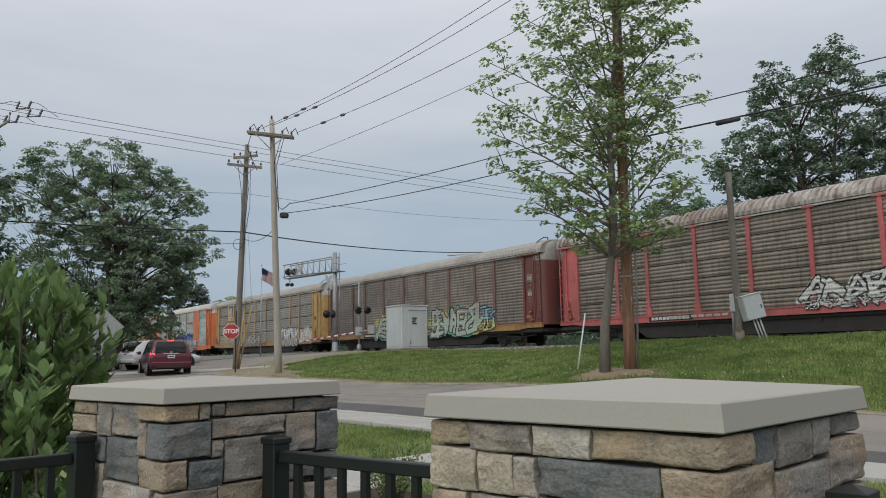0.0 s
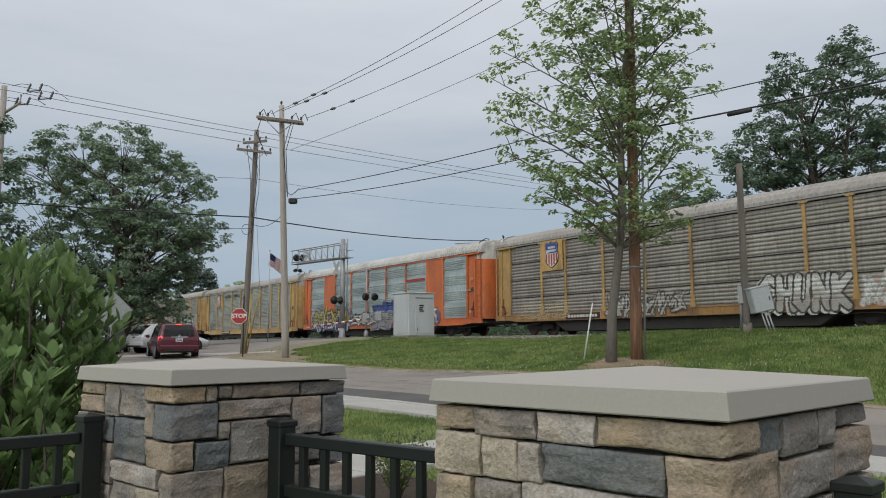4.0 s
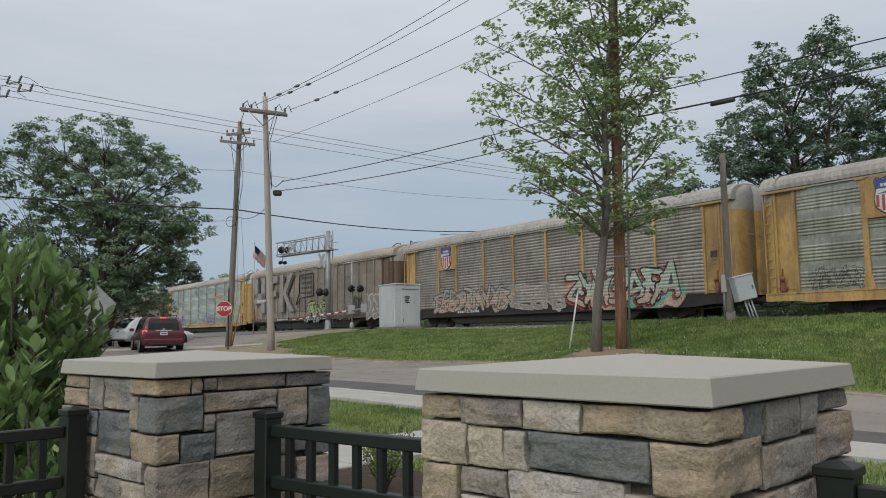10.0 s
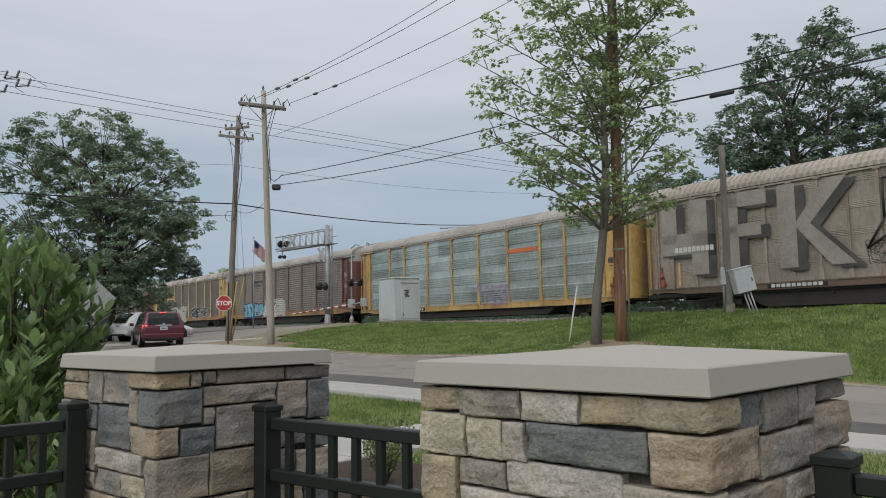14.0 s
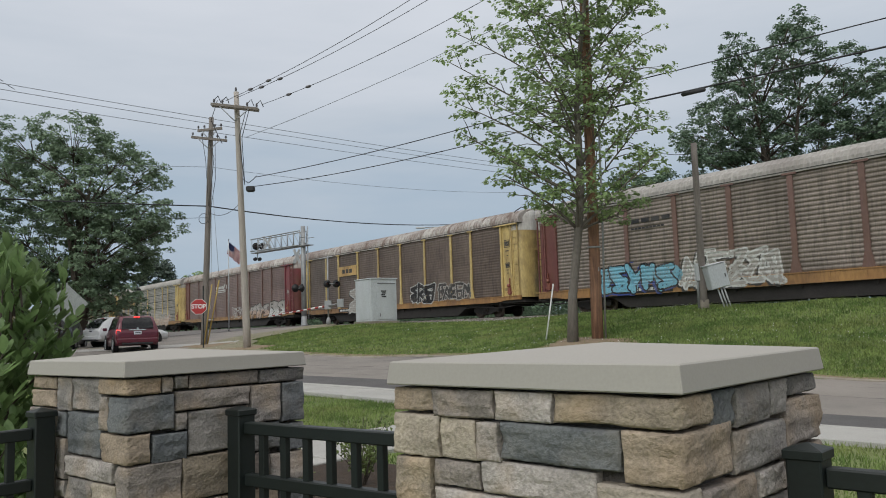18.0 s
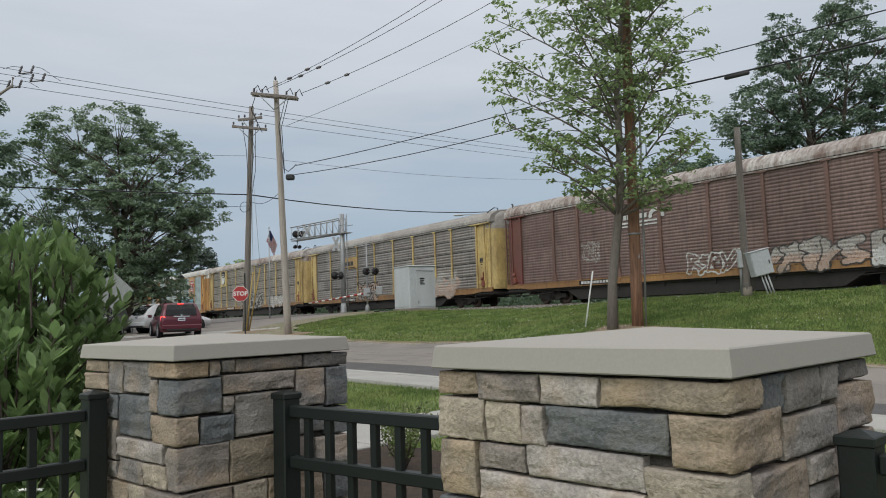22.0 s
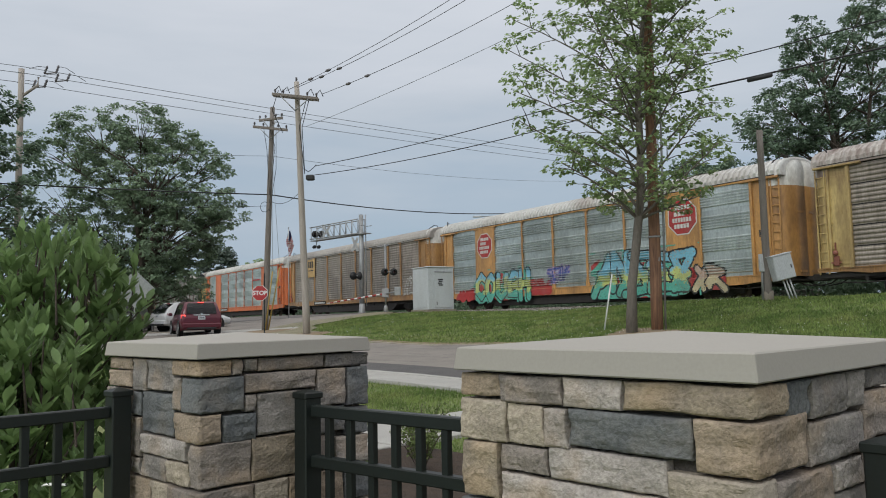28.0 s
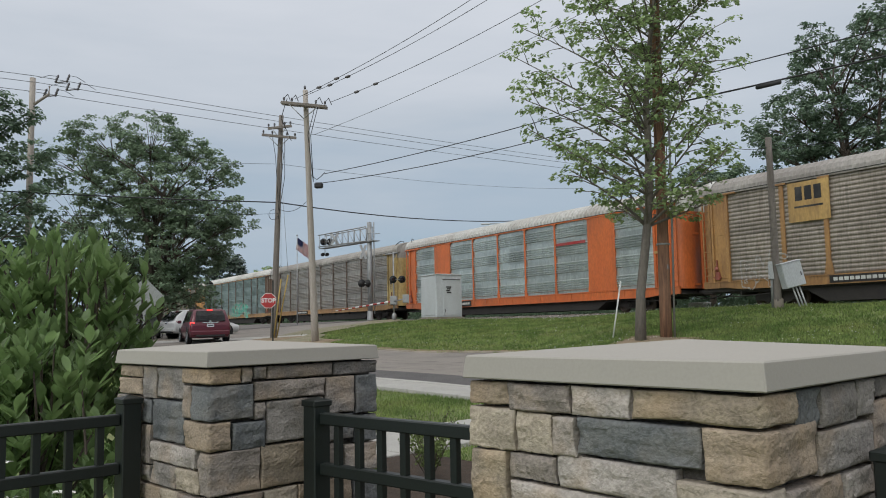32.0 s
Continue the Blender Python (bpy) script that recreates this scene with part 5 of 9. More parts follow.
def rack_car(i, siding, posts, ends, sill, roof, post_w=0.16, label="", rows=4, fill=(), right_end=None, left_end=None, ridges=5, edges=None, relief=0.04, style="group", foot=1.22, low=0.82, rib=0.05, hood=None):
    """One car carrier. Its x runs to the rear of the train, its near side faces +y. fill: bays of solid paint. foot, low: top and bottom of the side sill over the rail."""
    edges = edges or EDGES
    car = thing("car_carrier", label, "train car", group="freight train")
    prof = relief_of(style, ridges, relief)
    INFO[car.name] = (foot, edges, rows, prof, post_w / 2, fill)
    painted("underframe", shared("underframe", under_mesh), M_UNDER, car, label="grimy black underframe")
    painted("side_sill", shared(("side_sill", foot, low), lambda: sill_mesh(foot, low)), PAINT[sill] if sill in PAINT else M_UNDER, car)
    painted("roof", shared(("roof", rib), lambda: roof_mesh(rib)), ROOF[roof], car, label="ribbed metal roof, grimed")
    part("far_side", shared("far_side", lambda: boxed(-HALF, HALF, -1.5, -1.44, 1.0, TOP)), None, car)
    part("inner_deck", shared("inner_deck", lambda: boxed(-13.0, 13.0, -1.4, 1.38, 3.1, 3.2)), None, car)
    painted("top_rail", shared("top_rail", lambda: boxed(-HALF + 0.3, HALF - 0.3, 1.40, 1.555, TOP - 0.045, TOP + 0.03)), PAINT[ends] if ends in ("orange", "tan") else ROOF[roof], car)
    # thin near-black strip drawn along the roof edge
    painted("drip_gutter", shared("drip_gutter", lambda: boxed(-HALF + 0.3, HALF - 0.3, 1.50, 1.575, TOP + 0.031, TOP + 0.055)), M_UNDER, car, label="dark strip along the roof edge")
    # solid near-black sheet: the shade in the siding's gaps is put in as colour
    painted("backing", shared(("backing", foot), lambda: boxed(-13.0, 13.0, 1.38, 1.43, foot, TOP - 0.05)), M_UNDER, car, label="near-black sheet standing in for shade behind the siding")
    hgt = (TOP - 0.04 - foot) / rows
    pm = shared(("post", post_w, foot), lambda: post_mesh(post_w, foot))
    for k, (xa, xb) in enumerate(zip(edges, edges[1:])):
        x, wide = (xa + xb) / 2, xb - xa
        if k in fill:
            painted("solid_panel", shared(("solid", round(wide, 2), foot), lambda: boxed(-wide / 2 + 0.01, wide / 2 - 0.01, 1.44, 1.53, foot, TOP - 0.05, 0.01)), PAINT[ends], car, pose(x, 0, 0))
        else:
            me = shared(("siding", round(wide, 2), rows, ridges, relief, style, foot), lambda: siding_mesh(wide - 0.03, hgt, prof))
            for q in range(rows):
                painted("siding_panel", me, SIDING[siding], car, pose(x, 1.45, foot + q * hgt))
        if k:
            painted("post", pm, PAINT[posts] if posts in PAINT else SIDING[posts], car, pose(xa, 0, 0))
    end_w = HALF - 0.62 - edges[-1]
    es = shared(("end_side", end_w, foot), lambda: end_side_mesh(end_w, foot))
    lk = shared(("lock", end_w), lambda: lock_mesh(end_w))
    ed = shared(("end_door", foot), lambda: end_mesh(foot))
    for side, rz, own in ((1, 0, left_end), (-1, 180, right_end)):
        p_end = PAINT[own or ends]
        mid = side * (edges[-1] + end_w / 2)
        painted("end_bay", es, p_end, car, pose(mid, 0, 0) @ Matrix.Diagonal((side, 1, 1, 1)))
        painted("lock_gear", lk, PAINT["rust"], car, pose(mid, 0, foot - 0.04) @ Matrix.Diagonal((side, 1, 1, 1)), "rusty door lock gear")
        painted("end_door", ed, p_end, car, pose(side * HALF, 0, 0, 0, 0, rz))
        painted("end_hood", shared("end_hood", hood_mesh), PAINT[hood] if hood else ROOF[roof], car, pose(side * HALF, 0, 0, 0, 0, rz), "dull rounded hood")
        part("coupler", shared("coupler", coupler_mesh), None, car, m=pose(0, 0, 0, 0, 0, rz))
        painted("ladder", shared(("ladder", foot), lambda: ladder_mesh(foot)), p_end, car, pose(side * (HALF - 0.34), -0.10, 0))
        part("roof_grab", shared("roof_grab", lambda: tube(bmesh.new(), [(-0.55, 1.30, TOP + 0.40), (-0.3, 1.2, TOP + 0.72), (0.0, 1.0, TOP + 0.93), (0.12, 0.8, TOP + 0.90), (0.12, 0.75, TOP + 0.5)], 0.03, 6)), None, car, m=pose(side * HALF * 0.985, 0, 0) @ Matrix.Diagonal((side, 1, 1, 1)))
    for tx in (-9.95, 9.95):
        truck = part("truck", shared("truck_bolster", lambda: boxed(-0.25, 0.25, -1.1, 1.1, 0.45, 0.75, 0.02)), None, car, "dark cast railway truck", m=pose(tx, 0, 0))
        for y in (-0.98, 0.98):
            part("side_frame", shared("side_frame", frame_mesh), None, truck, m=pose(0, y, 0, 0, 0, 0 if y > 0 else 180))
        for ax in (-0.88, 0.88):
            for y, rz in ((0.75, 0), (-0.75, 180)):
                painted("wheel", shared("wheel", wheel_mesh), M_WHEEL, truck, pose(ax, y, 0.42, 0, 0, rz))
    plate = painted("stencil_panel", shared(("stencil_panel", foot, low), lambda: boxed(4.6, 7.2, 1.505, 1.54, low + 0.05, foot - 0.055)), M_UNDER, car, label="black panel with stencilled marks")
    mid = (low + foot) / 2
    bars(plate, 4.75, 7.05, mid - 0.07, mid + 0.07, 10, SPRAY["white"], 1.546, flat=True)
    stencil(car, -12.55, 2.75, 0.34, 0.3, SPRAY["charcoal"] if ends in ("yellow", "paleyellow", "orange", "tan") else SPRAY["dust"])
    painted("data_plate", shared(("data_plate", foot), lambda: boxed(-12.62, -12.22, 1.496, 1.506, foot + 0.30, foot + 0.46)), PAINT["yellow"] if ends not in ("yellow", "paleyellow") else PAINT["paleyellow"], car)
    TRAIN.append((i, car))
    return car


def octagon(car, x, z, r_):
    z = up(car, z)
    out = [(r_ * math.cos((k + 0.5) * math.tau / 8), r_ * math.sin((k + 0.5) * math.tau / 8)) for k in range(8)]
    em = part("emblem", prism(bmesh.new(), [(x + a, z + b) for a, b in out], 1.535, 1.545), SPRAY["white"], car, "white octagon border")
    part("emblem_face", prism(bmesh.new(), [(x + a * 0.93, z + b * 0.93) for a, b in out], 1.545, 1.55), SPRAY["red"], em, "red octagon plate")
    for k, (x0, x1, n) in enumerate(((-0.55, 0.45, 5), (-0.65, 0.6, 7), (-0.55, 0.2, 3), (-0.5, 0.55, 5))):
        bars(em, x - x1 * r_, x - x0 * r_, z + (-0.58 + k * 0.32) * r_, z + (-0.36 + k * 0.32) * r_, n, SPRAY["white"], 1.556, flat=True)


TRAIN = []
c = rack_car(-1, "brown", "pink", "pink", "pink", "rusty", 0.20, "grimed brown car carrier with faded red posts and rusty roof", rows=5, ridges=4, relief=0.03, style="gap", foot=1.28, low=0.94, rib=0.075)
graffiti(c, -5.4, -1.0, 1.3, 2.1, 5, "white", "black", 11, None, 0.10, 0.05, "white")
graffiti(c, -5.4, -1.0, 1.0, 1.3, 8, "white", "black", 111, None, 0.10, 0.03)
bars(c, 2.6, 6.0, 0.93, 1.05, 8, SPRAY["dust"], 1.56)
c = rack_car(0, "brown", "dull", "maroon", "ochre", "pale", 0.22, "grey-brown car carrier with maroon ends and sprayed lettering", rows=2, ridges=11, relief=0.022, style="fine", foot=1.32, low=0.94, rib=0.03)
graffiti(c, 1.2, 5.2, 0.85, 2.15, 5, ("dust", "mint", "mint"), "black", 12, ("gold", "cream"), 0.15, 0.05, "teal")
graffiti(c, -2.4, 1.2, 0.95, 1.95, 5, ("cream", "gold"), "charcoal", 44, "gold", 0.08, 0.04, worn=0.3)
graffiti(c, -7.4, -2.4, 0.85, 2.25, 5, ("mint", "mint", "dust"), "black", 45, ("gold", "cream"), 0.16, 0.055, "teal")
graffiti(c, -9.2, -7.7, 0.9, 2.05, 3, ("lime", "sky"), "black", 13, None, 0.12, 0.05)
stencil(c, -12.55, 3.6, 0.42, 0.45, SPRAY["dust"])
c = rack_car(1, "grey", "yellow", "yellow", "ochre", "pale", 0.15, "grey car carrier with yellow posts, yellow ends and a shield plate", ridges=5, relief=0.03, style="gap", foot=1.20, low=0.78, rib=0.03, hood="white")
panel_sign(c, 8.2, 4.15, 1.75, 1.75, PAINT["yellow"], 1.57)
shield(c, 8.2, 4.2, 1.2)
graffiti(c, -9.0, -5.0, 0.9, 2.0, "CHUNK", ("dust", "white"), "charcoal", 14, None, 0.16, 0.06, "white")
graffiti(c, -11.6, -9.4, 0.95, 2.0, 3, "white", "dust", 144, "blush", 0.13, 0.05, worn=0.3)
graffiti(c, -1.0, 4.0, 0.9, 1.75, 8, "dust", "charcoal", 15, None, 0.10, 0.045)
graffiti(c, 6.9, 11.2, 0.95, 1.6, 7, None, "cream", 115, None, 0.08, 0.035)
for fi, sprayed in ((2, True), (14, False)):
    c = rack_car(fi, "blue", "orange", "orange", "orange", "white", 0.12, "orange car carrier with silver-blue siding bays" + (" and sprayed pieces" if sprayed else ""), fill=(1, 7), rows=4, ridges=5, relief=0.068, style="group", foot=1.20, low=0.71, rib=0.08, hood="white")
    panel_sign(c, -5.75, 3.75, 2.5, 0.16, SPRAY["red"], 1.575, "stripe")
    bars(c, -12.75, -12.5, 3.3, 3.5, 2, PAINT["paleyellow"], 1.575)
    panel_sign(c, -12.3, 2.75, 0.42, 0.13, PAINT["yellow"], 1.575)
    if sprayed:
        graffiti(c, 4.6, 11.2, 0.82, 2.15, 7, ("white", "gold", "gold"), "black", 16, ("purple", "violet"), 0.11, 0.07, "blue")
        graffiti(c, 0.6, 4.4, 1.0, 1.7, 5, "white", "black", 17, ("purple", "dust"), 0.13, 0.05)
        graffiti(c, -7.0, 0.4, 0.8, 2.3, 6, ("slate", "dust", "blue"), "blue", 18, "violet", 0.15, 0.07, "lime")
        graffiti(c, -8.6, -7.2, 0.85, 1.7, 2, ("purple", "white"), "black", 118, "violet", 0.1, 0.05)
c = rack_car(3, "greenish", "yellow", "yellow", "yellow", "pale", 0.22, "pale grey car carrier with yellow posts and a slogan", rows=4, ridges=5, relief=0.028, style="group", foot=1.06, low=0.62, rib=0.02)
panel_sign(c, 8.2, 4.2, 1.8, 1.6, PAINT["yellow"], 1.565)
shield(c, 8.2, 4.2, 1.2)
SLOGAN = c
graffiti(c, 2.2, 3.9, 1.35, 2.0, 4, None, "dust", 19, None, 0.05, 0.05, worn=0.3)
graffiti(c, -8.6, -4.8, 1.25, 2.3, 5, None, "dust", 119, None, 0.06, 0.045, worn=0.25)
graffiti(c, -1.3, 0.9, 1.3, 1.8, 4, None, "dust", 120, None, 0.05, 0.035, worn=0.35)
graffiti(c, 9.4, 11.5, 1.25, 1.9, 5, None, "charcoal", 121, None, 0.06, 0.03, worn=0.4)
c = rack_car(4, "grey", "yellow", "yellow", "", "pale", 0.15, "grey-brown car carrier with yellow ends and pinkish sprayed letters", rows=4, ridges=6, relief=0.026, style="fine", foot=1.24, low=0.64, rib=0.03)
panel_sign(c, 8.2, 4.2, 1.9, 1.6, PAINT["yellow"], 1.565)
shield(c, 8.2, 4.2, 1.28)
graffiti(c, 2.0, 9.6, 1.0, 2.05, 9, ("blush", "blush", "dust"), "charcoal", 20, ("blush", "dust"), 0.14, 0.045, worn=0.16)
graffiti(c, -10.4, -3.2, 0.9, 2.35, 7, ("blush", "mint", "mint"), "black", 21, ("teal", "blush"), 0.14, 0.06, "red", worn=0.12)
graffiti(c, -3.0, 1.6, 0.9, 2.0, 5, "slate", "dust", 122, None, 0.13, 0.05, worn=0.2)
c = rack_car(5, "taupe", "taupe", "taupe", "brown", "cream", 0.10, "taupe car carrier with close-set ribs and huge block lettering", relief=0.012, rows=4, ridges=4, style="slots", edges=[-12.0 + k * 1.2 for k in range(21)], left_end="taupe", right_end="brown", foot=1.20, low=0.90, rib=0.06)
bm = bmesh.new()
for xa, xb, za, zb in ((11.3, 12.2, 2.9, 4.7), (9.6, 10.5, 1.5, 4.7), (9.6, 12.2, 2.4, 3.3), (8.0, 8.8, 1.5, 4.7), (6.6, 8.8, 4.1, 4.7), (6.9, 8.8, 2.9, 3.4), (5.3, 6.1, 1.5, 4.7)):
    box(bm, xa, xb, 1.585, 1.59, up(c, za), up(c, zb))
for pts in (((4.0, 4.7), (3.1, 4.7), (4.7, 3.1), (5.4, 3.1)), ((5.4, 3.1), (4.7, 3.1), (2.9, 1.5), (3.9, 1.5))):
    prism(bm, [(a, up(c, b)) for a, b in pts], 1.585, 1.59)
lift = bm.copy()
lift.transform(Matrix.Translation((0.42, 0.008, 0.14)))
tagged(part("graffiti", bm, SPRAY["charcoal"], c, "dark shadow of huge sprayed block letters"), kind="stuff")
tagged(part("graffiti", lift, SPRAY["slate"], c, "huge grey sprayed block letters"), kind="stuff")
bm = bmesh.new()
for p, q in (((2.2, 4.5), (-0.6, 4.55)), ((-0.6, 4.55), (-0.7, 2.75)), ((-0.7, 2.75), (1.9, 2.65)), ((1.9, 2.65), (2.9, 2.1)), ((2.9, 2.1), (2.2, 3.1)), ((2.2, 3.1), (2.2, 4.5))):
    tube(bm, [(p[0], 1.59, up(c, p[1])), (q[0], 1.59, up(c, q[1]))], 0.05, 4)
tagged(part("graffiti", bm, SPRAY["black"], c, "sprayed outline of a speech bubble"), kind="stuff")
for k in range(4):
    bars(c, -0.3, 1.8, 2.95 + k * 0.4, 3.15 + k * 0.4, 6 - k % 2, SPRAY["charcoal"], 1.595)
graffiti(c, -3.0, 0.8, 0.95, 2.1, 5, ("mint", "lime"), "black", 22, None, 0.15, 0.06, "mint")
graffiti(c, 0.9, 2.9, 1.6, 2.3, 4, None, "charcoal", 222, None, 0.07, 0.035)
graffiti(c, -7.2, -5.2, 1.0, 2.2, 2, None, "dust", 23, None, 0.2, 0.05, worn=0.2)
graffiti(c, -8.9, -7.4, 1.1, 2.3, 3, "charcoal", "charcoal", 123, None, 0.10, 0.03, worn=0.15)
graffiti(c, -12.0, -9.4, 0.95, 2.2, 3, "slate", "white", 24, None, 0.22, 0.07)
part("grab_iron", boxed(11.62, 11.72, 1.56, 1.60, up(c, 1.2), up(c, 2.2), 0.01), PAINT["yellow"], c, "bright yellow upright grab iron")
bars(c, 9.7, 11.9, 2.62, 2.86, 9, SPRAY["white"], 1.605)
c = rack_car(6, "blue", "yellow", "yellow", "yellow", "pale", 0.16, "blue-grey car carrier with yellow posts and a yellow sill", rows=4, ridges=5, relief=0.068, style="group", foot=0.98, low=0.64, rib=0.03, hood="white")
panel_sign(c, -5.7, 3.75, 2.6, 0.22, PAINT["orange"], 1.52, "stripe")
graffiti(c, -4.2, -1.6, 1.1, 2.1, 4, "purple", "purple", 25, None, 0.08, 0.03, worn=0.5)
graffiti(c, 6.9, 8.0, 1.2, 2.0, 2, "purple", "blue", 125, None, 0.1, 0.03, worn=0.4)
c = rack_car(7, "brown", "dull", "maroon", "ochre", "pale", 0.24, "brown-grey car carrier with maroon ends and sky-blue and white pieces", left_end="maroon", rows=2, ridges=11, relief=0.024, style="fine", foot=1.26, low=0.79, rib=0.03)
graffiti(c, 4.5, 8.9, 0.95, 1.9, 5, ("sky", "sky"), "black", 26, "sky", 0.19, 0.055, "blue")
graffiti(c, -0.8, 4.1, 0.9, 2.1, 6, "dust", "white", 27, None, 0.10, 0.08, "charcoal")
bars(c, 4.5, 6.9, 3.9, 4.1, 4, SPRAY["black"], 1.5)
bars(c, 4.9, 6.9, 3.62, 3.7, 9, SPRAY["black"], 1.5)
stencil(c, -12.55, 3.6, 0.42, 0.45, SPRAY["dust"])
c = rack_car(8, "dark", "paleyellow", "paleyellow", "ochre", "rusty", 0.18, "dark brown car carrier with pale yellow posts and a yellow plate", right_end="paleyellow", rows=2, ridges=13, relief=0.011, style="fine", foot=1.20, low=0.85, rib=0.06, hood="white")
panel_sign(c, 5.8, 3.7, 2.7, 0.75, PAINT["yellow"], 1.53)
bars(c, 5.0, 6.6, 3.55, 3.85, 3, SPRAY["charcoal"], 1.54)
graffiti(c, -0.4, 5.4, 0.95, 2.25, 4, "dust", "white", 28, None, 0.11, 0.07, "charcoal", slant=0.3)
graffiti(c, -5.1, -2.6, 1.2, 2.1, 3, "black", "white", 29, None, 0.18, 0.05)
graffiti(c, -9.0, -5.8, 1.25, 1.95, 5, "charcoal", "dust", 30, None, 0.15, 0.05)
stencil(c, -12.55, 3.9, 0.45, 0.45, SPRAY["charcoal"])
c = rack_car(9, "wine", "dull", "maroon", "ochre", "rusty", 0.18, "dark maroon-brown car carrier with white emblem and sprayed lettering", right_end="wine", left_end="maroon", rows=2, ridges=13, relief=0.015, style="fine", foot=1.24, low=0.90, rib=0.045)
bars(c, 2.2, 4.1, 3.78, 4.02, 7, SPRAY["white"], 1.5)
panel_sign(c, 2.9, 3.62, 2.6, 0.09, SPRAY["white"], 1.5, "emblem")
panel_sign(c, 2.9, 3.46, 2.6, 0.07, SPRAY["white"], 1.5, "emblem")
bm = bmesh.new()
for k in range(14):
    a, b = (k - 1) * math.pi / 12, k * math.pi / 12
    prism(bm, [(1.62 + 0.5 * math.cos(a), up(c, 3.8) + 0.42 * math.sin(a)), (1.62 + 0.5 * math.cos(b), up(c, 3.8) + 0.42 * math.sin(b)), (1.62 + 0.28 * math.cos(b), up(c, 3.8) + 0.22 * math.sin(b)), (1.62 + 0.28 * math.cos(a), up(c, 3.8) + 0.22 * math.sin(a))], 1.49, 1.498)
part("emblem", bm, SPRAY["white"], c, "white curled emblem")
graffiti(c, -8.4, -4.4, 1.0, 1.85, 5, ("blush", "dust"), "charcoal", 31, None, 0.2, 0.045, worn=0.2)
graffiti(c, -2.6, -0.2, 1.1, 1.8, 4, None, "white", 131, None, 0.14, 0.06)
graffiti(c, -11.6, -8.9, 1.0, 1.9, 3, ("white", "dust"), "charcoal", 32, None, 0.22, 0.05)
graffiti(c, 5.7, 6.9, 2.0, 2.8, 3, None, "dust", 33, None, 0.06, 0.04, worn=0.3)
c = rack_car(10, "grey", "paleyellow", "paleyellow", "ochre", "pale", 0.15, "grey car carrier with yellow posts and a yellow plate", rows=5, ridges=4, relief=0.026, style="gap", foot=1.22, low=0.85, rib=0.03)
panel_sign(c, 5.7, 3.75, 2.8, 0.95, PAINT["yellow"], 1.53)
bars(c, 4.9, 6.5, 3.55, 3.9, 3, SPRAY["charcoal"], 1.54)
panel_sign(c, 5.7, 3.4, 2.2, 0.07, SPRAY["black"], 1.54)
graffiti(c, 1.0, 4.0, 0.95, 1.95, 4, ("dust", "blush"), "black", 34, "blush", 0.12, 0.05, worn=0.2)
graffiti(c, -3.8, -1.6, 1.0, 2.1, 4, "slate", "dust", 134, None, 0.10, 0.05, worn=0.35)
graffiti(c, 4.4, 7.0, 1.0, 1.9, 5, None, "dust", 136, None, 0.06, 0.05, worn=0.2)
graffiti(c, -9.6, -4.9, 0.9, 2.1, 6, ("blush", "dust"), "dust", 35, "blush", 0.13, 0.05, worn=0.25)
c = rack_car(11, "warm", "paleyellow", "paleyellow", "ochre", "rusty", 0.18, "brown-grey car carrier with yellow posts and a pale shield plate", rows=5, ridges=4, relief=0.026, style="gap", foot=1.20, low=0.92, rib=0.05)
panel_sign(c, 8.2, 4.15, 1.8, 1.8, PAINT["paleyellow"], 1.565)
shield(c, 8.2, 4.2, 1.3, "black")
graffiti(c, -3.5, 2.3, 0.9, 2.2, 7, "dust", "black", 36, "charcoal", 0.12, 0.05)
graffiti(c, -8.8, -5.4, 0.95, 1.7, 5, "dust", "white", 37, None, 0.10, 0.04)
c = rack_car(12, "blue", "tan", "tan", "tan", "white", 0.14, "tan and blue-grey car carrier with red octagons and bright lettering", fill=(1, 7), rows=4, ridges=5, relief=0.068, style="group", foot=1.11, low=0.70, rib=0.08, hood="white")
octagon(c, 8.2, 3.85, 0.88)
octagon(c, -8.2, 3.85, 0.95)
graffiti(c, 3.6, 9.3, 0.75, 2.15, "COUGH", ("teal", "lime", "lime", "sky"), "black", 38, ("red", "teal"), 0.15, 0.05, "teal")
graffiti(c, 0.2, 1.9, 1.45, 2.1, 3, "blue", "purple", 39, None, 0.12, 0.06)
graffiti(c, -8.6, -2.2, 0.7, 2.4, 5, ("teal", "lime", "sky", "sky"), "black", 40, ("red", "teal"), 0.19, 0.06, "teal")
graffiti(c, 1.8, 3.4, 0.85, 1.5, 2, "red", "red", 138, "red", 0.2, 0.02, worn=0)
graffiti(c, -10.4, -8.8, 0.75, 1.6, 2, ("cream", "blush"), "black", 41, "red", 0.2, 0.06)
graffiti(c, 9.6, 11.4, 0.75, 1.3, 3, "red", "red", 141, "red", 0.2, 0.02, worn=0)
c = rack_car(13, "warm", "ochre", "ochre", "ochre", "pale", 0.20, "brown-grey car carrier with ochre ends and a yellow plate", rows=2, ridges=11, relief=0.022, style="fine", foot=1.28, low=0.87, rib=0.03, hood="white")
panel_sign(c, 7.9, 4.05, 1.9, 1.7, PAINT["yellow"], 1.565)
bars(c, 7.25, 8.55, 4.1, 4.7, 3, SPRAY["black"], 1.572)
panel_sign(c, 7.9, 3.85, 1.3, 0.08, SPRAY["black"], 1.572)
graffiti(c, 9.2, 11.4, 0.95, 2.0, 3, None, "dust", 42, None, 0.12, 0.05, worn=0.2)
graffiti(c, -12.3, -9.9, 1.2, 2.2, 3, None, "white", 142, None, 0.14, 0.06, worn=0.2)
rack_car(15, "grey", "brown", "yellow", "ochre", "pale", 0.13, "grey-brown car carrier with a yellow end bay", right_end="paleyellow", left_end="brown")
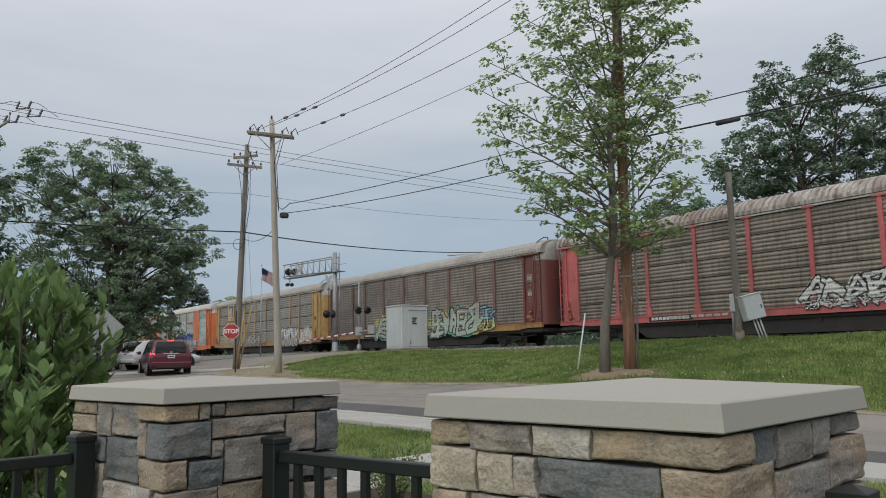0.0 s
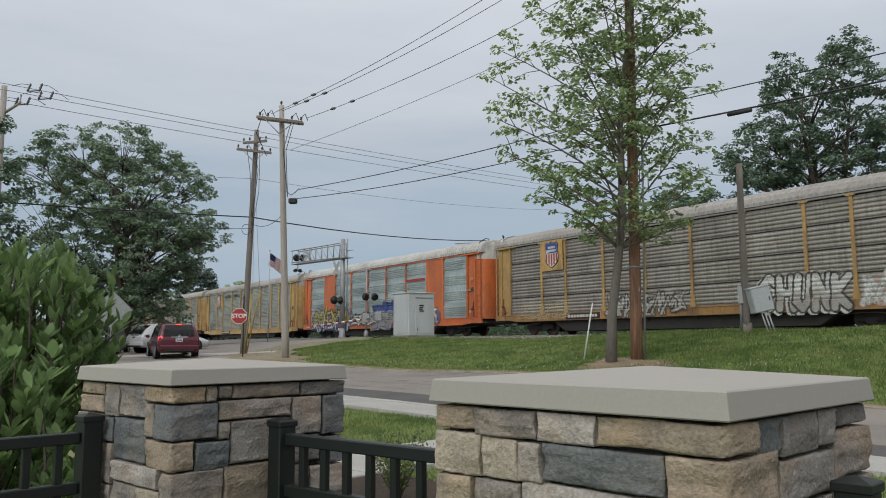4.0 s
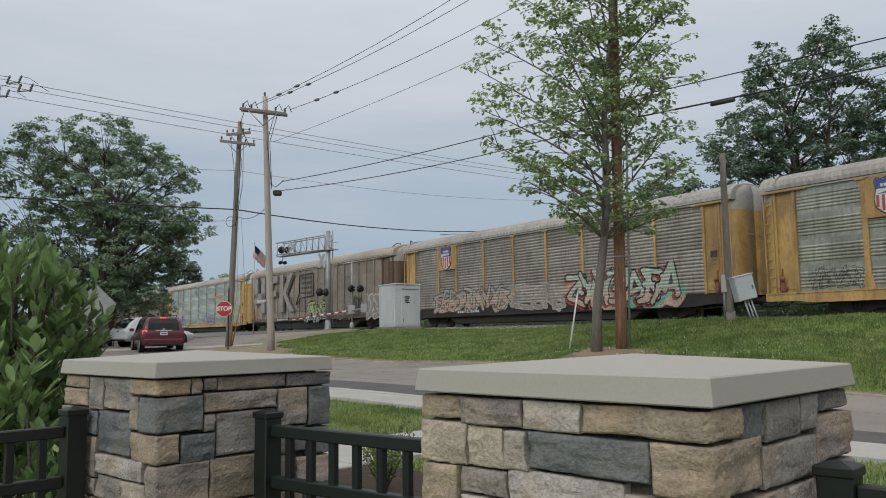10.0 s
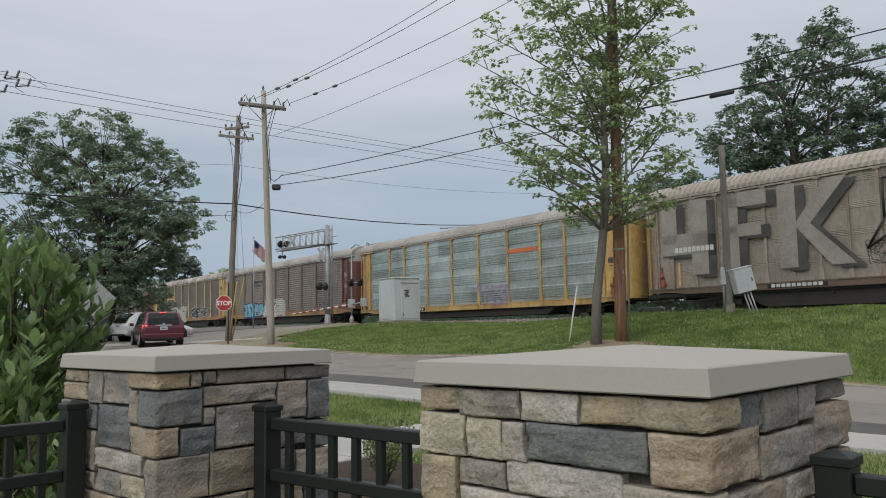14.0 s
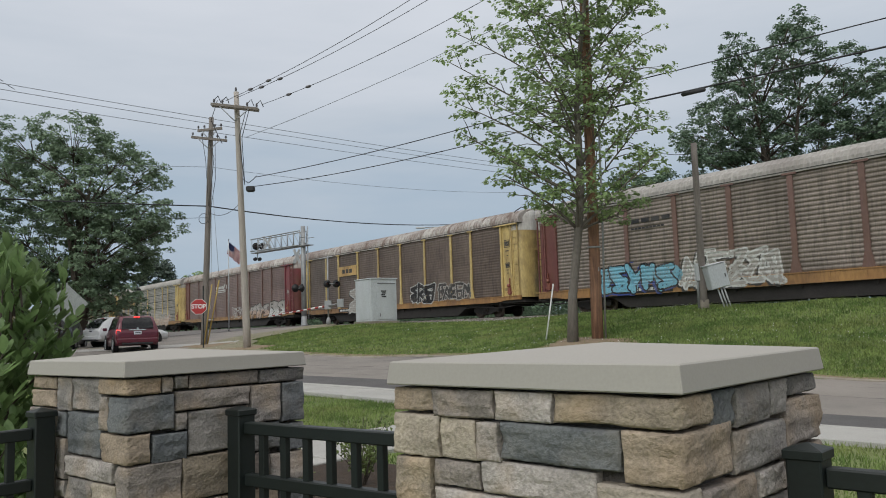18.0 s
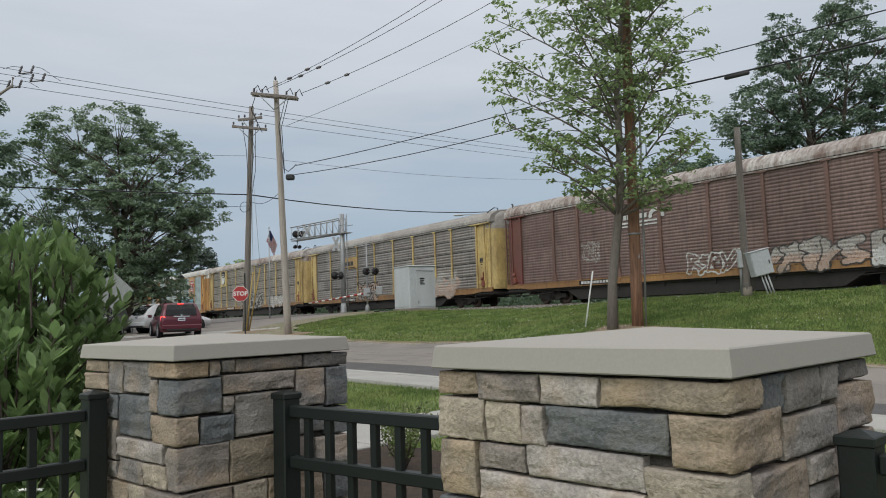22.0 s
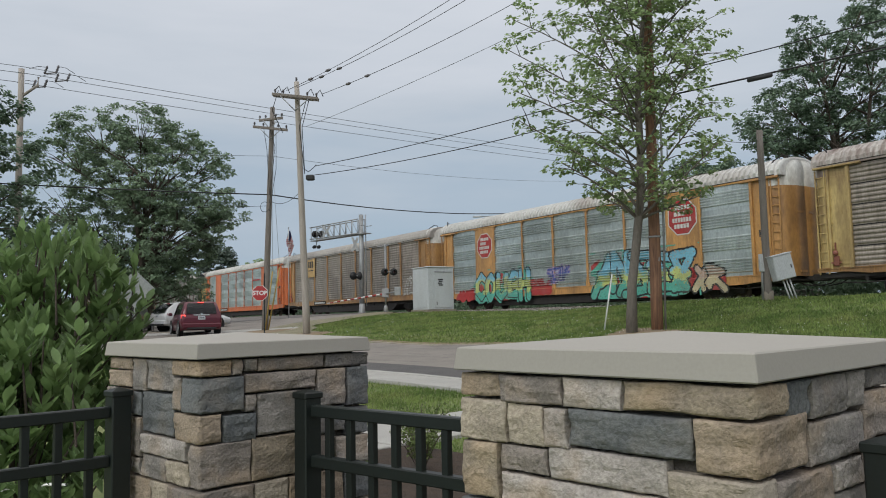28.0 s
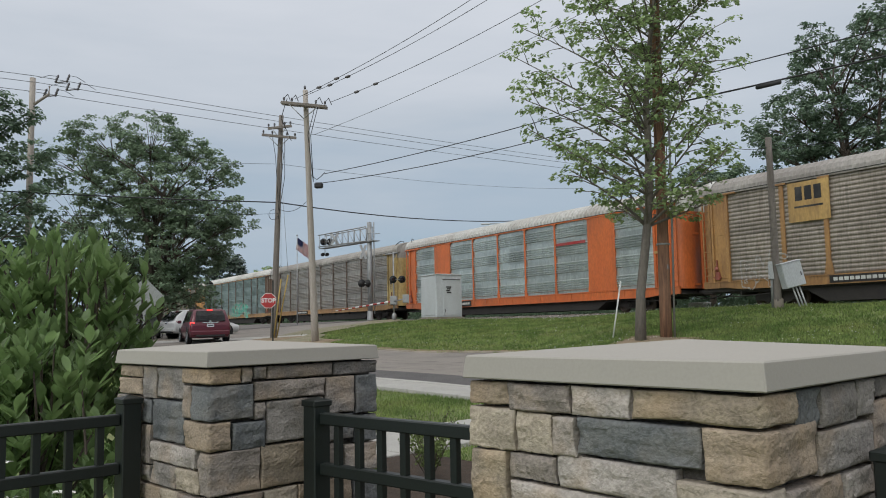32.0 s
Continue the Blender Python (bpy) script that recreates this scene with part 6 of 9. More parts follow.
c = rack_car(16, "teal", "brown", "tan", "ochre", "white", 0.12, "grey-green car carrier with teal sprayed lettering", left_end="tan", right_end="brown")
graffiti(c, -6.0, 0.0, 1.0, 2.2, 5, "teal", "dust", 43)
rack_car(17, "warm", "tan", "tan", "tan", "pale", 0.13, "tan-brown car carrier with tan end bays")
rack_car(18, "brown", "yellow", "yellow", "ochre", "rusty", 0.15, "brown car carrier with yellow posts")
rack_car(19, "greenish", "yellow", "yellow", "yellow", "pale", 0.15, "pale grey car carrier with yellow end bays")


# ---- utility poles and wires ----
def sag_line(name, a, b, sag, radius, material, parent=None, label="", n=14, group="overhead wires"):
    a, b = Vector(a), Vector(b)
    pts = []
    for i in range(n + 1):
        k = i / n
        p = a.lerp(b, k)
        p.z -= 4 * sag * k * (1 - k)
        pts.append(p)
    bm = tube(bmesh.new(), pts, radius, 6)
    if parent is not None:
        return part(name, bm, material, parent, label)
    return tagged(part(name, bm, material), label or "thin overhead wire between poles", "wire", group)


def insulator(parent, p, h=0.16, tilt=None):
    bm = lathe(bmesh.new(), [(0.018, 0), (0.018, h * 0.3), (0.055, h * 0.35), (0.03, h * 0.5), (0.06, h * 0.6), (0.03, h * 0.78), (0.045, h * 0.85), (0.02, h)], 10, Matrix.Translation(p) @ (tilt or Matrix()))
    return part("insulator", bm, M_INSUL, parent)


def pole_body(ob, height, r0, r1, material, lean=(0, 0), sides=14):
    n = 8
    pts = [(lean[0] * (k / n), lean[1] * (k / n), -0.3 + (height + 0.3) * k / n) for k in range(n + 1)]
    bm = tube(bmesh.new(), pts, [r0 + (r1 - r0) * k / n for k in range(n + 1)], sides)
    return part("shaft", bm, material, ob)


# tall pole at the street corner, with one crossarm
A = Vector((-7.15, 34.29, 0.95))
pa = thing("utility_pole", "tall weathered timber utility pole with one crossarm and a cable closure", "utility pole", Matrix.Translation(A), group="utility poles")
pole_body(pa, 10.95, 0.165, 0.105, M_POLE_GREY, (-0.22, -0.9))
d_arm = Vector((0.99, 0.02, -0.13)).normalized()
top_a = Vector((-0.21, -1.15, 10.2))
arm_m = Matrix.Translation(top_a) @ Matrix.Rotation(math.atan2(d_arm.z, d_arm.x) * -1, 4, "Y")
for y in (-0.13, 0.10):
    part("crossarm", boxed(-1.0, 1.0, y - 0.045, y + 0.045, -0.06, 0.06, 0.008, arm_m), M_POLE_DARK, pa)
for sx in (-1, 1):
    bm = bmesh.new()
    tube(bm, [arm_m @ Vector((sx * 0.62, -0.18, -0.06)), top_a + Vector((0, -0.12, -0.62))], 0.022, 6)
    part("brace", bm, M_STEEL, pa)
for x in (-0.9, -0.55, 0.5, 0.9):
    insulator(pa, arm_m @ Vector((x, 0, 0.06)), 0.22)
    bm = bmesh.new()
    tube(bm, [arm_m @ Vector((x, 0.0, 0.24)), arm_m @ Vector((x + 0.12, 0, 0.42)), arm_m @ Vector((x + 0.3, -0.1, 0.12))], 0.018, 5)
    part("jumper", bm, M_WIRE, pa)
insulator(pa, Vector((-0.22, -0.95, 10.92)), 0.22)
for x in (0.5, 0.62):
    bm = bmesh.new()
    tube(bm, [arm_m @ Vector((x, -0.1, -0.05)), arm_m @ Vector((x - 0.15, -0.1, -1.3)), Vector((0.12, -0.9, 6.9))], 0.016, 5)
    part("jumper", bm, M_WIRE, pa)
bm = bmesh.new()
tube(bm, [arm_m @ Vector((-0.75, -0.1, 0.2)), arm_m @ Vector((-1.02, 0.3, -0.6)), Vector((-1.5, 1.9, 9.4))], 0.016, 5)
part("jumper", bm, M_WIRE, pa)
bm = boxed(0.16, 0.52, -0.95, -0.70, 6.62, 6.86, 0.05)
part("closure", bm, M_WIRE, pa, "black cable closure box")
bm = bmesh.new()
tube(bm, [(0.0, -0.75, 7.2), (0.25, -0.8, 7.0), (0.45, -0.8, 7.15), (0.6, -0.82, 7.3)], 0.018, 6)
part("cable_loop", bm, M_WIRE, pa)

# older pole behind it, two crossarms
B = Vector((-10.17, 38.73, 1.08))
pb = thing("utility_pole", "grey timber utility pole with two crossarms beside a stop sign", "utility pole", Matrix.Translation(B), group="utility poles")
pole_body(pb, 10.9, 0.165, 0.11, M_POLE_DARK, (0.68, -1.1))
for z, x0, x1, tip in ((10.25, -0.55, 0.62, 0.12), (9.8, -0.85, 0.85, -0.18)):
    m = Matrix.Translation((0.62, -1.3, z)) @ Matrix.Rotation(-tip * 0.7, 4, "Y")
    part("crossarm", boxed(x0, x1, -0.05, 0.05, -0.06, 0.06, 0.008, m), M_POLE_DARK, pb)
    for sx in (x0 * 0.6, x1 * 0.6):
        bm = bmesh.new()
        tube(bm, [m @ Vector((sx, -0.07, -0.05)), Vector((0.6, -1.2, z - 0.5))], 0.02, 6)
        part("brace", bm, M_STEEL, pb)
    for x in (x0 * 0.92, x0 * 0.4, x1 * 0.45, x1 * 0.92):
        insulator(pb, m @ Vector((x, 0, 0.06)), 0.18)
for k, (x, y, z) in enumerate(((0.38, -1.0, 8.8), (0.82, -1.2, 8.9), (0.9, -1.3, 7.8))):
    bm = bmesh.new()
    tube(bm, [(0.6 + 0.3 * (k - 1), -1.3, 9.8), (x, y, z), (0.5, -1.0, 6.6 - k * 0.4)], 0.014, 5)
    part("jumper", bm, M_WIRE, pb)
bm = bmesh.new()
tube(bm, [(0.2 + 0.22 * math.cos(k * 0.5), -0.75, 6.05 + 0.25 * math.sin(k * 0.5)) for k in range(13)], 0.014, 5)
part("cable_coil", bm, M_WIRE, pb)
M_GUY = mat("yellow_guy_guard", (0.42, 0.30, 0.09), (0.32, 0.22, 0.07), 0.6, scale=3, fine=20, bump=0.02)
for dx, dy, top in ((0.62, -0.3, 2.9), (0.95, -0.1, 3.1)):
    bm = tube(bmesh.new(), [(dx * 0.25, dy - 0.2, 0), (dx * 0.9, dy - 0.35, top)], 0.035, 8)
    part("guy_guard", bm, M_GUY, pb, "yellow plastic guy wire guard")
    bm = tube(bmesh.new(), [(dx * 0.9, dy - 0.35, top), (0.62, -1.0, 8.6)], 0.009, 5)
    part("guy_wire", bm, M_STEEL, pb)

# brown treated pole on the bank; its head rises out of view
# foot, height and lean scaled out from the camera's eye to fit its view
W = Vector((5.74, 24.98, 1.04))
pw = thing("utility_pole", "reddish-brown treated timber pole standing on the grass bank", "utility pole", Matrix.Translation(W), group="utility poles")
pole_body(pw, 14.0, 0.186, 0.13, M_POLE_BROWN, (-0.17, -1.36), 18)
part("crossarm", boxed(-1.25, 1.25, -1.52, -1.41, 12.55, 12.68, 0.01, Matrix.Rotation(radians(45), 4, "Z") @ Matrix.Translation((-0.96, 0.40, 0))), M_POLE_DARK, pw)
part("conduit", tube(bmesh.new(), [(0.237, -0.09, 0), (0.226, -0.45, 3.4), (0.192, -0.85, 7.2)], 0.034, 8), M_STEEL, pw, "grey conduit up the pole")
part("pole_tag", boxed(-0.07, 0.07, -0.40, -0.385, 2.15, 2.28), M_STEEL, pw)
part("strap", lathe(bmesh.new(), [(0.205, 2.88), (0.205, 2.94)], 16, Matrix.Translation((-0.035, -0.28, 0))), M_STEEL, pw)
part("strap", lathe(bmesh.new(), [(0.20, 4.0), (0.20, 4.06)], 16, Matrix.Translation((-0.045, -0.385, 0))), M_STEEL, pw)
# short grey pole by the tracks with a tilted meter cabinet
Rp = Vector((10.42, 28.3, 1.97))
pr = thing("utility_pole", "short weathered grey pole beside the tracks", "utility pole", Matrix.Translation(Rp), group="utility poles")
pole_body(pr, 5.95, 0.14, 0.105, M_POLE_DARK, (-0.2, -0.55))
part("base_collar", lathe(bmesh.new(), [(0.19, -0.2), (0.19, 0.30), (0.15, 0.34)], 12), M_KERB, pr, "pale collar at the foot")
part("conduit", tube(bmesh.new(), [(-0.2, -0.05, 0), (-0.2, -0.1, 1.5)], 0.045, 8), M_STEEL, pr)
part("meter_box", boxed(-0.30, -0.13, -0.2, -0.06, 1.0, 1.62, 0.015), M_DULL_WHITE, pr, "small pale meter box")
cab = thing("equipment_cabinet", "tilted grey metal cabinet on three pipe legs", "cabinet", Matrix.Translation((10.95, 27.95, 1.95)) @ pose(0, 0, 0, 0, 0, 10))
cm = Matrix.Translation((-0.12, 0, 1.15)) @ Matrix.Rotation(radians(-13), 4, "Y")
part("body", boxed(-0.40, 0.34, -0.14, 0.2, -0.42, 0.44, 0.015, cm), M_CABINET, cab)
part("door", boxed(-0.38, 0.32, -0.165, -0.142, -0.40, 0.42, 0.008, cm), M_CABINET, cab)
part("handle", boxed(0.2, 0.24, -0.19, -0.166, -0.08, 0.06, 0.005, cm), M_INSUL, cab, "dark door handle")
part("rain_hood", boxed(-0.43, 0.37, -0.18, 0.22, 0.44, 0.47, 0.005, cm), M_CABINET, cab)
for k in range(3):
    part("leg", tube(bmesh.new(), [(-0.15 + k * 0.13, 0.0, 0.75), (0.12 + k * 0.13, 0.0, -0.05)], 0.028, 8), M_DULL_WHITE, cab, "white pipe leg")
# pole beyond the trees with the long line
Lp = Vector((-21.2, 36.2, 0.9))
pl = thing("utility_pole", "tall grey pole rising behind leafy trees", "utility pole", Matrix.Translation(Lp), group="utility poles")
pole_body(pl, 12.9, 0.17, 0.13, M_POLE_GREY)
part("bracket", tube(bmesh.new(), [(0.1, 0, 11.6), (0.75, 0.1, 12.1), (0.78, 0.1, 12.5)], [0.07, 0.07, 0.05], 8), M_POLE_GREY, pl, "upswept bracket arm")
# assumed end of the long line, placed where the young tree hides it
FAR = Vector((14.3, 66.7, 0))
for k, (zl, zr, off) in enumerate(((13.92, 14.4, 0.0), (13.55, 14.03, 0.35), (13.19, 13.7, -0.3))):
    start = Vector((-21.2 + off, 36.2, zl))
    sag_line("wire", start, (FAR.x + off, FAR.y, zr), 0.25, 0.014, M_WIRE_PALE, label="bare overhead conductor of a long line")
    sag_line("wire", start, (-60 + off, 6.0, zl + 0.8), 0.5, 0.014, M_WIRE_PALE, label="bare overhead conductor of a long line")
    p = start.lerp(Vector((FAR.x + off, FAR.y, zr)), (0.028, 0.032, 0.023)[k])
    sw = thing("line_switch", "small dark in-line switch hanging in an overhead conductor", "line switch", Matrix.Translation(p), group="line switches")
    for dx in (-0.28, 0.28):
        bm = lathe(bmesh.new(), [(0.03, -0.2), (0.07, -0.14), (0.04, -0.07), (0.07, 0.0), (0.04, 0.07), (0.07, 0.14), (0.02, 0.24)], 8, Matrix.Translation((dx, 0, 0.05)) @ Matrix.Rotation(0.35, 4, "Y"))
        part("insulator", bm, M_INSUL, sw)
    part("bar", tube(bmesh.new(), [(-0.32, 0, -0.12), (0.3, 0, -0.08)], 0.03, 6), M_INSUL, sw)
    part("jumper", tube(bmesh.new(), [(-0.9, -0.4, 0.02), (-0.6, -0.1, 0.22), (-0.3, 0, 0.2)], 0.014, 5), M_WIRE, sw)
    part("jumper", tube(bmesh.new(), [(0.9, 0.5, 0.0), (0.6, 0.2, 0.2), (0.3, 0, 0.22)], 0.014, 5), M_WIRE, sw)
fp = thing("utility_pole", "assumed grey pole beyond the tracks, set out of the camera's sight", "utility pole", Matrix.Translation((FAR.x, FAR.y + 0.3, 1.9)), group="utility poles")
pole_body(fp, 12.4, 0.16, 0.12, M_POLE_GREY)

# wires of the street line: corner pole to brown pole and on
# wire ends at this pole and beyond share that scaling from the camera
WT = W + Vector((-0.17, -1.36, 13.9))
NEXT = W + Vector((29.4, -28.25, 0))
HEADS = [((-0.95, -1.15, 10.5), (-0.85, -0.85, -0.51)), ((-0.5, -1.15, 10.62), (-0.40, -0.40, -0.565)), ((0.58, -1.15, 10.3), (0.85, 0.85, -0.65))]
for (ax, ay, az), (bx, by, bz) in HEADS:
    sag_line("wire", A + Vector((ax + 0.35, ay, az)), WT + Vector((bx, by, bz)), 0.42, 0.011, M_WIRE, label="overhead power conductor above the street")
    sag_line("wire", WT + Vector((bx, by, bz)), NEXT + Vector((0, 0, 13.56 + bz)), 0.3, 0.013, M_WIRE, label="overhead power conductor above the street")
    for kk in (0.10, 0.17):
        a, b = A + Vector((ax + 0.35, ay, az)), WT + Vector((bx, by, bz))
        p = a.lerp(b, kk)
        p.z -= 4 * 0.42 * kk * (1 - kk)
        cl = tagged(part("line_clamp", lathe(bmesh.new(), [(0.02, -0.12), (0.06, -0.06), (0.06, 0.06), (0.02, 0.12)], 8, Matrix.Translation(p) @ Matrix.Rotation(1.3, 4, "Y")), M_INSUL), "small dark clamp on an overhead conductor", "line clamp", "line clamps")
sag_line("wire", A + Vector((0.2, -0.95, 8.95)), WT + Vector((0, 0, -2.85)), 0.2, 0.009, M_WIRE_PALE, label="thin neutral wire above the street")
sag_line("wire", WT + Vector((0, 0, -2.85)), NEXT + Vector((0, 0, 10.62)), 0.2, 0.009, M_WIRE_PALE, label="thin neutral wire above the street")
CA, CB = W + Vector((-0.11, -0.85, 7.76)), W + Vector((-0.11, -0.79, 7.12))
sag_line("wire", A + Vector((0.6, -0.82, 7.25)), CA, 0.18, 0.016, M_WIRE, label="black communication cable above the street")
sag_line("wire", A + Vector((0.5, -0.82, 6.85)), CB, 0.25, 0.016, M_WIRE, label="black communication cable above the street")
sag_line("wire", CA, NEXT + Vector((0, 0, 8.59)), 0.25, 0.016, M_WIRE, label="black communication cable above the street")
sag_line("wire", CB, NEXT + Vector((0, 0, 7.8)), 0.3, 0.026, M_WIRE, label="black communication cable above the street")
sp = CB.lerp(NEXT + Vector((0, 0, 7.8)), 0.085)
closure = tagged(part("splice_closure", lathe(bmesh.new(), [(0.03, -0.36), (0.06, -0.33), (0.06, 0.33), (0.03, 0.36)], 12, Matrix.Translation(sp + Vector((0, 0, -0.16))) @ Vector((0, 0, 1)).rotation_difference(NEXT - W).to_matrix().to_4x4()), M_WIRE), "black splice closure lashed under a cable", "splice closure")
sag_line("wire", W + Vector((-0.11, -0.68, 7.12)), Rp + Vector((-0.2, -0.5, 5.6)), 0.5, 0.010, M_WIRE, label="slack service wire to a short pole")
sag_line("wire", Rp + Vector((-0.2, -0.5, 5.5)), (34.0, 12.0, 8.6), 0.4, 0.010, M_WIRE, label="thin wire along the tracks")
# heavy cable across the junction and tracks, and a thin one above it
TB = B + Vector((0.45, -0.72, 6.65))
sag_line("wire", TB, (-40.0, 27.5, 9.0), 0.3, 0.03, M_WIRE, label="heavy black cable across the junction")
sag_line("wire", TB, (10.4, 66.0, 10.7), 0.85, 0.03, M_WIRE, label="heavy black cable across the junction")
sag_line("wire", B + Vector((0.6, -1.0, 8.5)), (8.0, 61.0, 11.9), 0.35, 0.009, M_WIRE_PALE, label="thin wire across the tracks")
sag_line("wire", B + Vector((0.6, -1.0, 8.5)), (-45.0, 30.0, 11.0), 0.4, 0.009, M_WIRE_PALE, label="thin wire across the junction")
sag_line("wire", A + Vector((-0.05, -0.6, 6.3)), TB + Vector((0, 0, -0.3)), 0.35, 0.012, M_WIRE, label="slack wire between two poles")
sag_line("wire", B + Vector((0.45, -0.72, 6.1)), (-30.0, 31.0, 7.2), 0.3, 0.010, M_WIRE, label="thin wire across the junction")

# ---- level crossing signals ----
M_DISC = mat("signal_black", (0.012, 0.012, 0.014), (0.008, 0.008, 0.009), 0.6, scale=3, fine=20, bump=0)
M_LENS = mat("signal_lens", (0.20, 0.11, 0.11), (0.15, 0.08, 0.08), 0.12, scale=3, fine=20, bump=0)


def flashers(parent, p, face, gap=0.72, rad=0.3):
    """A pair of signal lights with round backgrounds; face: the way they look."""
    face = Vector(face).normalized()
    side = face.cross(Vector((0, 0, 1))).normalized()
    m = Vector((0, 0, 1)).rotation_difference(face).to_matrix().to_4x4()
    part("crossarm", tube(bmesh.new(), [p - side * gap * 0.55, p + side * gap * 0.55], 0.035, 8), M_STEEL, parent)
    for s in (-0.5, 0.5):
        q = p + side * gap * s
        hd = part("signal_light", lathe(bmesh.new(), [(0.09, -0.16), (0.15, -0.05), (rad, 0.0), (rad, 0.02), (0.12, 0.03)], 20, Matrix.Translation(q) @ m), M_DISC, parent, "black round signal background")
        part("lens", lathe(bmesh.new(), [(0.105, 0.03), (0.10, 0.05), (0.05, 0.065)], 14, Matrix.Translation(q) @ m), M_LENS, hd)
        part("visor", tube(bmesh.new(), [q + face * 0.03 + Vector((0, 0, 0.02)), q + face * 0.3 + Vector((0, 0, 0.0))], 0.125, 12, caps=False), M_DISC, hd)


def crossbuck(parent, p, face, size=1.15, ang=35, material=None):
    face = Vector(face).normalized()
    m = Matrix.Translation(p) @ Vector((0, -1, 0)).rotation_difference(face).to_matrix().to_4x4()
    for k, a in enumerate((ang, -ang)):
        part("crossbuck_blade", boxed(-0.1, 0.1, -0.012 - k * 0.03, 0.012 - k * 0.03, -size / 2, size / 2, 0, m @ Matrix.Rotation(radians(a), 4, "Y")), material or M_DULL_WHITE, parent)


GM = Vector((-8.3, 60.0, land(-8.3, 60.0)))
gan = thing("cantilever_signal", "steel cantilever truss signal over the street at the crossing", "crossing signal", Matrix.Translation(GM))
part("mast", tube(bmesh.new(), [(0, 0, -0.1), (0, 0, 7.6)], [0.2, 0.17], 14), M_STEEL, gan)
part("base", lathe(bmesh.new(), [(0.30, -0.1), (0.30, 0.10), (0.24, 0.26), (0.2, 0.8)], 14), M_STEEL, gan)
AD = Vector((-0.70, 0.71, 0)).normalized()
AS = AD.cross(Vector((0, 0, 1)))
for s in (-0.32, 0.32):
    for z, z2 in ((7.25, 7.2), (6.15, 6.25)):
        part("chord", tube(bmesh.new(), [AS * s + Vector((0, 0, z)), AD * 6.6 + AS * s + Vector((0, 0, z2))], 0.045, 8), M_STEEL, gan)
    for k in range(9):
        part("strut", tube(bmesh.new(), [AD * (k * 0.8) + AS * s + Vector((0, 0, 6.15)), AD * (k * 0.8) + AS * s + Vector((0, 0, 7.22))], 0.026, 6), M_STEEL, gan)
    for k in range(0, 8, 2):
        part("diagonal", tube(bmesh.new(), [AD * (k * 0.8) + AS * s + Vector((0, 0, 6.15)), AD * ((k + 1) * 0.8) + AS * s + Vector((0, 0, 7.22))], 0.022, 6), M_STEEL, gan)
    part("rail", tube(bmesh.new(), [AD * -0.9 + AS * s + Vector((0, 0, 6.7)), AS * s + Vector((0, 0, 6.7))], 0.026, 6), M_STEEL, gan)
part("walkway", boxed(-0.9, 6.6, -0.3, 0.3, 6.08, 6.13, 0, Matrix.Rotation(math.atan2(AD.y, AD.x), 4, "Z")), M_STEEL, gan)
for z in np.arange(0.8, 7.2, 0.32):
    part("rung", tube(bmesh.new(), [(0.34, -0.18, float(z)), (0.34, 0.18, float(z))], 0.014, 5), M_STEEL, gan)
for y in (-0.18, 0.18):
    part("ladder_rail", tube(bmesh.new(), [(0.34, y, 0.6), (0.34, y, 7.6)], 0.022, 6), M_STEEL, gan)
flashers(gan, AD * 6.5 + Vector((0, 0, 6.7)) + AS * 0.45, (0.25, -1, 0), 0.52, 0.30)
crossbuck(gan, AD * 5.3 + Vector((0, 0, 6.85)) + AS * 0.42, (0.25, -1, 0), 1.25, 32)
flashers(gan, AD * 6.1 + Vector((0, 0, 5.6)), (-0.4, 0.9, 0), 0.36, 0.14)
part("hanger", tube(bmesh.new(), [AD * 6.1 + Vector((0, 0, 6.1)), AD * 6.1 + Vector((0, 0, 5.6))], 0.035, 6), M_STEEL, gan)
crossbuck(gan, Vector((-0.45, -0.3, 5.3)), (0.5, -0.8, 0), 1.15, 24)
flashers(gan, Vector((-0.32, -0.35, 2.9)), (-0.5, 0.85, 0), 0.55, 0.30)
m2 = thing("crossing_signal", "crossing signal mast with round lights beside the tracks", "crossing signal", Matrix.Translation((-5.95, 55.0, land(-5.95, 55.0))))
part("mast", tube(bmesh.new(), [(0, 0, 0), (0, 0, 4.75)], 0.055, 12), M_STEEL, m2)
part("base", lathe(bmesh.new(), [(0.16, -0.1), (0.16, 0.3), (0.08, 0.5)], 12), M_STEEL, m2)
flashers(m2, Vector((0.28, -0.12, 2.8)), (0.25, -1, 0), 0.62, 0.26)
part("top_arm", tube(bmesh.new(), [(-0.55, -0.1, 4.55), (0.3, 0.1, 4.7)], 0.05, 8), M_STEEL, m2)
part("gate_machine", boxed(-0.24, 0.24, -0.28, 0.22, 1.05, 1.65, 0.03), M_STEEL, m2, "grey gate mechanism box")
M_GATE_RED = mat("gate_red", (0.40, 0.04, 0.035), (0.33, 0.035, 0.03), 0.6, scale=3, fine=20, bump=0)
gate_a, gate_b = Vector((0, -0.2, 1.28)) + AD * 0.15, Vector((0, -0.2, 0.80)) + AD * 7.1
for k in range(16):
    p, q = gate_a.lerp(gate_b, k / 16), gate_a.lerp(gate_b, (k + 1) / 16)
    part("gate_arm", tube(bmesh.new(), [p, q], [0.075 - 0.0025 * k, 0.0725 - 0.0025 * k], 4), M_WHITE if k % 2 else M_GATE_RED, m2, "" if k else "red and white striped gate arm, lowered")
part("counterweight_arm", tube(bmesh.new(), [Vector((0, -0.2, 1.28)), Vector((0, -0.2, 1.42)) - AD * 1.3], 0.05, 6), M_STEEL, m2)
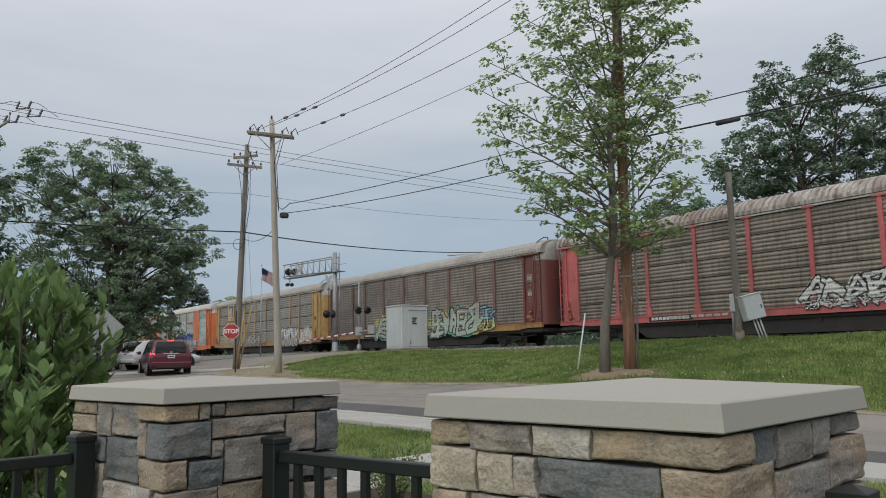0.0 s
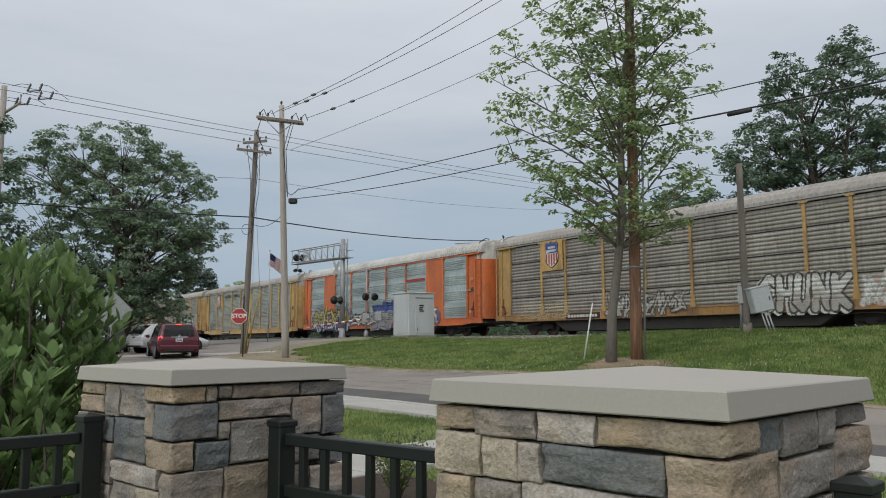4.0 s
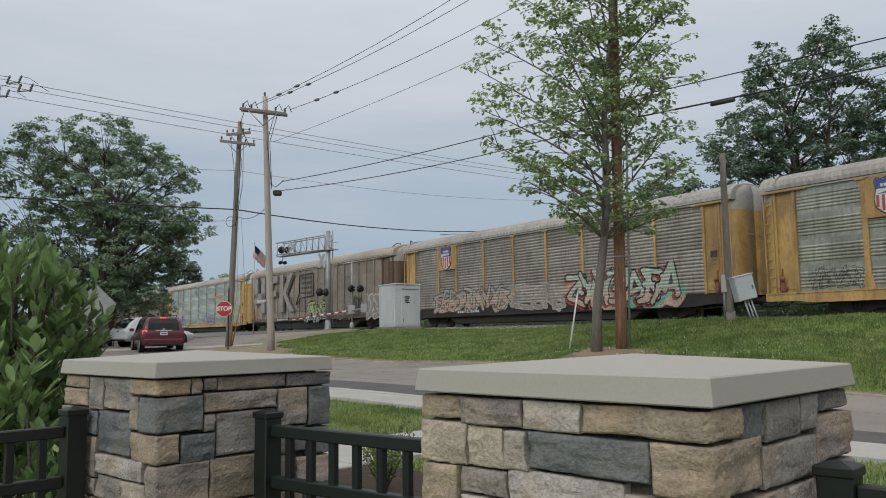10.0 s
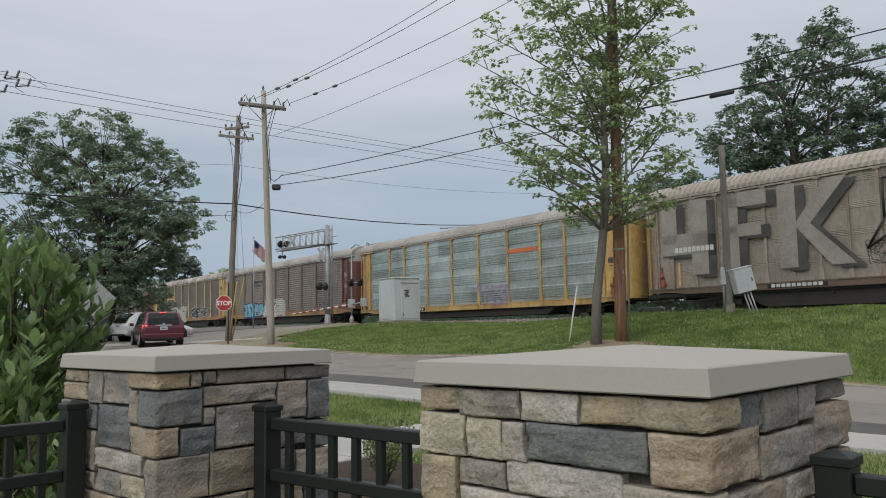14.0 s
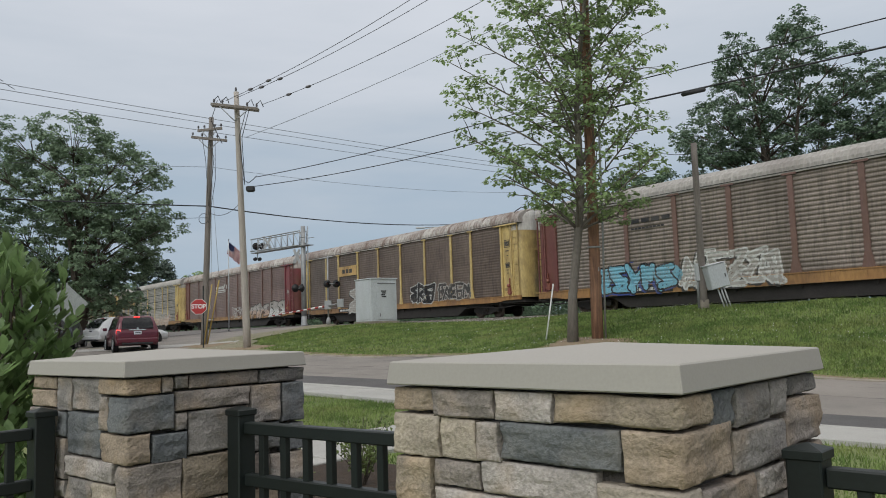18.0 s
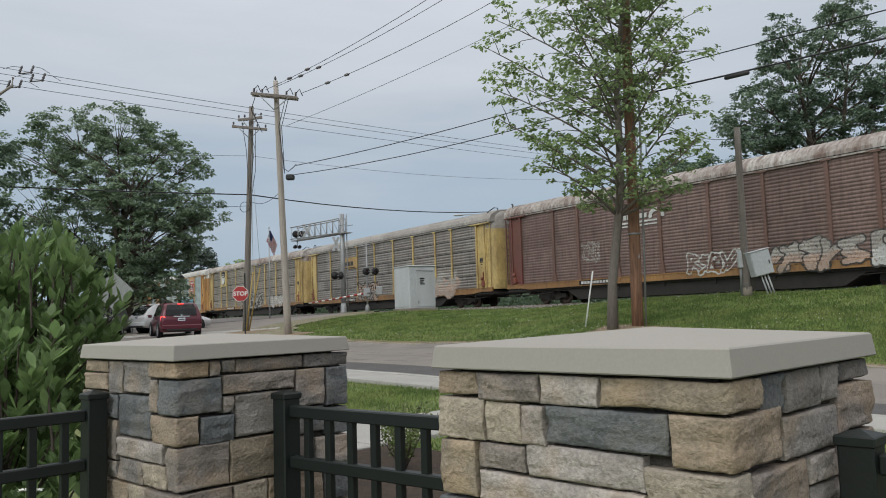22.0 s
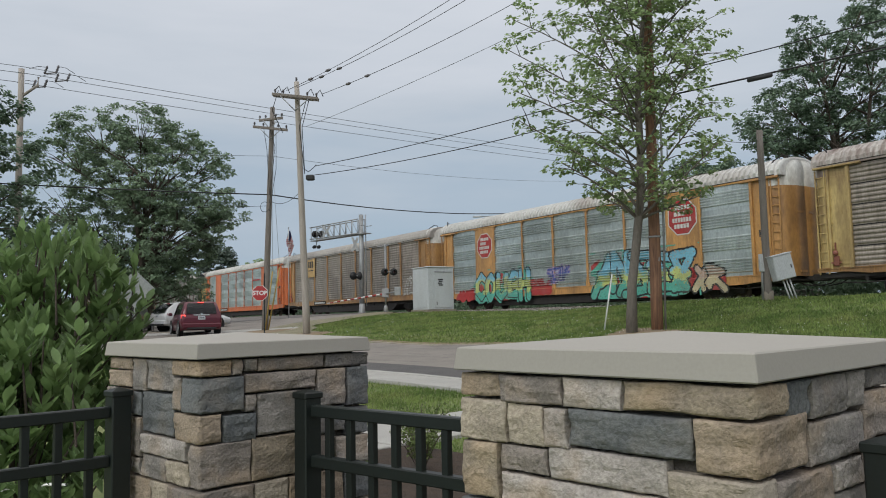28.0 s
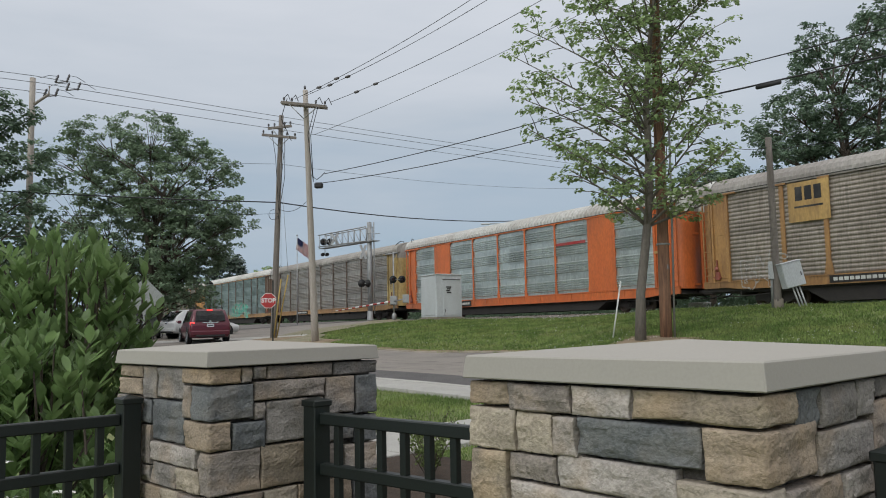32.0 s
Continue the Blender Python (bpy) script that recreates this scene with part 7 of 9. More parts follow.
part("counterweight", boxed(-0.22, 0.22, -0.1, 0.1, -0.28, 0.28, 0.02, Matrix.Translation(Vector((0, -0.2, 1.42)) - AD * 1.35)), M_STEEL, m2, "pale counterweight plates")

# relay cabinet on the bank
rc = thing("relay_cabinet", "pale grey metal relay cabinet on the grass bank by the tracks", "relay cabinet", Matrix.Translation((-2.36, 43.2, land(-2.2, 43.25) + 0.02)) @ pose(0, 0, 0, 0, 0, 32))
part("body", boxed(0, 1.63, 0, 1.78, 0.1, 2.40, 0.02), M_CABINET, rc)
part("roof", boxed(-0.05, 1.68, -0.05, 1.83, 2.40, 2.46, 0.02), M_CABINET, rc)
part("plinth", boxed(-0.08, 1.71, -0.08, 1.86, -0.4, 0.1), M_KERB, rc, "concrete plinth")
dr = part("door", boxed(0.42, 1.50, -0.025, 0.0, 0.2, 2.16, 0.01), M_CABINET, rc)
part("handle", boxed(0.52, 0.56, -0.05, -0.026, 0.35, 0.52, 0.005), M_INSUL, dr)
part("rain_strip", boxed(0.40, 1.52, -0.05, -0.026, 2.14, 2.17), M_INSUL, rc, "dark rain strip over the door")
nb = part("notice", boxed(0.58, 0.98, -0.034, -0.026, 1.35, 1.80), M_CABINET, rc)
bm = bmesh.new()
for k in range(4):
    box(bm, 0.62 + (k % 2) * 0.04, 0.94 - (k % 3) * 0.04, -0.038, -0.034, 1.70 - k * 0.10, 1.77 - k * 0.10)
part("lettering", bm, M_DISC, nb)
part("side_door", boxed(-0.025, 0.0, 0.1, 1.66, 0.2, 2.30, 0.01), M_CABINET, rc)

# ---- signs, lamp, flag, stake ----
M_SIGN_RED = mat("stop_red", (0.42, 0.035, 0.035), (0.36, 0.03, 0.03), 0.45, scale=3, fine=20, bump=0)
st = thing("stop_sign", "red octagonal stop sign on a dark steel post", "stop sign", Matrix.Translation((-9.70, 36.1, 1.05)) @ pose(0, 0, 0, 0, 0, 12))
part("post", boxed(0.17, 0.23, 0.0, 0.04, -0.2, 2.75), M_BLACK, st)
part("bracket", boxed(-0.2, 0.2, -0.004, 0.004, 1.79, 1.85), M_STEEL, st)
oc = lambda r_, y0, y1: prism(bmesh.new(), [(r_ * math.cos((k + 0.5) * math.tau / 8), 1.82 + r_ * math.sin((k + 0.5) * math.tau / 8)) for k in range(8)], y0, y1)
part("plate", oc(0.373, -0.022, -0.004), M_WHITE, st, "white border of the octagon")
part("face", oc(0.35, -0.028, -0.0225), M_SIGN_RED, st, "red octagon face")


def text(body, size, material, m, parent, name="lettering", bold=0.0, extrude=0.002):
    cu = bpy.data.curves.new(name, "FONT")
    cu.body, cu.size, cu.align_x, cu.align_y, cu.extrude, cu.offset = body, size, "CENTER", "CENTER", extrude, bold
    tmp = new("tmp_text", cu)
    bpy.context.view_layer.update()
    me = bpy.data.meshes.new_from_object(tmp.evaluated_get(bpy.context.evaluated_depsgraph_get()))
    bpy.data.objects.remove(tmp)
    bpy.data.curves.remove(cu)
    me.materials.clear()
    return part(name, me, material, parent, m=m)


text("STOP", 0.262, M_WHITE, Matrix.Translation((0, -0.031, 1.82)) @ pose(0, 0, 0, 90, 0, 0), st, bold=0.008)
for word, x in (("BUILDING", 5.55), ("AMERICA", 2.75)):
    text(word, 0.44, SPRAY["black"], Matrix.Translation((x, 1.512, up(SLOGAN, 4.45))) @ pose(0, 0, 0, 90, 0, 180), SLOGAN, bold=0.006)
M_SIGN_BACK = mat("sign_back", (0.34, 0.35, 0.35), (0.27, 0.28, 0.28), 0.7, scale=3, fine=30, bump=0.03)
dg = thing("road_sign", "back of a diamond-shaped road sign on a post", "road sign", Matrix.Translation((-9.42, 21.9, land(-9.42, 21.9))) @ pose(0, 0, 0, 0, 0, 30))
part("plate", boxed(-0.38, 0.38, -0.003, 0.003, -0.38, 0.38, 0, Matrix.Translation((0, 0, 2.56 - land(-9.42, 21.9))) @ Matrix.Rotation(math.pi / 4, 4, "Y")), M_SIGN_BACK, dg, "bare metal back of the plate")
part("post", boxed(-0.025, 0.025, 0.005, 0.04, -0.2, 2.8), M_STEEL, dg)
lp = thing("street_lamp", "black post lamp with a lantern head", "street lamp", Matrix.Translation((-20.41, 59.2, land(-20.41, 59.2))))
part("post", lathe(bmesh.new(), [(0.16, 0), (0.16, 0.25), (0.09, 0.4), (0.055, 0.9), (0.05, 2.9), (0.09, 2.95)], 12), M_BLACK, lp)
part("lantern", lathe(bmesh.new(), [(0.1, 2.95), (0.2, 3.05), (0.26, 3.5), (0.27, 3.52)], 8), M_DULL_WHITE, lp, "pale lantern glass")
part("lantern_roof", lathe(bmesh.new(), [(0.32, 3.52), (0.2, 3.68), (0.06, 3.78), (0.03, 3.95)], 8), M_BLACK, lp)
stake = tagged(part("marker_stake", tube(bmesh.new(), [(4.27, 26.1, land(4.27, 26.1) - 0.1), (4.58, 25.93, 2.9)], 0.025, 8), M_WHITE), "thin white leaning marker stake in the grass", "marker stake")
fpole = thing("flagpole", "slim white flagpole beyond the crossing", "flagpole", Matrix.Translation((-14.15, 61.1, land(-14.15, 61.1))))
part("shaft", tube(bmesh.new(), [(0, 0, 0), (0, 0, 7.0)], [0.05, 0.03], 8), M_DULL_WHITE, fpole)
part("finial", lathe(bmesh.new(), [(0.02, 7.0), (0.06, 7.04), (0.06, 7.08), (0.02, 7.12)], 8), M_STEEL, fpole)
flag = thing("flag", "striped red, white and blue flag on a pole, stirring", "flag", Matrix.Translation((-14.15, 61.1, land(-14.15, 61.1) + 6.9)))
FLAG = []
M_NAVY = mat("flag_blue", (0.03, 0.04, 0.12), (0.025, 0.03, 0.10), 0.8, scale=4, fine=30, bump=0)
for k in range(12):
    bm = bmesh.new()
    g = [[bm.verts.new((x, 0, -j * 0.069)) for x in (0, 0.127)] for j in range(14)]
    for j in range(13):
        f = bm.faces.new((g[j + 1][0], g[j + 1][1], g[j][1], g[j][0]))
        f.material_index = 2 if k < 5 and j < 7 else (0 if j % 2 == 0 else 1)
    bmesh.ops.solidify(bm, geom=bm.faces[:], thickness=0.006)
    FLAG.append(part("flag_strip", bm, [M_SIGN_RED, M_WHITE, M_NAVY], flag))
far_lamp = thing("street_lamp", "distant cobra-head street lamp beyond the tracks", "street lamp", Matrix.Translation((3.6, 69.5, 1.9)))
part("post", tube(bmesh.new(), [(0, 0, 0), (0, 0, 8.1)], [0.1, 0.07], 8), M_STEEL, far_lamp)
part("arm", tube(bmesh.new(), [(0, 0, 8.0), (-1.2, 0, 8.5), (-2.6, 0, 8.5)], 0.04, 6), M_STEEL, far_lamp)
part("head", boxed(-3.3, -2.5, -0.13, 0.13, 8.42, 8.56, 0.04), M_DULL_WHITE, far_lamp)


# ---- trees and plants ----
def leaf_mesh(name, points, normals, size, material, rr, long=1.5, fold=0.25):
    """Many small folded leaves as one mesh; points and normals are arrays."""
    n = len(points)
    P = np.asarray(points)
    A = np.asarray(normals) + rr.normal(0, 0.55, (n, 3))
    A /= np.linalg.norm(A, axis=1)[:, None] + 1e-9
    B = np.cross(A, rr.normal(0, 1, (n, 3)))
    B /= np.linalg.norm(B, axis=1)[:, None] + 1e-9
    C = np.cross(A, B)
    s = size * rr.uniform(0.6, 1.3, n)[:, None]
    base, tip = P - A * s * long * 0.1, P + A * s * long
    mid = P + A * s * long * 0.45
    left, right = mid + B * s * 0.5 + C * s * fold, mid - B * s * 0.5 + C * s * fold
    V = np.stack([base, left, tip, right], 1).reshape(-1, 3)
    me = bpy.data.meshes.new(name)
    me.vertices.add(4 * n)
    me.vertices.foreach_set("co", V.astype(np.float32).ravel())
    idx = np.arange(n)[:, None] * 4 + np.array([[0, 1, 2, 0, 2, 3]])
    me.loops.add(6 * n)
    me.loops.foreach_set("vertex_index", idx.astype(np.int32).ravel())
    me.polygons.add(2 * n)
    me.polygons.foreach_set("loop_start", np.arange(0, 6 * n, 3, dtype=np.int32))
    me.update(calc_edges=True)
    me.materials.append(material)
    return me


def bough(start, end, sag, n=5):
    """A limb that rises steeply and then bends outwards."""
    ctrl = Vector((start.x * 0.62 + end.x * 0.38, start.y * 0.62 + end.y * 0.38, start.z * (1 - sag) + end.z * sag))
    return [start * (1 - f) ** 2 + ctrl * (2 * f * (1 - f)) + end * f * f for f in (j / n for j in range(n + 1))]


def face_leaves(name, points, faces, size, material, rr, long=1.5, fold=0.18):
    """Small folded leaves whose faces look along the given directions."""
    n = len(points)
    C = np.asarray(faces) + rr.normal(0, 0.42, (n, 3))
    C /= np.linalg.norm(C, axis=1)[:, None] + 1e-9
    A = np.cross(C, rr.normal(0, 1, (n, 3)))
    A /= np.linalg.norm(A, axis=1)[:, None] + 1e-9
    B = np.cross(C, A)
    s = size * rr.uniform(0.55, 1.35, n)[:, None]
    P = np.asarray(points)
    base, tip, mid = P - A * s * long * 0.5, P + A * s * long * 0.5 - C * s * 0.15, P - A * s * 0.05 * long
    left, right = mid + B * s * 0.5 + C * s * fold, mid - B * s * 0.5 + C * s * fold
    V = np.stack([base, left, tip, right], 1).reshape(-1, 3)
    me = bpy.data.meshes.new(name)
    me.vertices.add(4 * n)
    me.vertices.foreach_set("co", V.astype(np.float32).ravel())
    idx = np.arange(n)[:, None] * 4 + np.array([[0, 1, 2, 0, 2, 3]])
    me.loops.add(6 * n)
    me.loops.foreach_set("vertex_index", idx.astype(np.int32).ravel())
    me.polygons.add(2 * n)
    me.polygons.foreach_set("loop_start", np.arange(0, 6 * n, 3, dtype=np.int32))
    me.update(calc_edges=True)
    me.materials.append(material)
    return me


def tree(name, label, place, seed, height, trunk_r, clear, reach, limbs, clumps, clump_r, per_clump, leaf, wood, foliage, rise=0.9, lean=(0, 0), long=1.5, stems=1, flat=0.5, lobes=3, sway=0.0, core=0):
    """A leader with limbs, each with side branches that end in flattened clumps of leaves. reach(k): the crown's radius at k of its height."""
    ob = thing(name, label, "tree", Matrix.Translation(place))
    rr = random.Random(seed)
    bm = bmesh.new()
    n = 9
    leaders = []
    for q in range(stems):
        a = q * math.tau / max(1, stems) + seed
        out = Vector((math.cos(a), math.sin(a), 0)) * (0.13 * height if stems > 1 else 0)
        axis = []
        for k in range(n + 1):
            f = k / n
            axis.append(Vector((lean[0] * f + 0.006 * height * math.sin(k * 1.3 + seed + q), lean[1] * f + 0.006 * height * math.cos(k * 1.7 + seed + q), height * 0.94 * f - (0.3 if k == 0 else 0))) + out * f ** 1.4)
        leaders.append(axis)
        tube(bm, axis, [trunk_r / math.sqrt(stems) * (1.3 if k == 0 else 1) * (1 - 0.88 * (k / n) ** (1.5 if core else 0.9)) for k in range(n + 1)], 10)
    part("trunk", bm, wood, ob)
    wood_bm = bmesh.new()
    centres, radii = [], []
    def clump(p, r):
        centres.append(p)
        radii.append(r)
    for q in range(limbs):
        k = ((q + rr.random()) / limbs) ** 0.9
        az = q * 2.399 + rr.uniform(-0.45, 0.45)
        wave = 1 + 0.16 * math.sin(az * lobes + seed + 4 * k) + rr.uniform(-0.2, 0.12)
        rad = reach(k) * wave
        z_end = clear + (height - clear) * (0.06 + 0.94 * k)
        z_start = max(clear, min(height * 0.86, z_end - rad * rise))
        axis = leaders[q % stems]
        f = max(0.0, min(0.999, z_start / (height * 0.94))) * n
        i = int(f)
        start = axis[i].lerp(axis[i + 1], f - i)
        mid = axis[min(n, i + 1)]
        end = Vector((lean[0] * k + sway * (math.sin(math.pi * min(1.0, k * 1.15)) - 0.7 * max(0.0, 1 - 4 * k)) + math.cos(az) * rad, lean[1] * k + math.sin(az) * rad, z_end))
        pts = bough(start, end, rr.uniform(0.35, 0.6))
        r_l = trunk_r * 0.32 * (1 - 0.72 * k) / math.sqrt(stems) ** 0.5
        tube(wood_bm, pts, [r_l * (1 - 0.86 * j / 5) + 0.007 for j in range(6)], 6)
        clump(end, clump_r * rr.uniform(0.7, 1.1))
        if k > 0.35:
            clump(pts[2], clump_r * rr.uniform(0.6, 0.95))
            if rr.random() < 0.4 and k > 0.5:
                clump(pts[1], clump_r * rr.uniform(0.6, 0.95))
        out = Vector((math.cos(az), math.sin(az), 0))
        for s in range(clumps):
            f = 0.32 + 0.62 * (s + rr.random()) / clumps
            i = min(4, int(f * 5))
            p = pts[i].lerp(pts[i + 1], f * 5 - i)
            side = Vector((-out.y, out.x, 0)) * (1 if s % 2 else -1)
            d = (out * rr.uniform(0.2, 0.7) + side * rr.uniform(0.5, 1.0) + Vector((0, 0, rr.uniform(-0.1, 0.6)))).normalized()
            tl = max(clump_r * 1.1, rad * rr.uniform(0.2, 0.42))
            tip = p + d * tl
            tube(wood_bm, [p, p.lerp(tip, 0.5) + Vector((0, 0, 0.06 * tl)), tip], [r_l * 0.34 + 0.005, r_l * 0.22 + 0.004, 0.004], 4, caps=False)
            clump(tip, clump_r * rr.uniform(0.6, 1.15))
            if rr.random() < 0.5:
                clump(p.lerp(tip, 0.55), clump_r * rr.uniform(0.45, 0.8))
    for q in range(core):
        # short leafy twigs close about the leader
        f = (0.50 + 0.47 * (q + rr.random()) / core) * n
        p = leaders[q % stems][int(f)].lerp(leaders[q % stems][int(f) + 1], f - int(f))
        az, d = q * 2.399, rr.uniform(0.35, 1.5)
        tip = p + Vector((math.cos(az) * d, math.sin(az) * d, rr.uniform(0.1, 0.5) * d))
        tube(wood_bm, [p, p.lerp(tip, 0.5) + Vector((0, 0, 0.05)), tip], [0.014, 0.009, 0.004], 4, caps=False)
        clump(tip, clump_r * rr.uniform(0.7, 1.1))
    for axis in leaders:
        clump(axis[-1], clump_r)
        clump(axis[-1].lerp(axis[-2], 0.6), clump_r)
    tagged(part("branchwork", wood_bm, wood, ob), kind="stuff")
    nr = np.random.default_rng(seed)
    C = np.array([c[:] for c in centres])
    R = np.array(radii)
    P, N = [], []
    for c, r in zip(C, R):
        m = max(6, int(per_clump * (r / clump_r) ** 2))
        d = nr.normal(0, 1, (m, 3))
        d /= np.linalg.norm(d, axis=1)[:, None] + 1e-9
        d *= (nr.uniform(0.15, 1.0, m) ** 0.5)[:, None] * r
        d[:, 2] = d[:, 2] * flat - 0.10 * np.hypot(d[:, 0], d[:, 1]) ** 2 / max(r, 0.01)
        P.append(c + d)
        N.append(np.array([0, 0, 0.95]) + d / r * 0.45 + np.append(c[:2], 0) / (np.linalg.norm(c[:2]) + 0.5) * 0.35)
    P, N = np.concatenate(P), np.concatenate(N)
    part("crown", face_leaves("crown", P, N, leaf, foliage, nr, long), None, ob, "uneven crown of many small leaves")
    return ob


tree("young_tree", "slender young street tree in light green leaf on the bank", (4.88, 24.43, 0.99), 4, 13.8, 0.145, 3.45,
     lambda k: float(np.interp(k, [0, 0.06, 0.21, 0.38, 0.55, 0.72, 0.82, 1], [1.9, 2.6, 3.0, 2.8, 3.25, 2.9, 2.1, 0.7])), 56, 8, 0.36, 28, 0.11, M_BARK_PALE, M_LEAF_YOUNG, 0.72, (0.67, -1.3), 1.45, flat=0.42, sway=-0.6, core=95)


def lobed_tree(name, label, place, seed, trunk_r, fork, lobes, deep, thick, clump_r, per_clump, leaf, wood, foliage, long=1.5, flat=0.5, stems=3):
    """A tree whose crown is a gathering of leafy lobes, (x, z, half width, half height) each, near and far about the trunk."""
    ob = thing(name, label, "tree", Matrix.Translation(place))
    rr = random.Random(seed)
    all_lobes = []
    for x, z, rx, rz in lobes:
        y = rr.uniform(-0.65, 0.1) * deep
        all_lobes.append((x, y, z, rx, rz))
        all_lobes.append((x * 0.85 + rr.uniform(-0.4, 0.4), -y + rr.uniform(0.0, 0.3) * deep, z - rr.uniform(0.0, 0.6), rx * 0.9, rz * 0.9))
    top = max(z for _, z, _, _ in lobes)
    bm = bmesh.new()
    heads = []
    for q in range(stems):
        a = q * math.tau / stems + seed
        out = Vector((math.cos(a), math.sin(a), 0)) * (0.10 * top if stems > 1 else 0.0)
        axis = [Vector((0.04 * math.sin(k * 1.3 + q), 0.04 * math.cos(k * 1.7 + q), -0.3 if k == 0 else top * 0.8 * k / 8)) + out * (k / 8) ** 1.3 for k in range(9)]
        heads.append(axis)
        tube(bm, axis, [trunk_r / math.sqrt(stems) ** 0.6 * (1.3 if k == 0 else 1) * (1 - 0.85 * k / 8) for k in range(9)], 10)
    part("trunk", bm, wood, ob)
    wood_bm = bmesh.new()
    centres, radii, outs = [], [], []
    for x, y, z, rx, rz in all_lobes:
        c = Vector((x, y, z))
        z_s = max(fork, min(top * 0.75, z - rz - math.hypot(x, y) * 0.55))
        axis = heads[rr.randrange(stems)]
        f = z_s / (top * 0.8) * 8
        i = max(0, min(7, int(f)))
        pts = bough(axis[i].lerp(axis[i + 1], min(1.0, f - i)), c + Vector((0, 0, -0.25 * rz)), rr.uniform(0.4, 0.6))
        r_l = trunk_r * 0.085 * (rx + rz) ** 0.5
        tube(wood_bm, pts, [r_l * (1 - 0.7 * j / 5) + 0.012 for j in range(6)], 6)
        for k in range(max(5, int(thick * rx * (rx + rz) * 0.5))):
            d = Vector((rr.gauss(0, 1), rr.gauss(0, 1), rr.gauss(0, 1))).normalized() * rr.uniform(0.35, 1.0) ** 0.45
            tip = c + Vector((d.x * rx, d.y * rx, d.z * rz))
            if k % 3 == 0:
                tube(wood_bm, [pts[4], pts[4].lerp(tip, 0.5) + Vector((0, 0, 0.08 * rx)), tip], [r_l * 0.28 + 0.008, r_l * 0.16 + 0.006, 0.005], 4, caps=False)
            centres.append(tip)
            radii.append(clump_r * rr.uniform(0.55, 1.15))
            outs.append(d)
    tagged(part("branchwork", wood_bm, wood, ob), kind="stuff")
    nr = np.random.default_rng(seed)
    P, N = [], []
    for c, r, o in zip(centres, radii, outs):
        m = max(6, int(per_clump * (r / clump_r) ** 2))
        d = nr.normal(0, 1, (m, 3))
        d /= np.linalg.norm(d, axis=1)[:, None] + 1e-9
        d *= (nr.uniform(0.1, 1.0, m) ** 0.5)[:, None] * r
        d[:, 2] = d[:, 2] * flat - 0.12 * np.hypot(d[:, 0], d[:, 1]) ** 2 / max(r, 0.01)
        P.append(np.array(c[:]) + d)
        N.append(np.array([0, 0, 0.9]) + d / r * 0.4 + np.array(o[:]) * 0.4)
    P, N = np.concatenate(P), np.concatenate(N)
    part("crown", face_leaves("crown", P, N, leaf, foliage, nr, long), None, ob, "uneven lobed crown of many small leaves")
    return ob


lobed_tree("large_tree", "broad green tree with several stems and a spreading crown", (-20.4, 49.4, 0.8), 7, 0.42, 1.8,
           [(-3.4, 12.7, 2.1, 1.6), (-0.3, 13.0, 2.5, 1.7), (-5.1, 11.6, 2.0, 1.8), (2.4, 11.6, 1.9, 1.4), (4.2, 10.9, 1.4, 0.8), (-2.5, 9.7, 2.8, 1.9), (1.0, 9.4, 2.8, 1.9), (4.6, 8.6, 1.7, 0.8),
            (5.0, 7.4, 1.7, 0.7), (4.0, 6.2, 1.5, 0.6), (-5.9, 8.4, 2.1, 1.9), (1.9, 6.2, 2.5, 1.8), (-2.4, 6.2, 2.8, 1.9), (1.0, 3.6, 1.7, 1.2), (-6.6, 5.6, 1.8, 1.5), (2.3, 4.6, 1.2, 0.7), (-2.0, 3.4, 2.0, 1.4), (0.2, 7.9, 2.4, 1.6), (0.4, 4.9, 2.0, 1.3), (2.6, 3.2, 1.5, 1.0), (0.2, 2.2, 1.6, 1.0), (-3.6, 4.6, 2.2, 1.6), (3.1, 7.4, 1.6, 1.0)],
           3.4, 11.5, 0.50, 50, 0.13, M_BARK, M_LEAF_DARK, 1.7, 0.45, 4)
tree("large_tree", "leafy mid-green tree beside a pole", (-21.6, 32.6, 0.7), 9, 10.9, 0.22, 1.6,
     lambda k: 3.4 * math.sqrt(max(0.05, 1 - (k - 0.35) ** 2 * 1.6)), 40, 5, 0.6, 60, 0.15, M_BARK, M_LEAF_MAPLE, 0.7, (0, 0), 1.6)
lobed_tree("large_tree", "tall dark maple with an uneven lobed crown behind the tracks", (21.0, 44.2, 1.9), 12, 0.42, 4.5,
           [(-2.3, 15.0, 1.1, 1.0), (0.4, 16.0, 1.0, 0.9), (1.8, 16.2, 1.3, 1.0), (-2.4, 13.4, 1.5, 1.2), (0.4, 14.2, 1.7, 1.3), (3.4, 14.2, 1.4, 1.0), (4.8, 13.0, 1.6, 1.2), (6.3, 13.4, 1.2, 1.0), (-4.0, 11.0, 1.5, 1.0),
            (-5.2, 9.9, 1.0, 0.8), (-1.7, 10.9, 1.7, 1.2), (0.9, 11.5, 1.9, 1.3), (3.5, 11.2, 1.7, 1.2), (-3.4, 9.2, 1.9, 0.8), (-0.9, 9.0, 1.9, 1.0), (2.1, 9.3, 1.9, 1.0), (5.2, 10.4, 1.5, 1.2), (-4.8, 8.5, 1.0, 0.6), (-1.0, 6.6, 2.6, 1.4), (2.6, 6.4, 2.4, 1.4)],
           2.8, 15.0, 0.46, 48, 0.135, M_BARK, M_LEAF_MAPLE, 1.4, 0.5, 3)
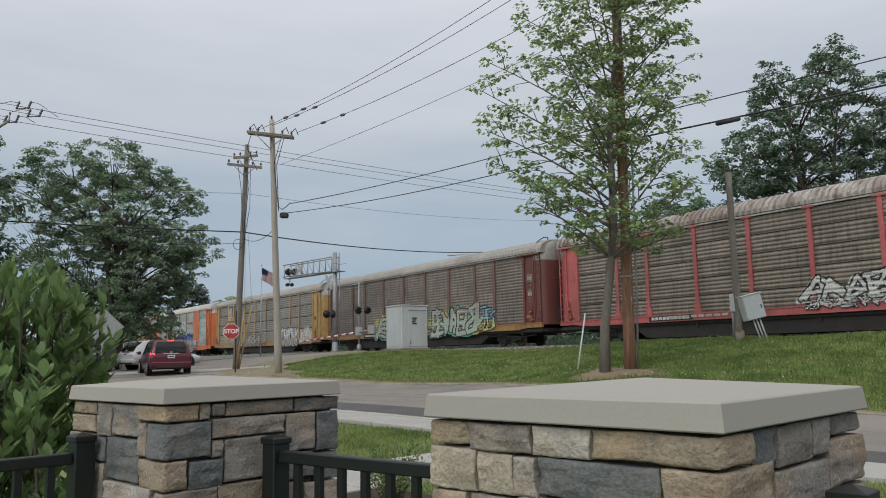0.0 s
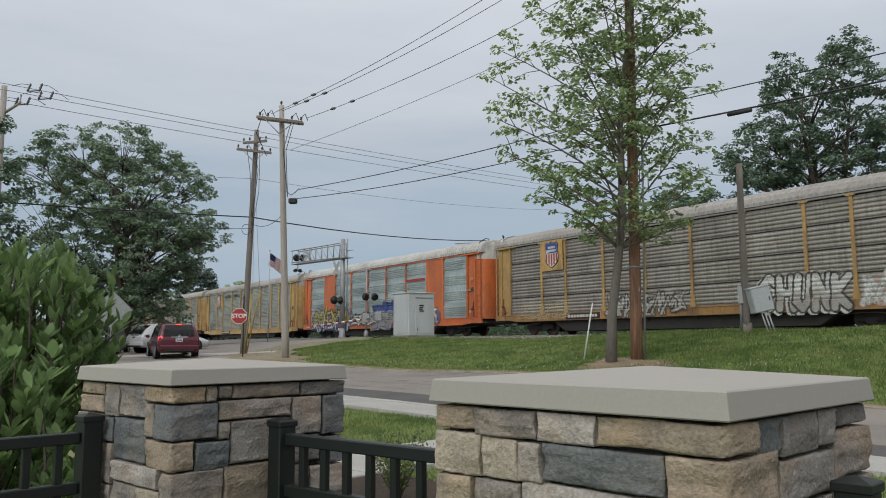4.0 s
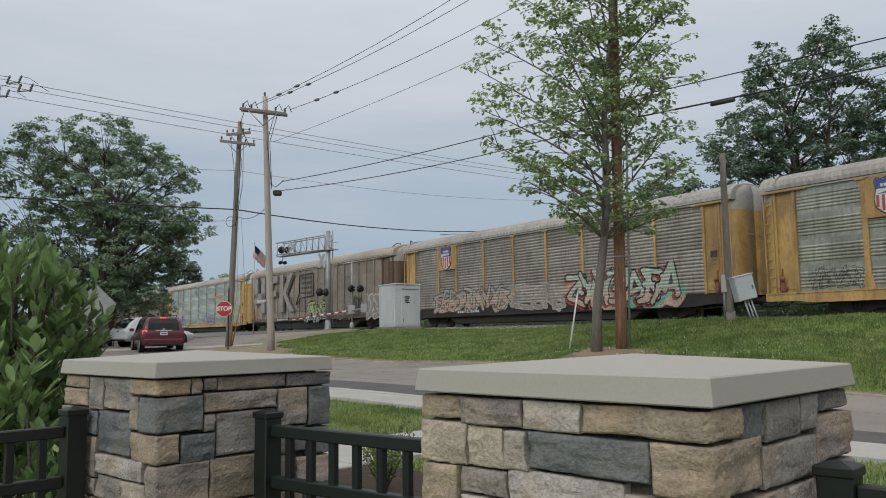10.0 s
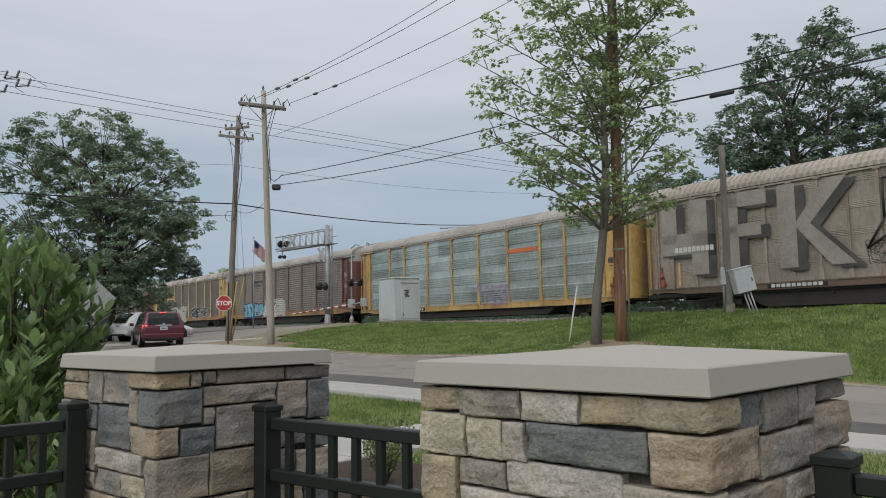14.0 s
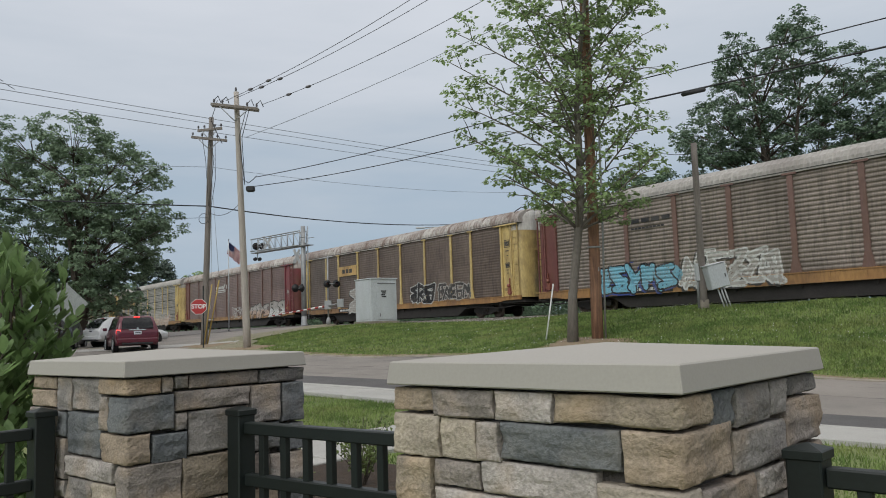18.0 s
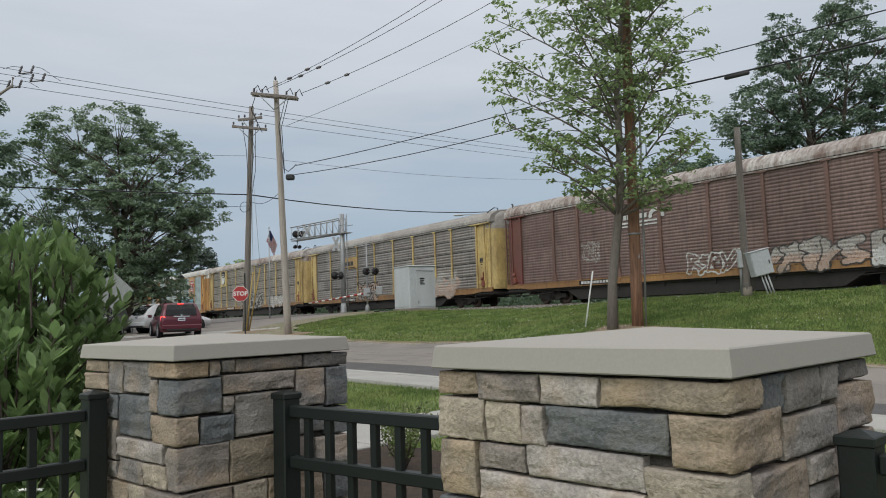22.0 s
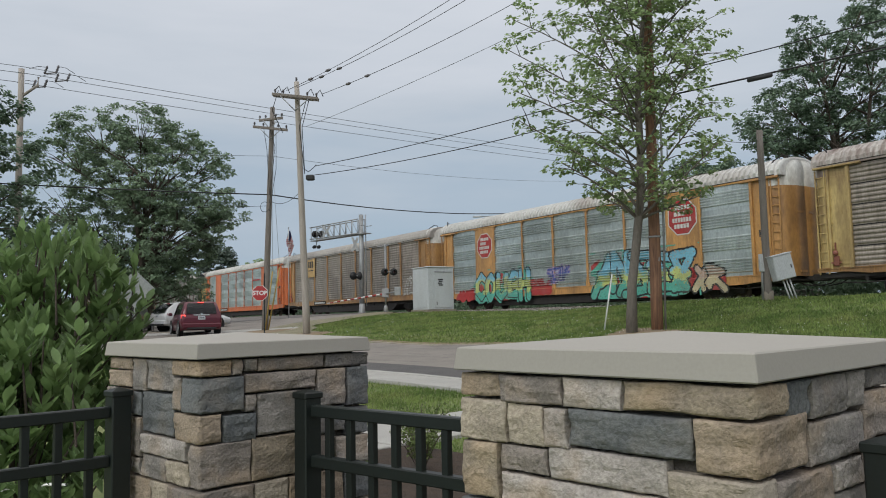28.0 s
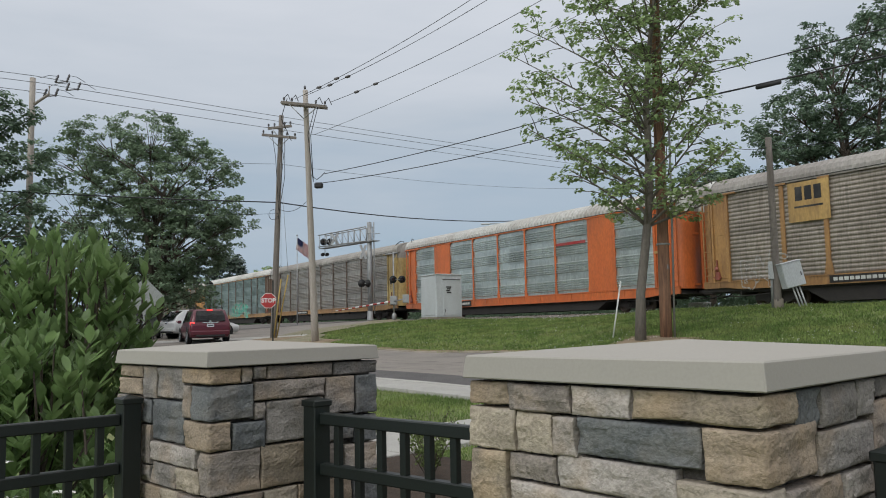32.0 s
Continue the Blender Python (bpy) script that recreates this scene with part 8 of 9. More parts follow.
tree("large_tree", "dark tree at the far side of the tracks", (28.8, 43.6, 1.9), 15, 11.4, 0.3, 3.4,
     lambda k: 3.9 * math.sqrt(max(0.06, 1 - (k - 0.35) ** 2 * 1.6)), 34, 5, 0.8, 70, 0.20, M_BARK, M_LEAF_MAPLE, 0.7, (0, 0), 1.4, stems=2)
tree("large_tree", "dark green tree behind the tracks", (14.4, 49.5, 1.9), 17, 9.2, 0.22, 3.0,
     lambda k: 2.9 * math.sqrt(max(0.06, 1 - (k - 0.35) ** 2 * 1.6)), 28, 4, 0.7, 60, 0.19, M_BARK, M_LEAF_MAPLE, 0.7, (0, 0), 1.4)
tree("distant_tree", "small dark distant tree beyond the tracks", (-38.6, 121.0, 1.6), 19, 11.2, 0.3, 2.5,
     lambda k: 3.6 * math.sqrt(max(0.05, 1 - (k - 0.25) ** 2 * 1.7)), 30, 4, 0.9, 34, 0.36, M_BARK, M_LEAF_FAR, 0.8, (0, 0), 1.4)
tree("distant_tree", "thin pale distant tree beyond the tracks", (-36.0, 133.0, 1.6), 21, 10.6, 0.2, 3.0,
     lambda k: 2.2 * math.sqrt(max(0.05, 1 - (k - 0.4) ** 2 * 2)), 20, 3, 0.7, 22, 0.3, M_BARK, M_LEAF_YOUNG, 0.8, (0, 0), 1.4)


def band(name, label, s0, s1, off, width, height, count, leaf, material, seed):
    """A run of undergrowth along the track."""
    rr = np.random.default_rng(seed)
    s, o = rr.uniform(s0, s1, count), off + rr.uniform(0, width, count)
    top = height * (0.8 + 0.2 * np.sin(s * 0.7 + seed) * np.sin(s * 0.23)) + 0.3
    z = 1.85 + np.abs(rr.uniform(0, 1, count)) * top
    base = np.array(TRACK0[:]) + s[:, None] * np.array(TX[:]) + o[:, None] * np.array(TN[:])
    pts = base.copy()
    pts[:, 2] = z
    nrm = rr.normal(0, 0.6, (count, 3)) + np.array([0, 0, 0.6])
    return tagged(part(name, leaf_mesh(name, pts, nrm, leaf, material, rr, 1.8), None), label, "undergrowth", kind="stuff")


band("undergrowth", "weedy green undergrowth behind the tracks", -60, -27, 3.4, 3.4, 1.6, 17000, 0.14, M_LEAF_MAPLE, 31)
band("trackside_weeds", "low weeds beyond the far rail", -27, 75, 3.6, 2.0, 0.35, 9000, 0.10, M_LEAF_MAPLE, 32)
# assumed growth, added to block the bright sky seen under the cars
band("far_hedge", "assumed dark growth beyond the far rail, closing the gap under the cars", -27, 110, 9.0, 3.0, 1.5, 26000, 0.22, M_LEAF_MAPLE, 34)
band("distant_hedge", "dark leafy growth along the far track", 70, 330, 4.0, 4.0, 3.0, 16000, 0.35, M_LEAF_DARK, 33)


def far_woods():
    rr = np.random.default_rng(41)
    n = 9000
    ang = rr.uniform(-2.2, 2.2, n)
    rad = rr.uniform(320, 420, n)
    top = 9 + 4 * np.sin(ang * 23) + 3 * np.sin(ang * 61)
    pts = np.stack([np.sin(ang) * rad, np.cos(ang) * rad, 1 + rr.uniform(0, 1, n) * top], 1)
    return tagged(part("far_woods", leaf_mesh("far_woods", pts, rr.normal(0, 1, (n, 3)), 1.8, M_LEAF_DARK, rr, 1.3), None), "distant line of dark woods", "woods", kind="stuff")


far_woods()


def blades(name, label, count, place, h, w, material, seed):
    """Single grass blades standing on the ground."""
    rr = np.random.default_rng(seed)
    xy = place(rr, count)
    V = np.zeros((count, 3, 3), np.float32)
    d = np.hypot(xy[:, None, 0] - LP[None, :, 0], xy[:, None, 1] - LP[None, :, 1])
    z = d @ LW - 0.035
    a = rr.uniform(0, math.tau, count)
    dx, dy = np.cos(a) * w / 2, np.sin(a) * w / 2
    hh = h * rr.uniform(0.45, 1.25, count)
    lean = rr.normal(0, 0.35, (count, 2)) * hh[:, None]
    V[:, 0] = np.stack([xy[:, 0] - dx, xy[:, 1] - dy, z], 1)
    V[:, 1] = np.stack([xy[:, 0] + dx, xy[:, 1] + dy, z], 1)
    V[:, 2] = np.stack([xy[:, 0] + lean[:, 0], xy[:, 1] + lean[:, 1], z + hh], 1)
    me = bpy.data.meshes.new(name)
    me.vertices.add(3 * count)
    me.vertices.foreach_set("co", V.ravel())
    me.loops.add(3 * count)
    me.loops.foreach_set("vertex_index", np.arange(3 * count, dtype=np.int32))
    me.polygons.add(count)
    me.polygons.foreach_set("loop_start", np.arange(0, 3 * count, 3, dtype=np.int32))
    me.update(calc_edges=True)
    return tagged(part(name, me, material), label, "grass", kind="stuff")


def on_bank(rr, n):
    u, k = rr.uniform(-8, 38, n), rr.uniform(0, 1, n) ** 0.8
    w1 = np.interp(u, [-8, 4, 14, 26, 38], [31, 31, 33, 35, 36])
    w = 18.75 + k * (w1 - 18.75)
    x, y = u * E1.x + w * E2.x, u * E1.y + w * E2.y
    off = (x - TRACK0.x) * TN.x + (y - TRACK0.y) * TN.y
    edge = np.interp(y, GRASS_Y, GRASS_X) + 0.35 * np.sin(y * 2.1) * np.sin(y * 0.9 + 1) + 0.35 - rr.exponential(0.8, n)
    along = (x - TRACK0.x) * TX.x + (y - TRACK0.y) * TX.y
    keep = (off < np.where(along > -27, -5.15, -4.35)) & ((y < 29) | (x > edge))
    u2, w2 = rr.uniform(-6, 16, n), rr.uniform(18.8, 25, n)
    x, y = np.where(keep, x, u2 * E1.x + w2 * E2.x), np.where(keep, y, u2 * E1.y + w2 * E2.y)
    return np.stack([x, y], 1)


def on_lawn(rr, n):
    u, w = rr.uniform(-6, 24, n), rr.uniform(6.6, 10.92, n)
    u = np.where((u > 7.45) & (u < 9.25), u + 3.0, u)
    return np.stack([u * E1.x + w * E2.x, u * E1.y + w * E2.y], 1)


def ragged_toe(rr, n):
    """Grass that creeps over the kerb in tufts."""
    u = rr.uniform(-8, 28, n)
    edge = 18.32 + 0.16 * np.sin(u * 3.1) * np.sin(u * 1.3 + 1) + 0.10 * np.sin(u * 7.7)
    w = edge + rr.exponential(0.3, n)
    return np.stack([u * E1.x + w * E2.x, u * E1.y + w * E2.y], 1)


blades("lawn_grass", "thick mown lawn grass between path and pavement", 70000, on_lawn, 0.075, 0.016, M_BLADE, 51)
blades("bank_grass", "rough green grass on the railway bank", 210000, on_bank, 0.08, 0.045, M_BLADE, 52)
blades("verge_grass", "uneven grass at the kerb", 14000, ragged_toe, 0.10, 0.03, M_BLADE, 53)


def clover(count, place, seed):
    """Small white clover heads scattered in the grass."""
    rr = np.random.default_rng(seed)
    xy = place(rr, count)
    keep = noise_mask(xy)
    xy = xy[keep]
    z = np.hypot(xy[:, None, 0] - LP[None, :, 0], xy[:, None, 1] - LP[None, :, 1]) @ LW + rr.uniform(0.04, 0.1, len(xy))
    octa = np.array([(1, 0, 0), (0, 1, 0), (-1, 0, 0), (0, -1, 0), (0, 0, 1), (0, 0, -1)]) * 0.013
    V = (np.stack([xy[:, 0], xy[:, 1], z], 1)[:, None] + octa[None]).reshape(-1, 3)
    tri = np.array([(0, 1, 4), (1, 2, 4), (2, 3, 4), (3, 0, 4), (1, 0, 5), (2, 1, 5), (3, 2, 5), (0, 3, 5)])
    me = bpy.data.meshes.new("clover_heads")
    me.from_pydata(V.tolist(), [], (tri[None] + 6 * np.arange(len(xy))[:, None, None]).reshape(-1, 3).tolist())
    return tagged(part("clover_heads", me, M_WHITE), "scattered white clover heads in the bank grass", "flowers", kind="stuff")


def noise_mask(xy):
    return np.array([noise.noise((x * 0.35, y * 0.35, 4.0)) > 0.05 for x, y in xy])


clover(1500, on_bank, 57)
# weeds and longer tufts on the bank
blades("bank_weeds", "longer tufts and broad weeds in the bank grass", 6000, on_bank, 0.15, 0.06, M_LEAF_SHRUB, 58)


def patch(name, label, x, y, rad, material, seed):
    rr = random.Random(seed)
    bm = bmesh.new()
    c = bm.verts.new((x, y, land(x, y) + 0.05))
    rings = []
    for k in (0.5, 1.0):
        ring = []
        for q in range(28):
            a = q * math.tau / 28
            d = rad * k * (1 + 0.25 * math.sin(a * 3 + seed) + rr.uniform(-0.12, 0.12))
            px, py = x + math.cos(a) * d, y + math.sin(a) * d
            ring.append(bm.verts.new((px, py, land(px, py) + (0.06 if k < 1 else -0.01))))
        rings.append(ring)
    for q in range(28):
        j = (q + 1) % 28
        bm.faces.new((c, rings[0][q], rings[0][j])).smooth = True
        bm.faces.new((rings[0][q], rings[1][q], rings[1][j], rings[0][j])).smooth = True
    return tagged(part(name, bm, material), label, "ground", kind="structure")


patch("dirt_patch", "bare dirt and dry grass round a tree and pole", 5.1, 24.4, 1.4, M_DIRT, 3)
patch("dirt_patch", "bare dirt at the foot of a pole", -7.3, 34.1, 1.3, M_DIRT, 5)
patch("dirt_patch", "bare dirt at the foot of a pole and stop sign", -9.7, 37.6, 1.5, M_DIRT, 6)

# magnolia bushes behind the fence
def magnolia_leaf():
    bm = bmesh.new()
    prof = [(0.0, 0.003), (0.25, 0.016), (0.55, 0.027), (0.8, 0.020), (1.0, 0.001)]
    L = 0.125
    rows = []
    for f, w in prof:
        z = 0.03 * f * f
        rows.append([bm.verts.new((-w, f * L, z + w * 0.35)), bm.verts.new((0, f * L, z)), bm.verts.new((w, f * L, z + w * 0.35))])
    for a, b in zip(rows, rows[1:]):
        for k in range(2):
            bm.faces.new((a[k], a[k + 1], b[k + 1], b[k])).smooth = True
    return bm


LEAF_ME = mesh_of(magnolia_leaf(), "leaf")
LEAF_ME.materials.append(M_LEAF_BUSH)


def bush(place, seed, shoots, radius, height, singles, label):
    rr = random.Random(seed)
    ob = thing("magnolia_bush", label, "bush", Matrix.Translation(place), group="bushes behind the fence")
    wood = bmesh.new()
    sets = []
    for q in range(shoots):
        k = math.sqrt(rr.random())
        az = rr.uniform(0, math.tau)
        zz = rr.uniform(0.12, 1.0) ** 0.75
        rad = radius * k * math.sqrt(max(0.04, 1 - (zz - 0.35) ** 2 * 1.5))
        tip = Vector((math.cos(az) * rad, math.sin(az) * rad, height * zz * rr.uniform(0.9, 1.04)))
        foot = Vector((math.cos(az) * rad * 0.25, math.sin(az) * rad * 0.25, max(0.0, tip.z - rr.uniform(0.5, 0.9))))
        if q % 6 == 0:
            tube(wood, [foot, foot.lerp(tip, 0.6) + Vector((0, 0, 0.03)), tip], [0.012, 0.008, 0.005], 5, caps=False)
        way = (tip - foot).normalized()
        for j in range(8):
            a = j * 2.4 + rr.random()
            side = Vector((math.cos(a), math.sin(a), 0))
            d = (way * rr.uniform(0.1, 0.9) + side * rr.uniform(0.6, 1.1) + Vector((0, 0, 0.15))).normalized()
            up = Vector((0, 0, 1)) if abs(d.z) < 0.9 else Vector((1, 0, 0))
            x = d.cross(up).normalized()
            m = Matrix((x, d, x.cross(d))).transposed().to_4x4()
            sc = rr.uniform(0.75, 1.25)
            sets.append(Matrix.Translation(tip - way * 0.14 * rr.random()) @ m @ Matrix.Scale(sc, 4))
    for q in range(shoots // 22):
        az, rad = rr.uniform(0, math.tau), radius * rr.uniform(0.1, 0.75)
        tip = Vector((math.cos(az) * rad, math.sin(az) * rad, height * (1.0 - 0.22 * (rad / radius) ** 2) + rr.uniform(0.02, 0.16)))
        foot = tip + Vector((rr.uniform(-0.05, 0.05), rr.uniform(-0.05, 0.05), -0.5))
        tube(wood, [foot, foot.lerp(tip, 0.5), tip], [0.009, 0.007, 0.004], 5, caps=False)
        for j in range(9):
            a = j * 2.4 + rr.random()
            d = (Vector((0, 0, rr.uniform(0.8, 1.5))) + Vector((math.cos(a), math.sin(a), 0)) * rr.uniform(0.4, 0.9)).normalized()
            x = d.cross(Vector((math.cos(a + 1.57), math.sin(a + 1.57), 0.1))).normalized()
            x = d.cross(x).normalized()
            m = Matrix((x, d, x.cross(d))).transposed().to_4x4()
            sets.append(Matrix.Translation(tip - Vector((0, 0, 0.05 * j * rr.random()))) @ m @ Matrix.Scale(rr.uniform(0.8, 1.25), 4))
    tagged(part("stem_tangle", wood, M_BARK, ob), kind="stuff")
    order = sorted(range(len(sets)), key=lambda i: sets[i].translation.y - 0.4 * sets[i].translation.z)
    for i in order[:singles]:
        part("leaf", LEAF_ME, None, ob, m=sets[i])
    base = np.array([v.co[:] for v in LEAF_ME.vertices])
    tri = np.array([p.vertices[:] for p in LEAF_ME.polygons])
    V, F = [], []
    for n_, i in enumerate(order[singles:]):
        m = np.array(sets[i])
        V.append(base @ m[:3, :3].T + m[:3, 3])
        F.append(tri + n_ * len(base))
    me = bpy.data.meshes.new("foliage")
    me.from_pydata(np.concatenate(V).tolist(), [], np.concatenate(F).tolist())
    for p in me.polygons:
        p.use_smooth = True
    tagged(part("foliage", me, M_LEAF_BUSH, ob), kind="stuff")
    return ob


bush((-3.1, 5.75, 0), 61, 420, 0.80, 2.2, 290, "leafy green magnolia bush behind a black fence")
bush((-4.5, 5.6, 0), 62, 330, 0.85, 1.95, 60, "leafy green magnolia bush at the end of a planting bed")
bush((-2.85, 4.85, 0), 63, 250, 0.6, 1.5, 120, "low green magnolia bush close behind a black fence")


def sprig(place, seed, height, radius, stems, label):
    rr = random.Random(seed)
    ob = thing("small_shrub", label, "shrub", Matrix.Translation(place), group="small shrubs in the bed")
    bm = bmesh.new()
    pts, ways = [], []
    for q in range(stems):
        az, k = rr.uniform(0, math.tau), rr.uniform(0.2, 1)
        tip = Vector((math.cos(az) * radius * k, math.sin(az) * radius * k, height * rr.uniform(0.6, 1.05)))
        mid = tip * 0.5 + Vector((0, 0, 0.06))
        tube(bm, [Vector((0, 0, -0.02)), mid, tip], [0.006, 0.004, 0.002], 4, caps=False)
        for j in range(26):
            f = rr.uniform(0.25, 1.0)
            p = (mid * (f / 0.5) if f < 0.5 else mid.lerp(tip, (f - 0.5) / 0.5))
            pts.append((p + Vector((rr.uniform(-0.03, 0.03), rr.uniform(-0.03, 0.03), rr.uniform(-0.02, 0.02))))[:])
            ways.append((rr.uniform(-1, 1), rr.uniform(-1, 1), rr.uniform(0, 1)))
    tagged(part("stem_tangle", bm, M_BARK, ob), kind="stuff")
    part("foliage", leaf_mesh("foliage", np.array(pts), np.array(ways), 0.027, M_LEAF_SHRUB, np.random.default_rng(seed), 1.4), None, ob)
    return ob


for k, (u, w, h) in enumerate(((6.9, 6.2, 0.62), (6.2, 5.6, 0.55), (7.1, 5.2, 0.6), (5.4, 6.3, 0.5), (6.0, 4.4, 0.5), (4.6, 5.4, 0.55), (7.0, 3.9, 0.5), (3.2, 5.0, 0.5), (1.4, 5.2, 0.5))):
    p = uw(u, w)
    sprig((p.x, p.y, 0), 70 + k, h, 0.42, 24, "loose small-leaved shrub in a mulched bed")
M_PETAL = mat("white_petal", (0.78, 0.78, 0.74), (0.70, 0.70, 0.66), 0.7, scale=6, fine=40, bump=0)
fl = thing("flower_cluster", "few white flowers among dark leaves behind the fence", "flowers", Matrix.Translation((-2.35, 4.35, 0)))
rr_ = random.Random(8)
for k in range(9):
    p = Vector((rr_.uniform(-0.35, 0.45), rr_.uniform(-0.2, 0.2), rr_.uniform(0.55, 0.9)))
    bm = bmesh.new()
    for j in range(5):
        a = j * math.tau / 5 + k
        v = [bm.verts.new(p + Vector(q)) for q in ((0, 0, 0), (0.03 * math.cos(a - 0.5), 0.03 * math.sin(a - 0.5), 0.012), (0.05 * math.cos(a), 0.05 * math.sin(a), 0.008), (0.03 * math.cos(a + 0.5), 0.03 * math.sin(a + 0.5), 0.012))]
        bm.faces.new(v)
    part("flower", bm, M_PETAL, fl)
    part("stem", tube(bmesh.new(), [(p.x, p.y, 0), p], 0.004, 4), M_LEAF_SHRUB, fl)


# ---- cars waiting at the junction ----
M_GLASS = mat("tinted_glass", (0.012, 0.014, 0.016), (0.010, 0.011, 0.013), 0.08, scale=3, fine=10, bump=0, coat=0.5)
M_TYRE = mat("tyre_rubber", (0.018, 0.018, 0.019), (0.012, 0.012, 0.013), 0.85, scale=8, fine=60, bump=0.2)
M_RIM = mat("alloy_rim", (0.42, 0.43, 0.44), (0.34, 0.35, 0.36), 0.35, 0.8, scale=6, fine=40, bump=0)
M_TRIM = mat("black_trim", (0.016, 0.016, 0.017), (0.012, 0.012, 0.013), 0.6, scale=4, fine=30, bump=0.03)
M_CHROME = mat("chrome_strip", (0.72, 0.72, 0.73), (0.62, 0.62, 0.63), 0.2, 0.9, scale=6, fine=40, bump=0)
M_TAIL = mat("tail_lamp", (0.30, 0.015, 0.015), (0.22, 0.012, 0.012), 0.2, scale=6, fine=40, bump=0)
M_BRAKE = glow("brake_lamp_lit", (1.0, 0.06, 0.05), 2.2)
M_PLATE = mat("number_plate", (0.55, 0.56, 0.60), (0.48, 0.49, 0.53), 0.5, scale=8, fine=40, bump=0)


def car_paint(name, c, c2):
    return mat("car_" + name, c, c2, 0.28, 0.1, scale=0.8, fine=20, bump=0, coat=0.35, grit=0.15)


def vehicle(label, place, heading, paint_m, L=4.75, W_=1.86, H=1.76, hood=1.25, lit=False, rack=False, group="cars at the junction", rake=0.0):
    """A sport utility car. Its rear is at x = 0 and its nose at x = L."""
    ob = thing("car", label, "car", Matrix.Translation(place) @ pose(0, 0, 0, 0, 0, 90 + heading), group=group)
    hw, belt = W_ / 2, H * 0.60
    # x, floor, sill bulge z, belt z, roof z, half width at the floor, waist, belt, roof
    secs = [(0.00, 0.42, 0.62, 0.80, 0.86, 0.80, 0.90, 0.86, 0.84), (0.06, 0.36, 0.66, belt * 0.97, belt, 0.86, 0.97, 0.94, 0.90), (0.16 + rake * 0.45, 0.32, 0.68, belt, H * 0.80, 0.90, 1.0, 0.96, 0.83),
            (0.40 + rake, 0.30, 0.70, belt, H * 0.965, 0.93, 1.0, 0.97, 0.77), (0.75 + rake, 0.28, 0.70, belt, H * 0.992, 0.94, 1.0, 0.97, 0.76), (1.9, 0.27, 0.70, belt * 0.985, H, 0.94, 1.0, 0.97, 0.76),
            (2.7, 0.27, 0.70, belt * 0.97, H * 0.985, 0.94, 1.0, 0.97, 0.76), (3.05, 0.27, 0.70, belt * 0.96, H * 0.93, 0.94, 1.0, 0.96, 0.77), (L - hood - 0.05, 0.28, 0.68, belt * 0.94, belt * 0.97, 0.94, 1.0, 0.94, 0.90),
            (L - 0.45, 0.30, 0.64, belt * 0.86, belt * 0.885, 0.92, 0.98, 0.90, 0.86), (L - 0.08, 0.34, 0.60, belt * 0.72, belt * 0.76, 0.84, 0.90, 0.84, 0.80), (L, 0.40, 0.56, 0.70, 0.74, 0.74, 0.80, 0.76, 0.72)]
    bm = bmesh.new()
    rings = []
    for x, zf, zw, zb, zr, a, b, c_, d in secs:
        pts = [(-a, zf), (-b, zw), (-c_, zb), (-d, zr - 0.04), (-d + 0.12, zr), (d - 0.12, zr), (d, zr - 0.04), (c_, zb), (b, zw), (a, zf)]
        rings.append([bm.verts.new((x, y * hw, z)) for y, z in pts])
    for r0, r1 in zip(rings, rings[1:]):
        for k in range(10):
            j = (k + 1) % 10
            bm.faces.new((r0[k], r0[j], r1[j], r1[k])).smooth = k not in (2, 6)
    bm.faces.new(rings[0])
    bm.faces.new(rings[-1][::-1])
    bmesh.ops.recalc_face_normals(bm, faces=bm.faces[:])
    body = part("body", bm, paint_m, ob)

    def pane(name, pts, material, parent, thick=0.012):
        b2 = bmesh.new()
        c0 = sum((Vector(p) for p in pts), Vector()) / len(pts)
        f = b2.faces.new([b2.verts.new(p) for p in pts])
        f.normal_update()
        out = f.normal if f.normal.dot(c0 - Vector((L / 2, 0, 0.8))) > 0 else -f.normal
        r_ = bmesh.ops.extrude_face_region(b2, geom=[f])
        for v in r_["geom"]:
            if isinstance(v, bmesh.types.BMVert):
                v.co += out * thick
        bmesh.ops.recalc_face_normals(b2, faces=b2.faces[:])
        return part(name, b2, material, parent)

    def at_(x, f, side):
        """On the flank between belt (0) and roof (1)."""
        for s0, s1 in zip(secs, secs[1:]):
            if s0[0] <= x <= s1[0]:
                k = (x - s0[0]) / (s1[0] - s0[0])
                v = [p + (q - p) * k for p, q in zip(s0, s1)]
                return (x, side * hw * (v[7] + (v[8] - v[7]) * f), v[3] + (v[4] - 0.04 - v[3]) * f)

    b3 = bmesh.new()
    cols = []
    for x, f, z in ((0.052, 0.72, belt + 0.05), (0.152 + rake * 0.45, 0.70, H * 0.80), (0.37 + rake * 0.9, 0.62, H * 0.935)):
        cols.append([b3.verts.new((x - 0.014, sgn * f * hw, z + 0.006)) for sgn in (-1, 1)])
    for c0, c1 in zip(cols, cols[1:]):
        b3.faces.new((c0[0], c0[1], c1[1], c1[0]))
    bmesh.ops.solidify(b3, geom=b3.faces[:], thickness=0.01)
    part("rear_window", b3, M_GLASS, ob)
    for side in (-1, 1):
        for x0, x1, x2, x3 in ((0.48 + rake * 0.6, 1.22, 1.22, 0.62 + rake * 0.9), (1.30, 2.10, 2.10, 1.30), (2.18, 3.28, 2.92, 2.18)):
            pane("side_window", [at_(x0, 0.10, side), at_(x1, 0.10, side), at_(x2, 0.86, side), at_(x3, 0.86, side)], M_GLASS, ob)
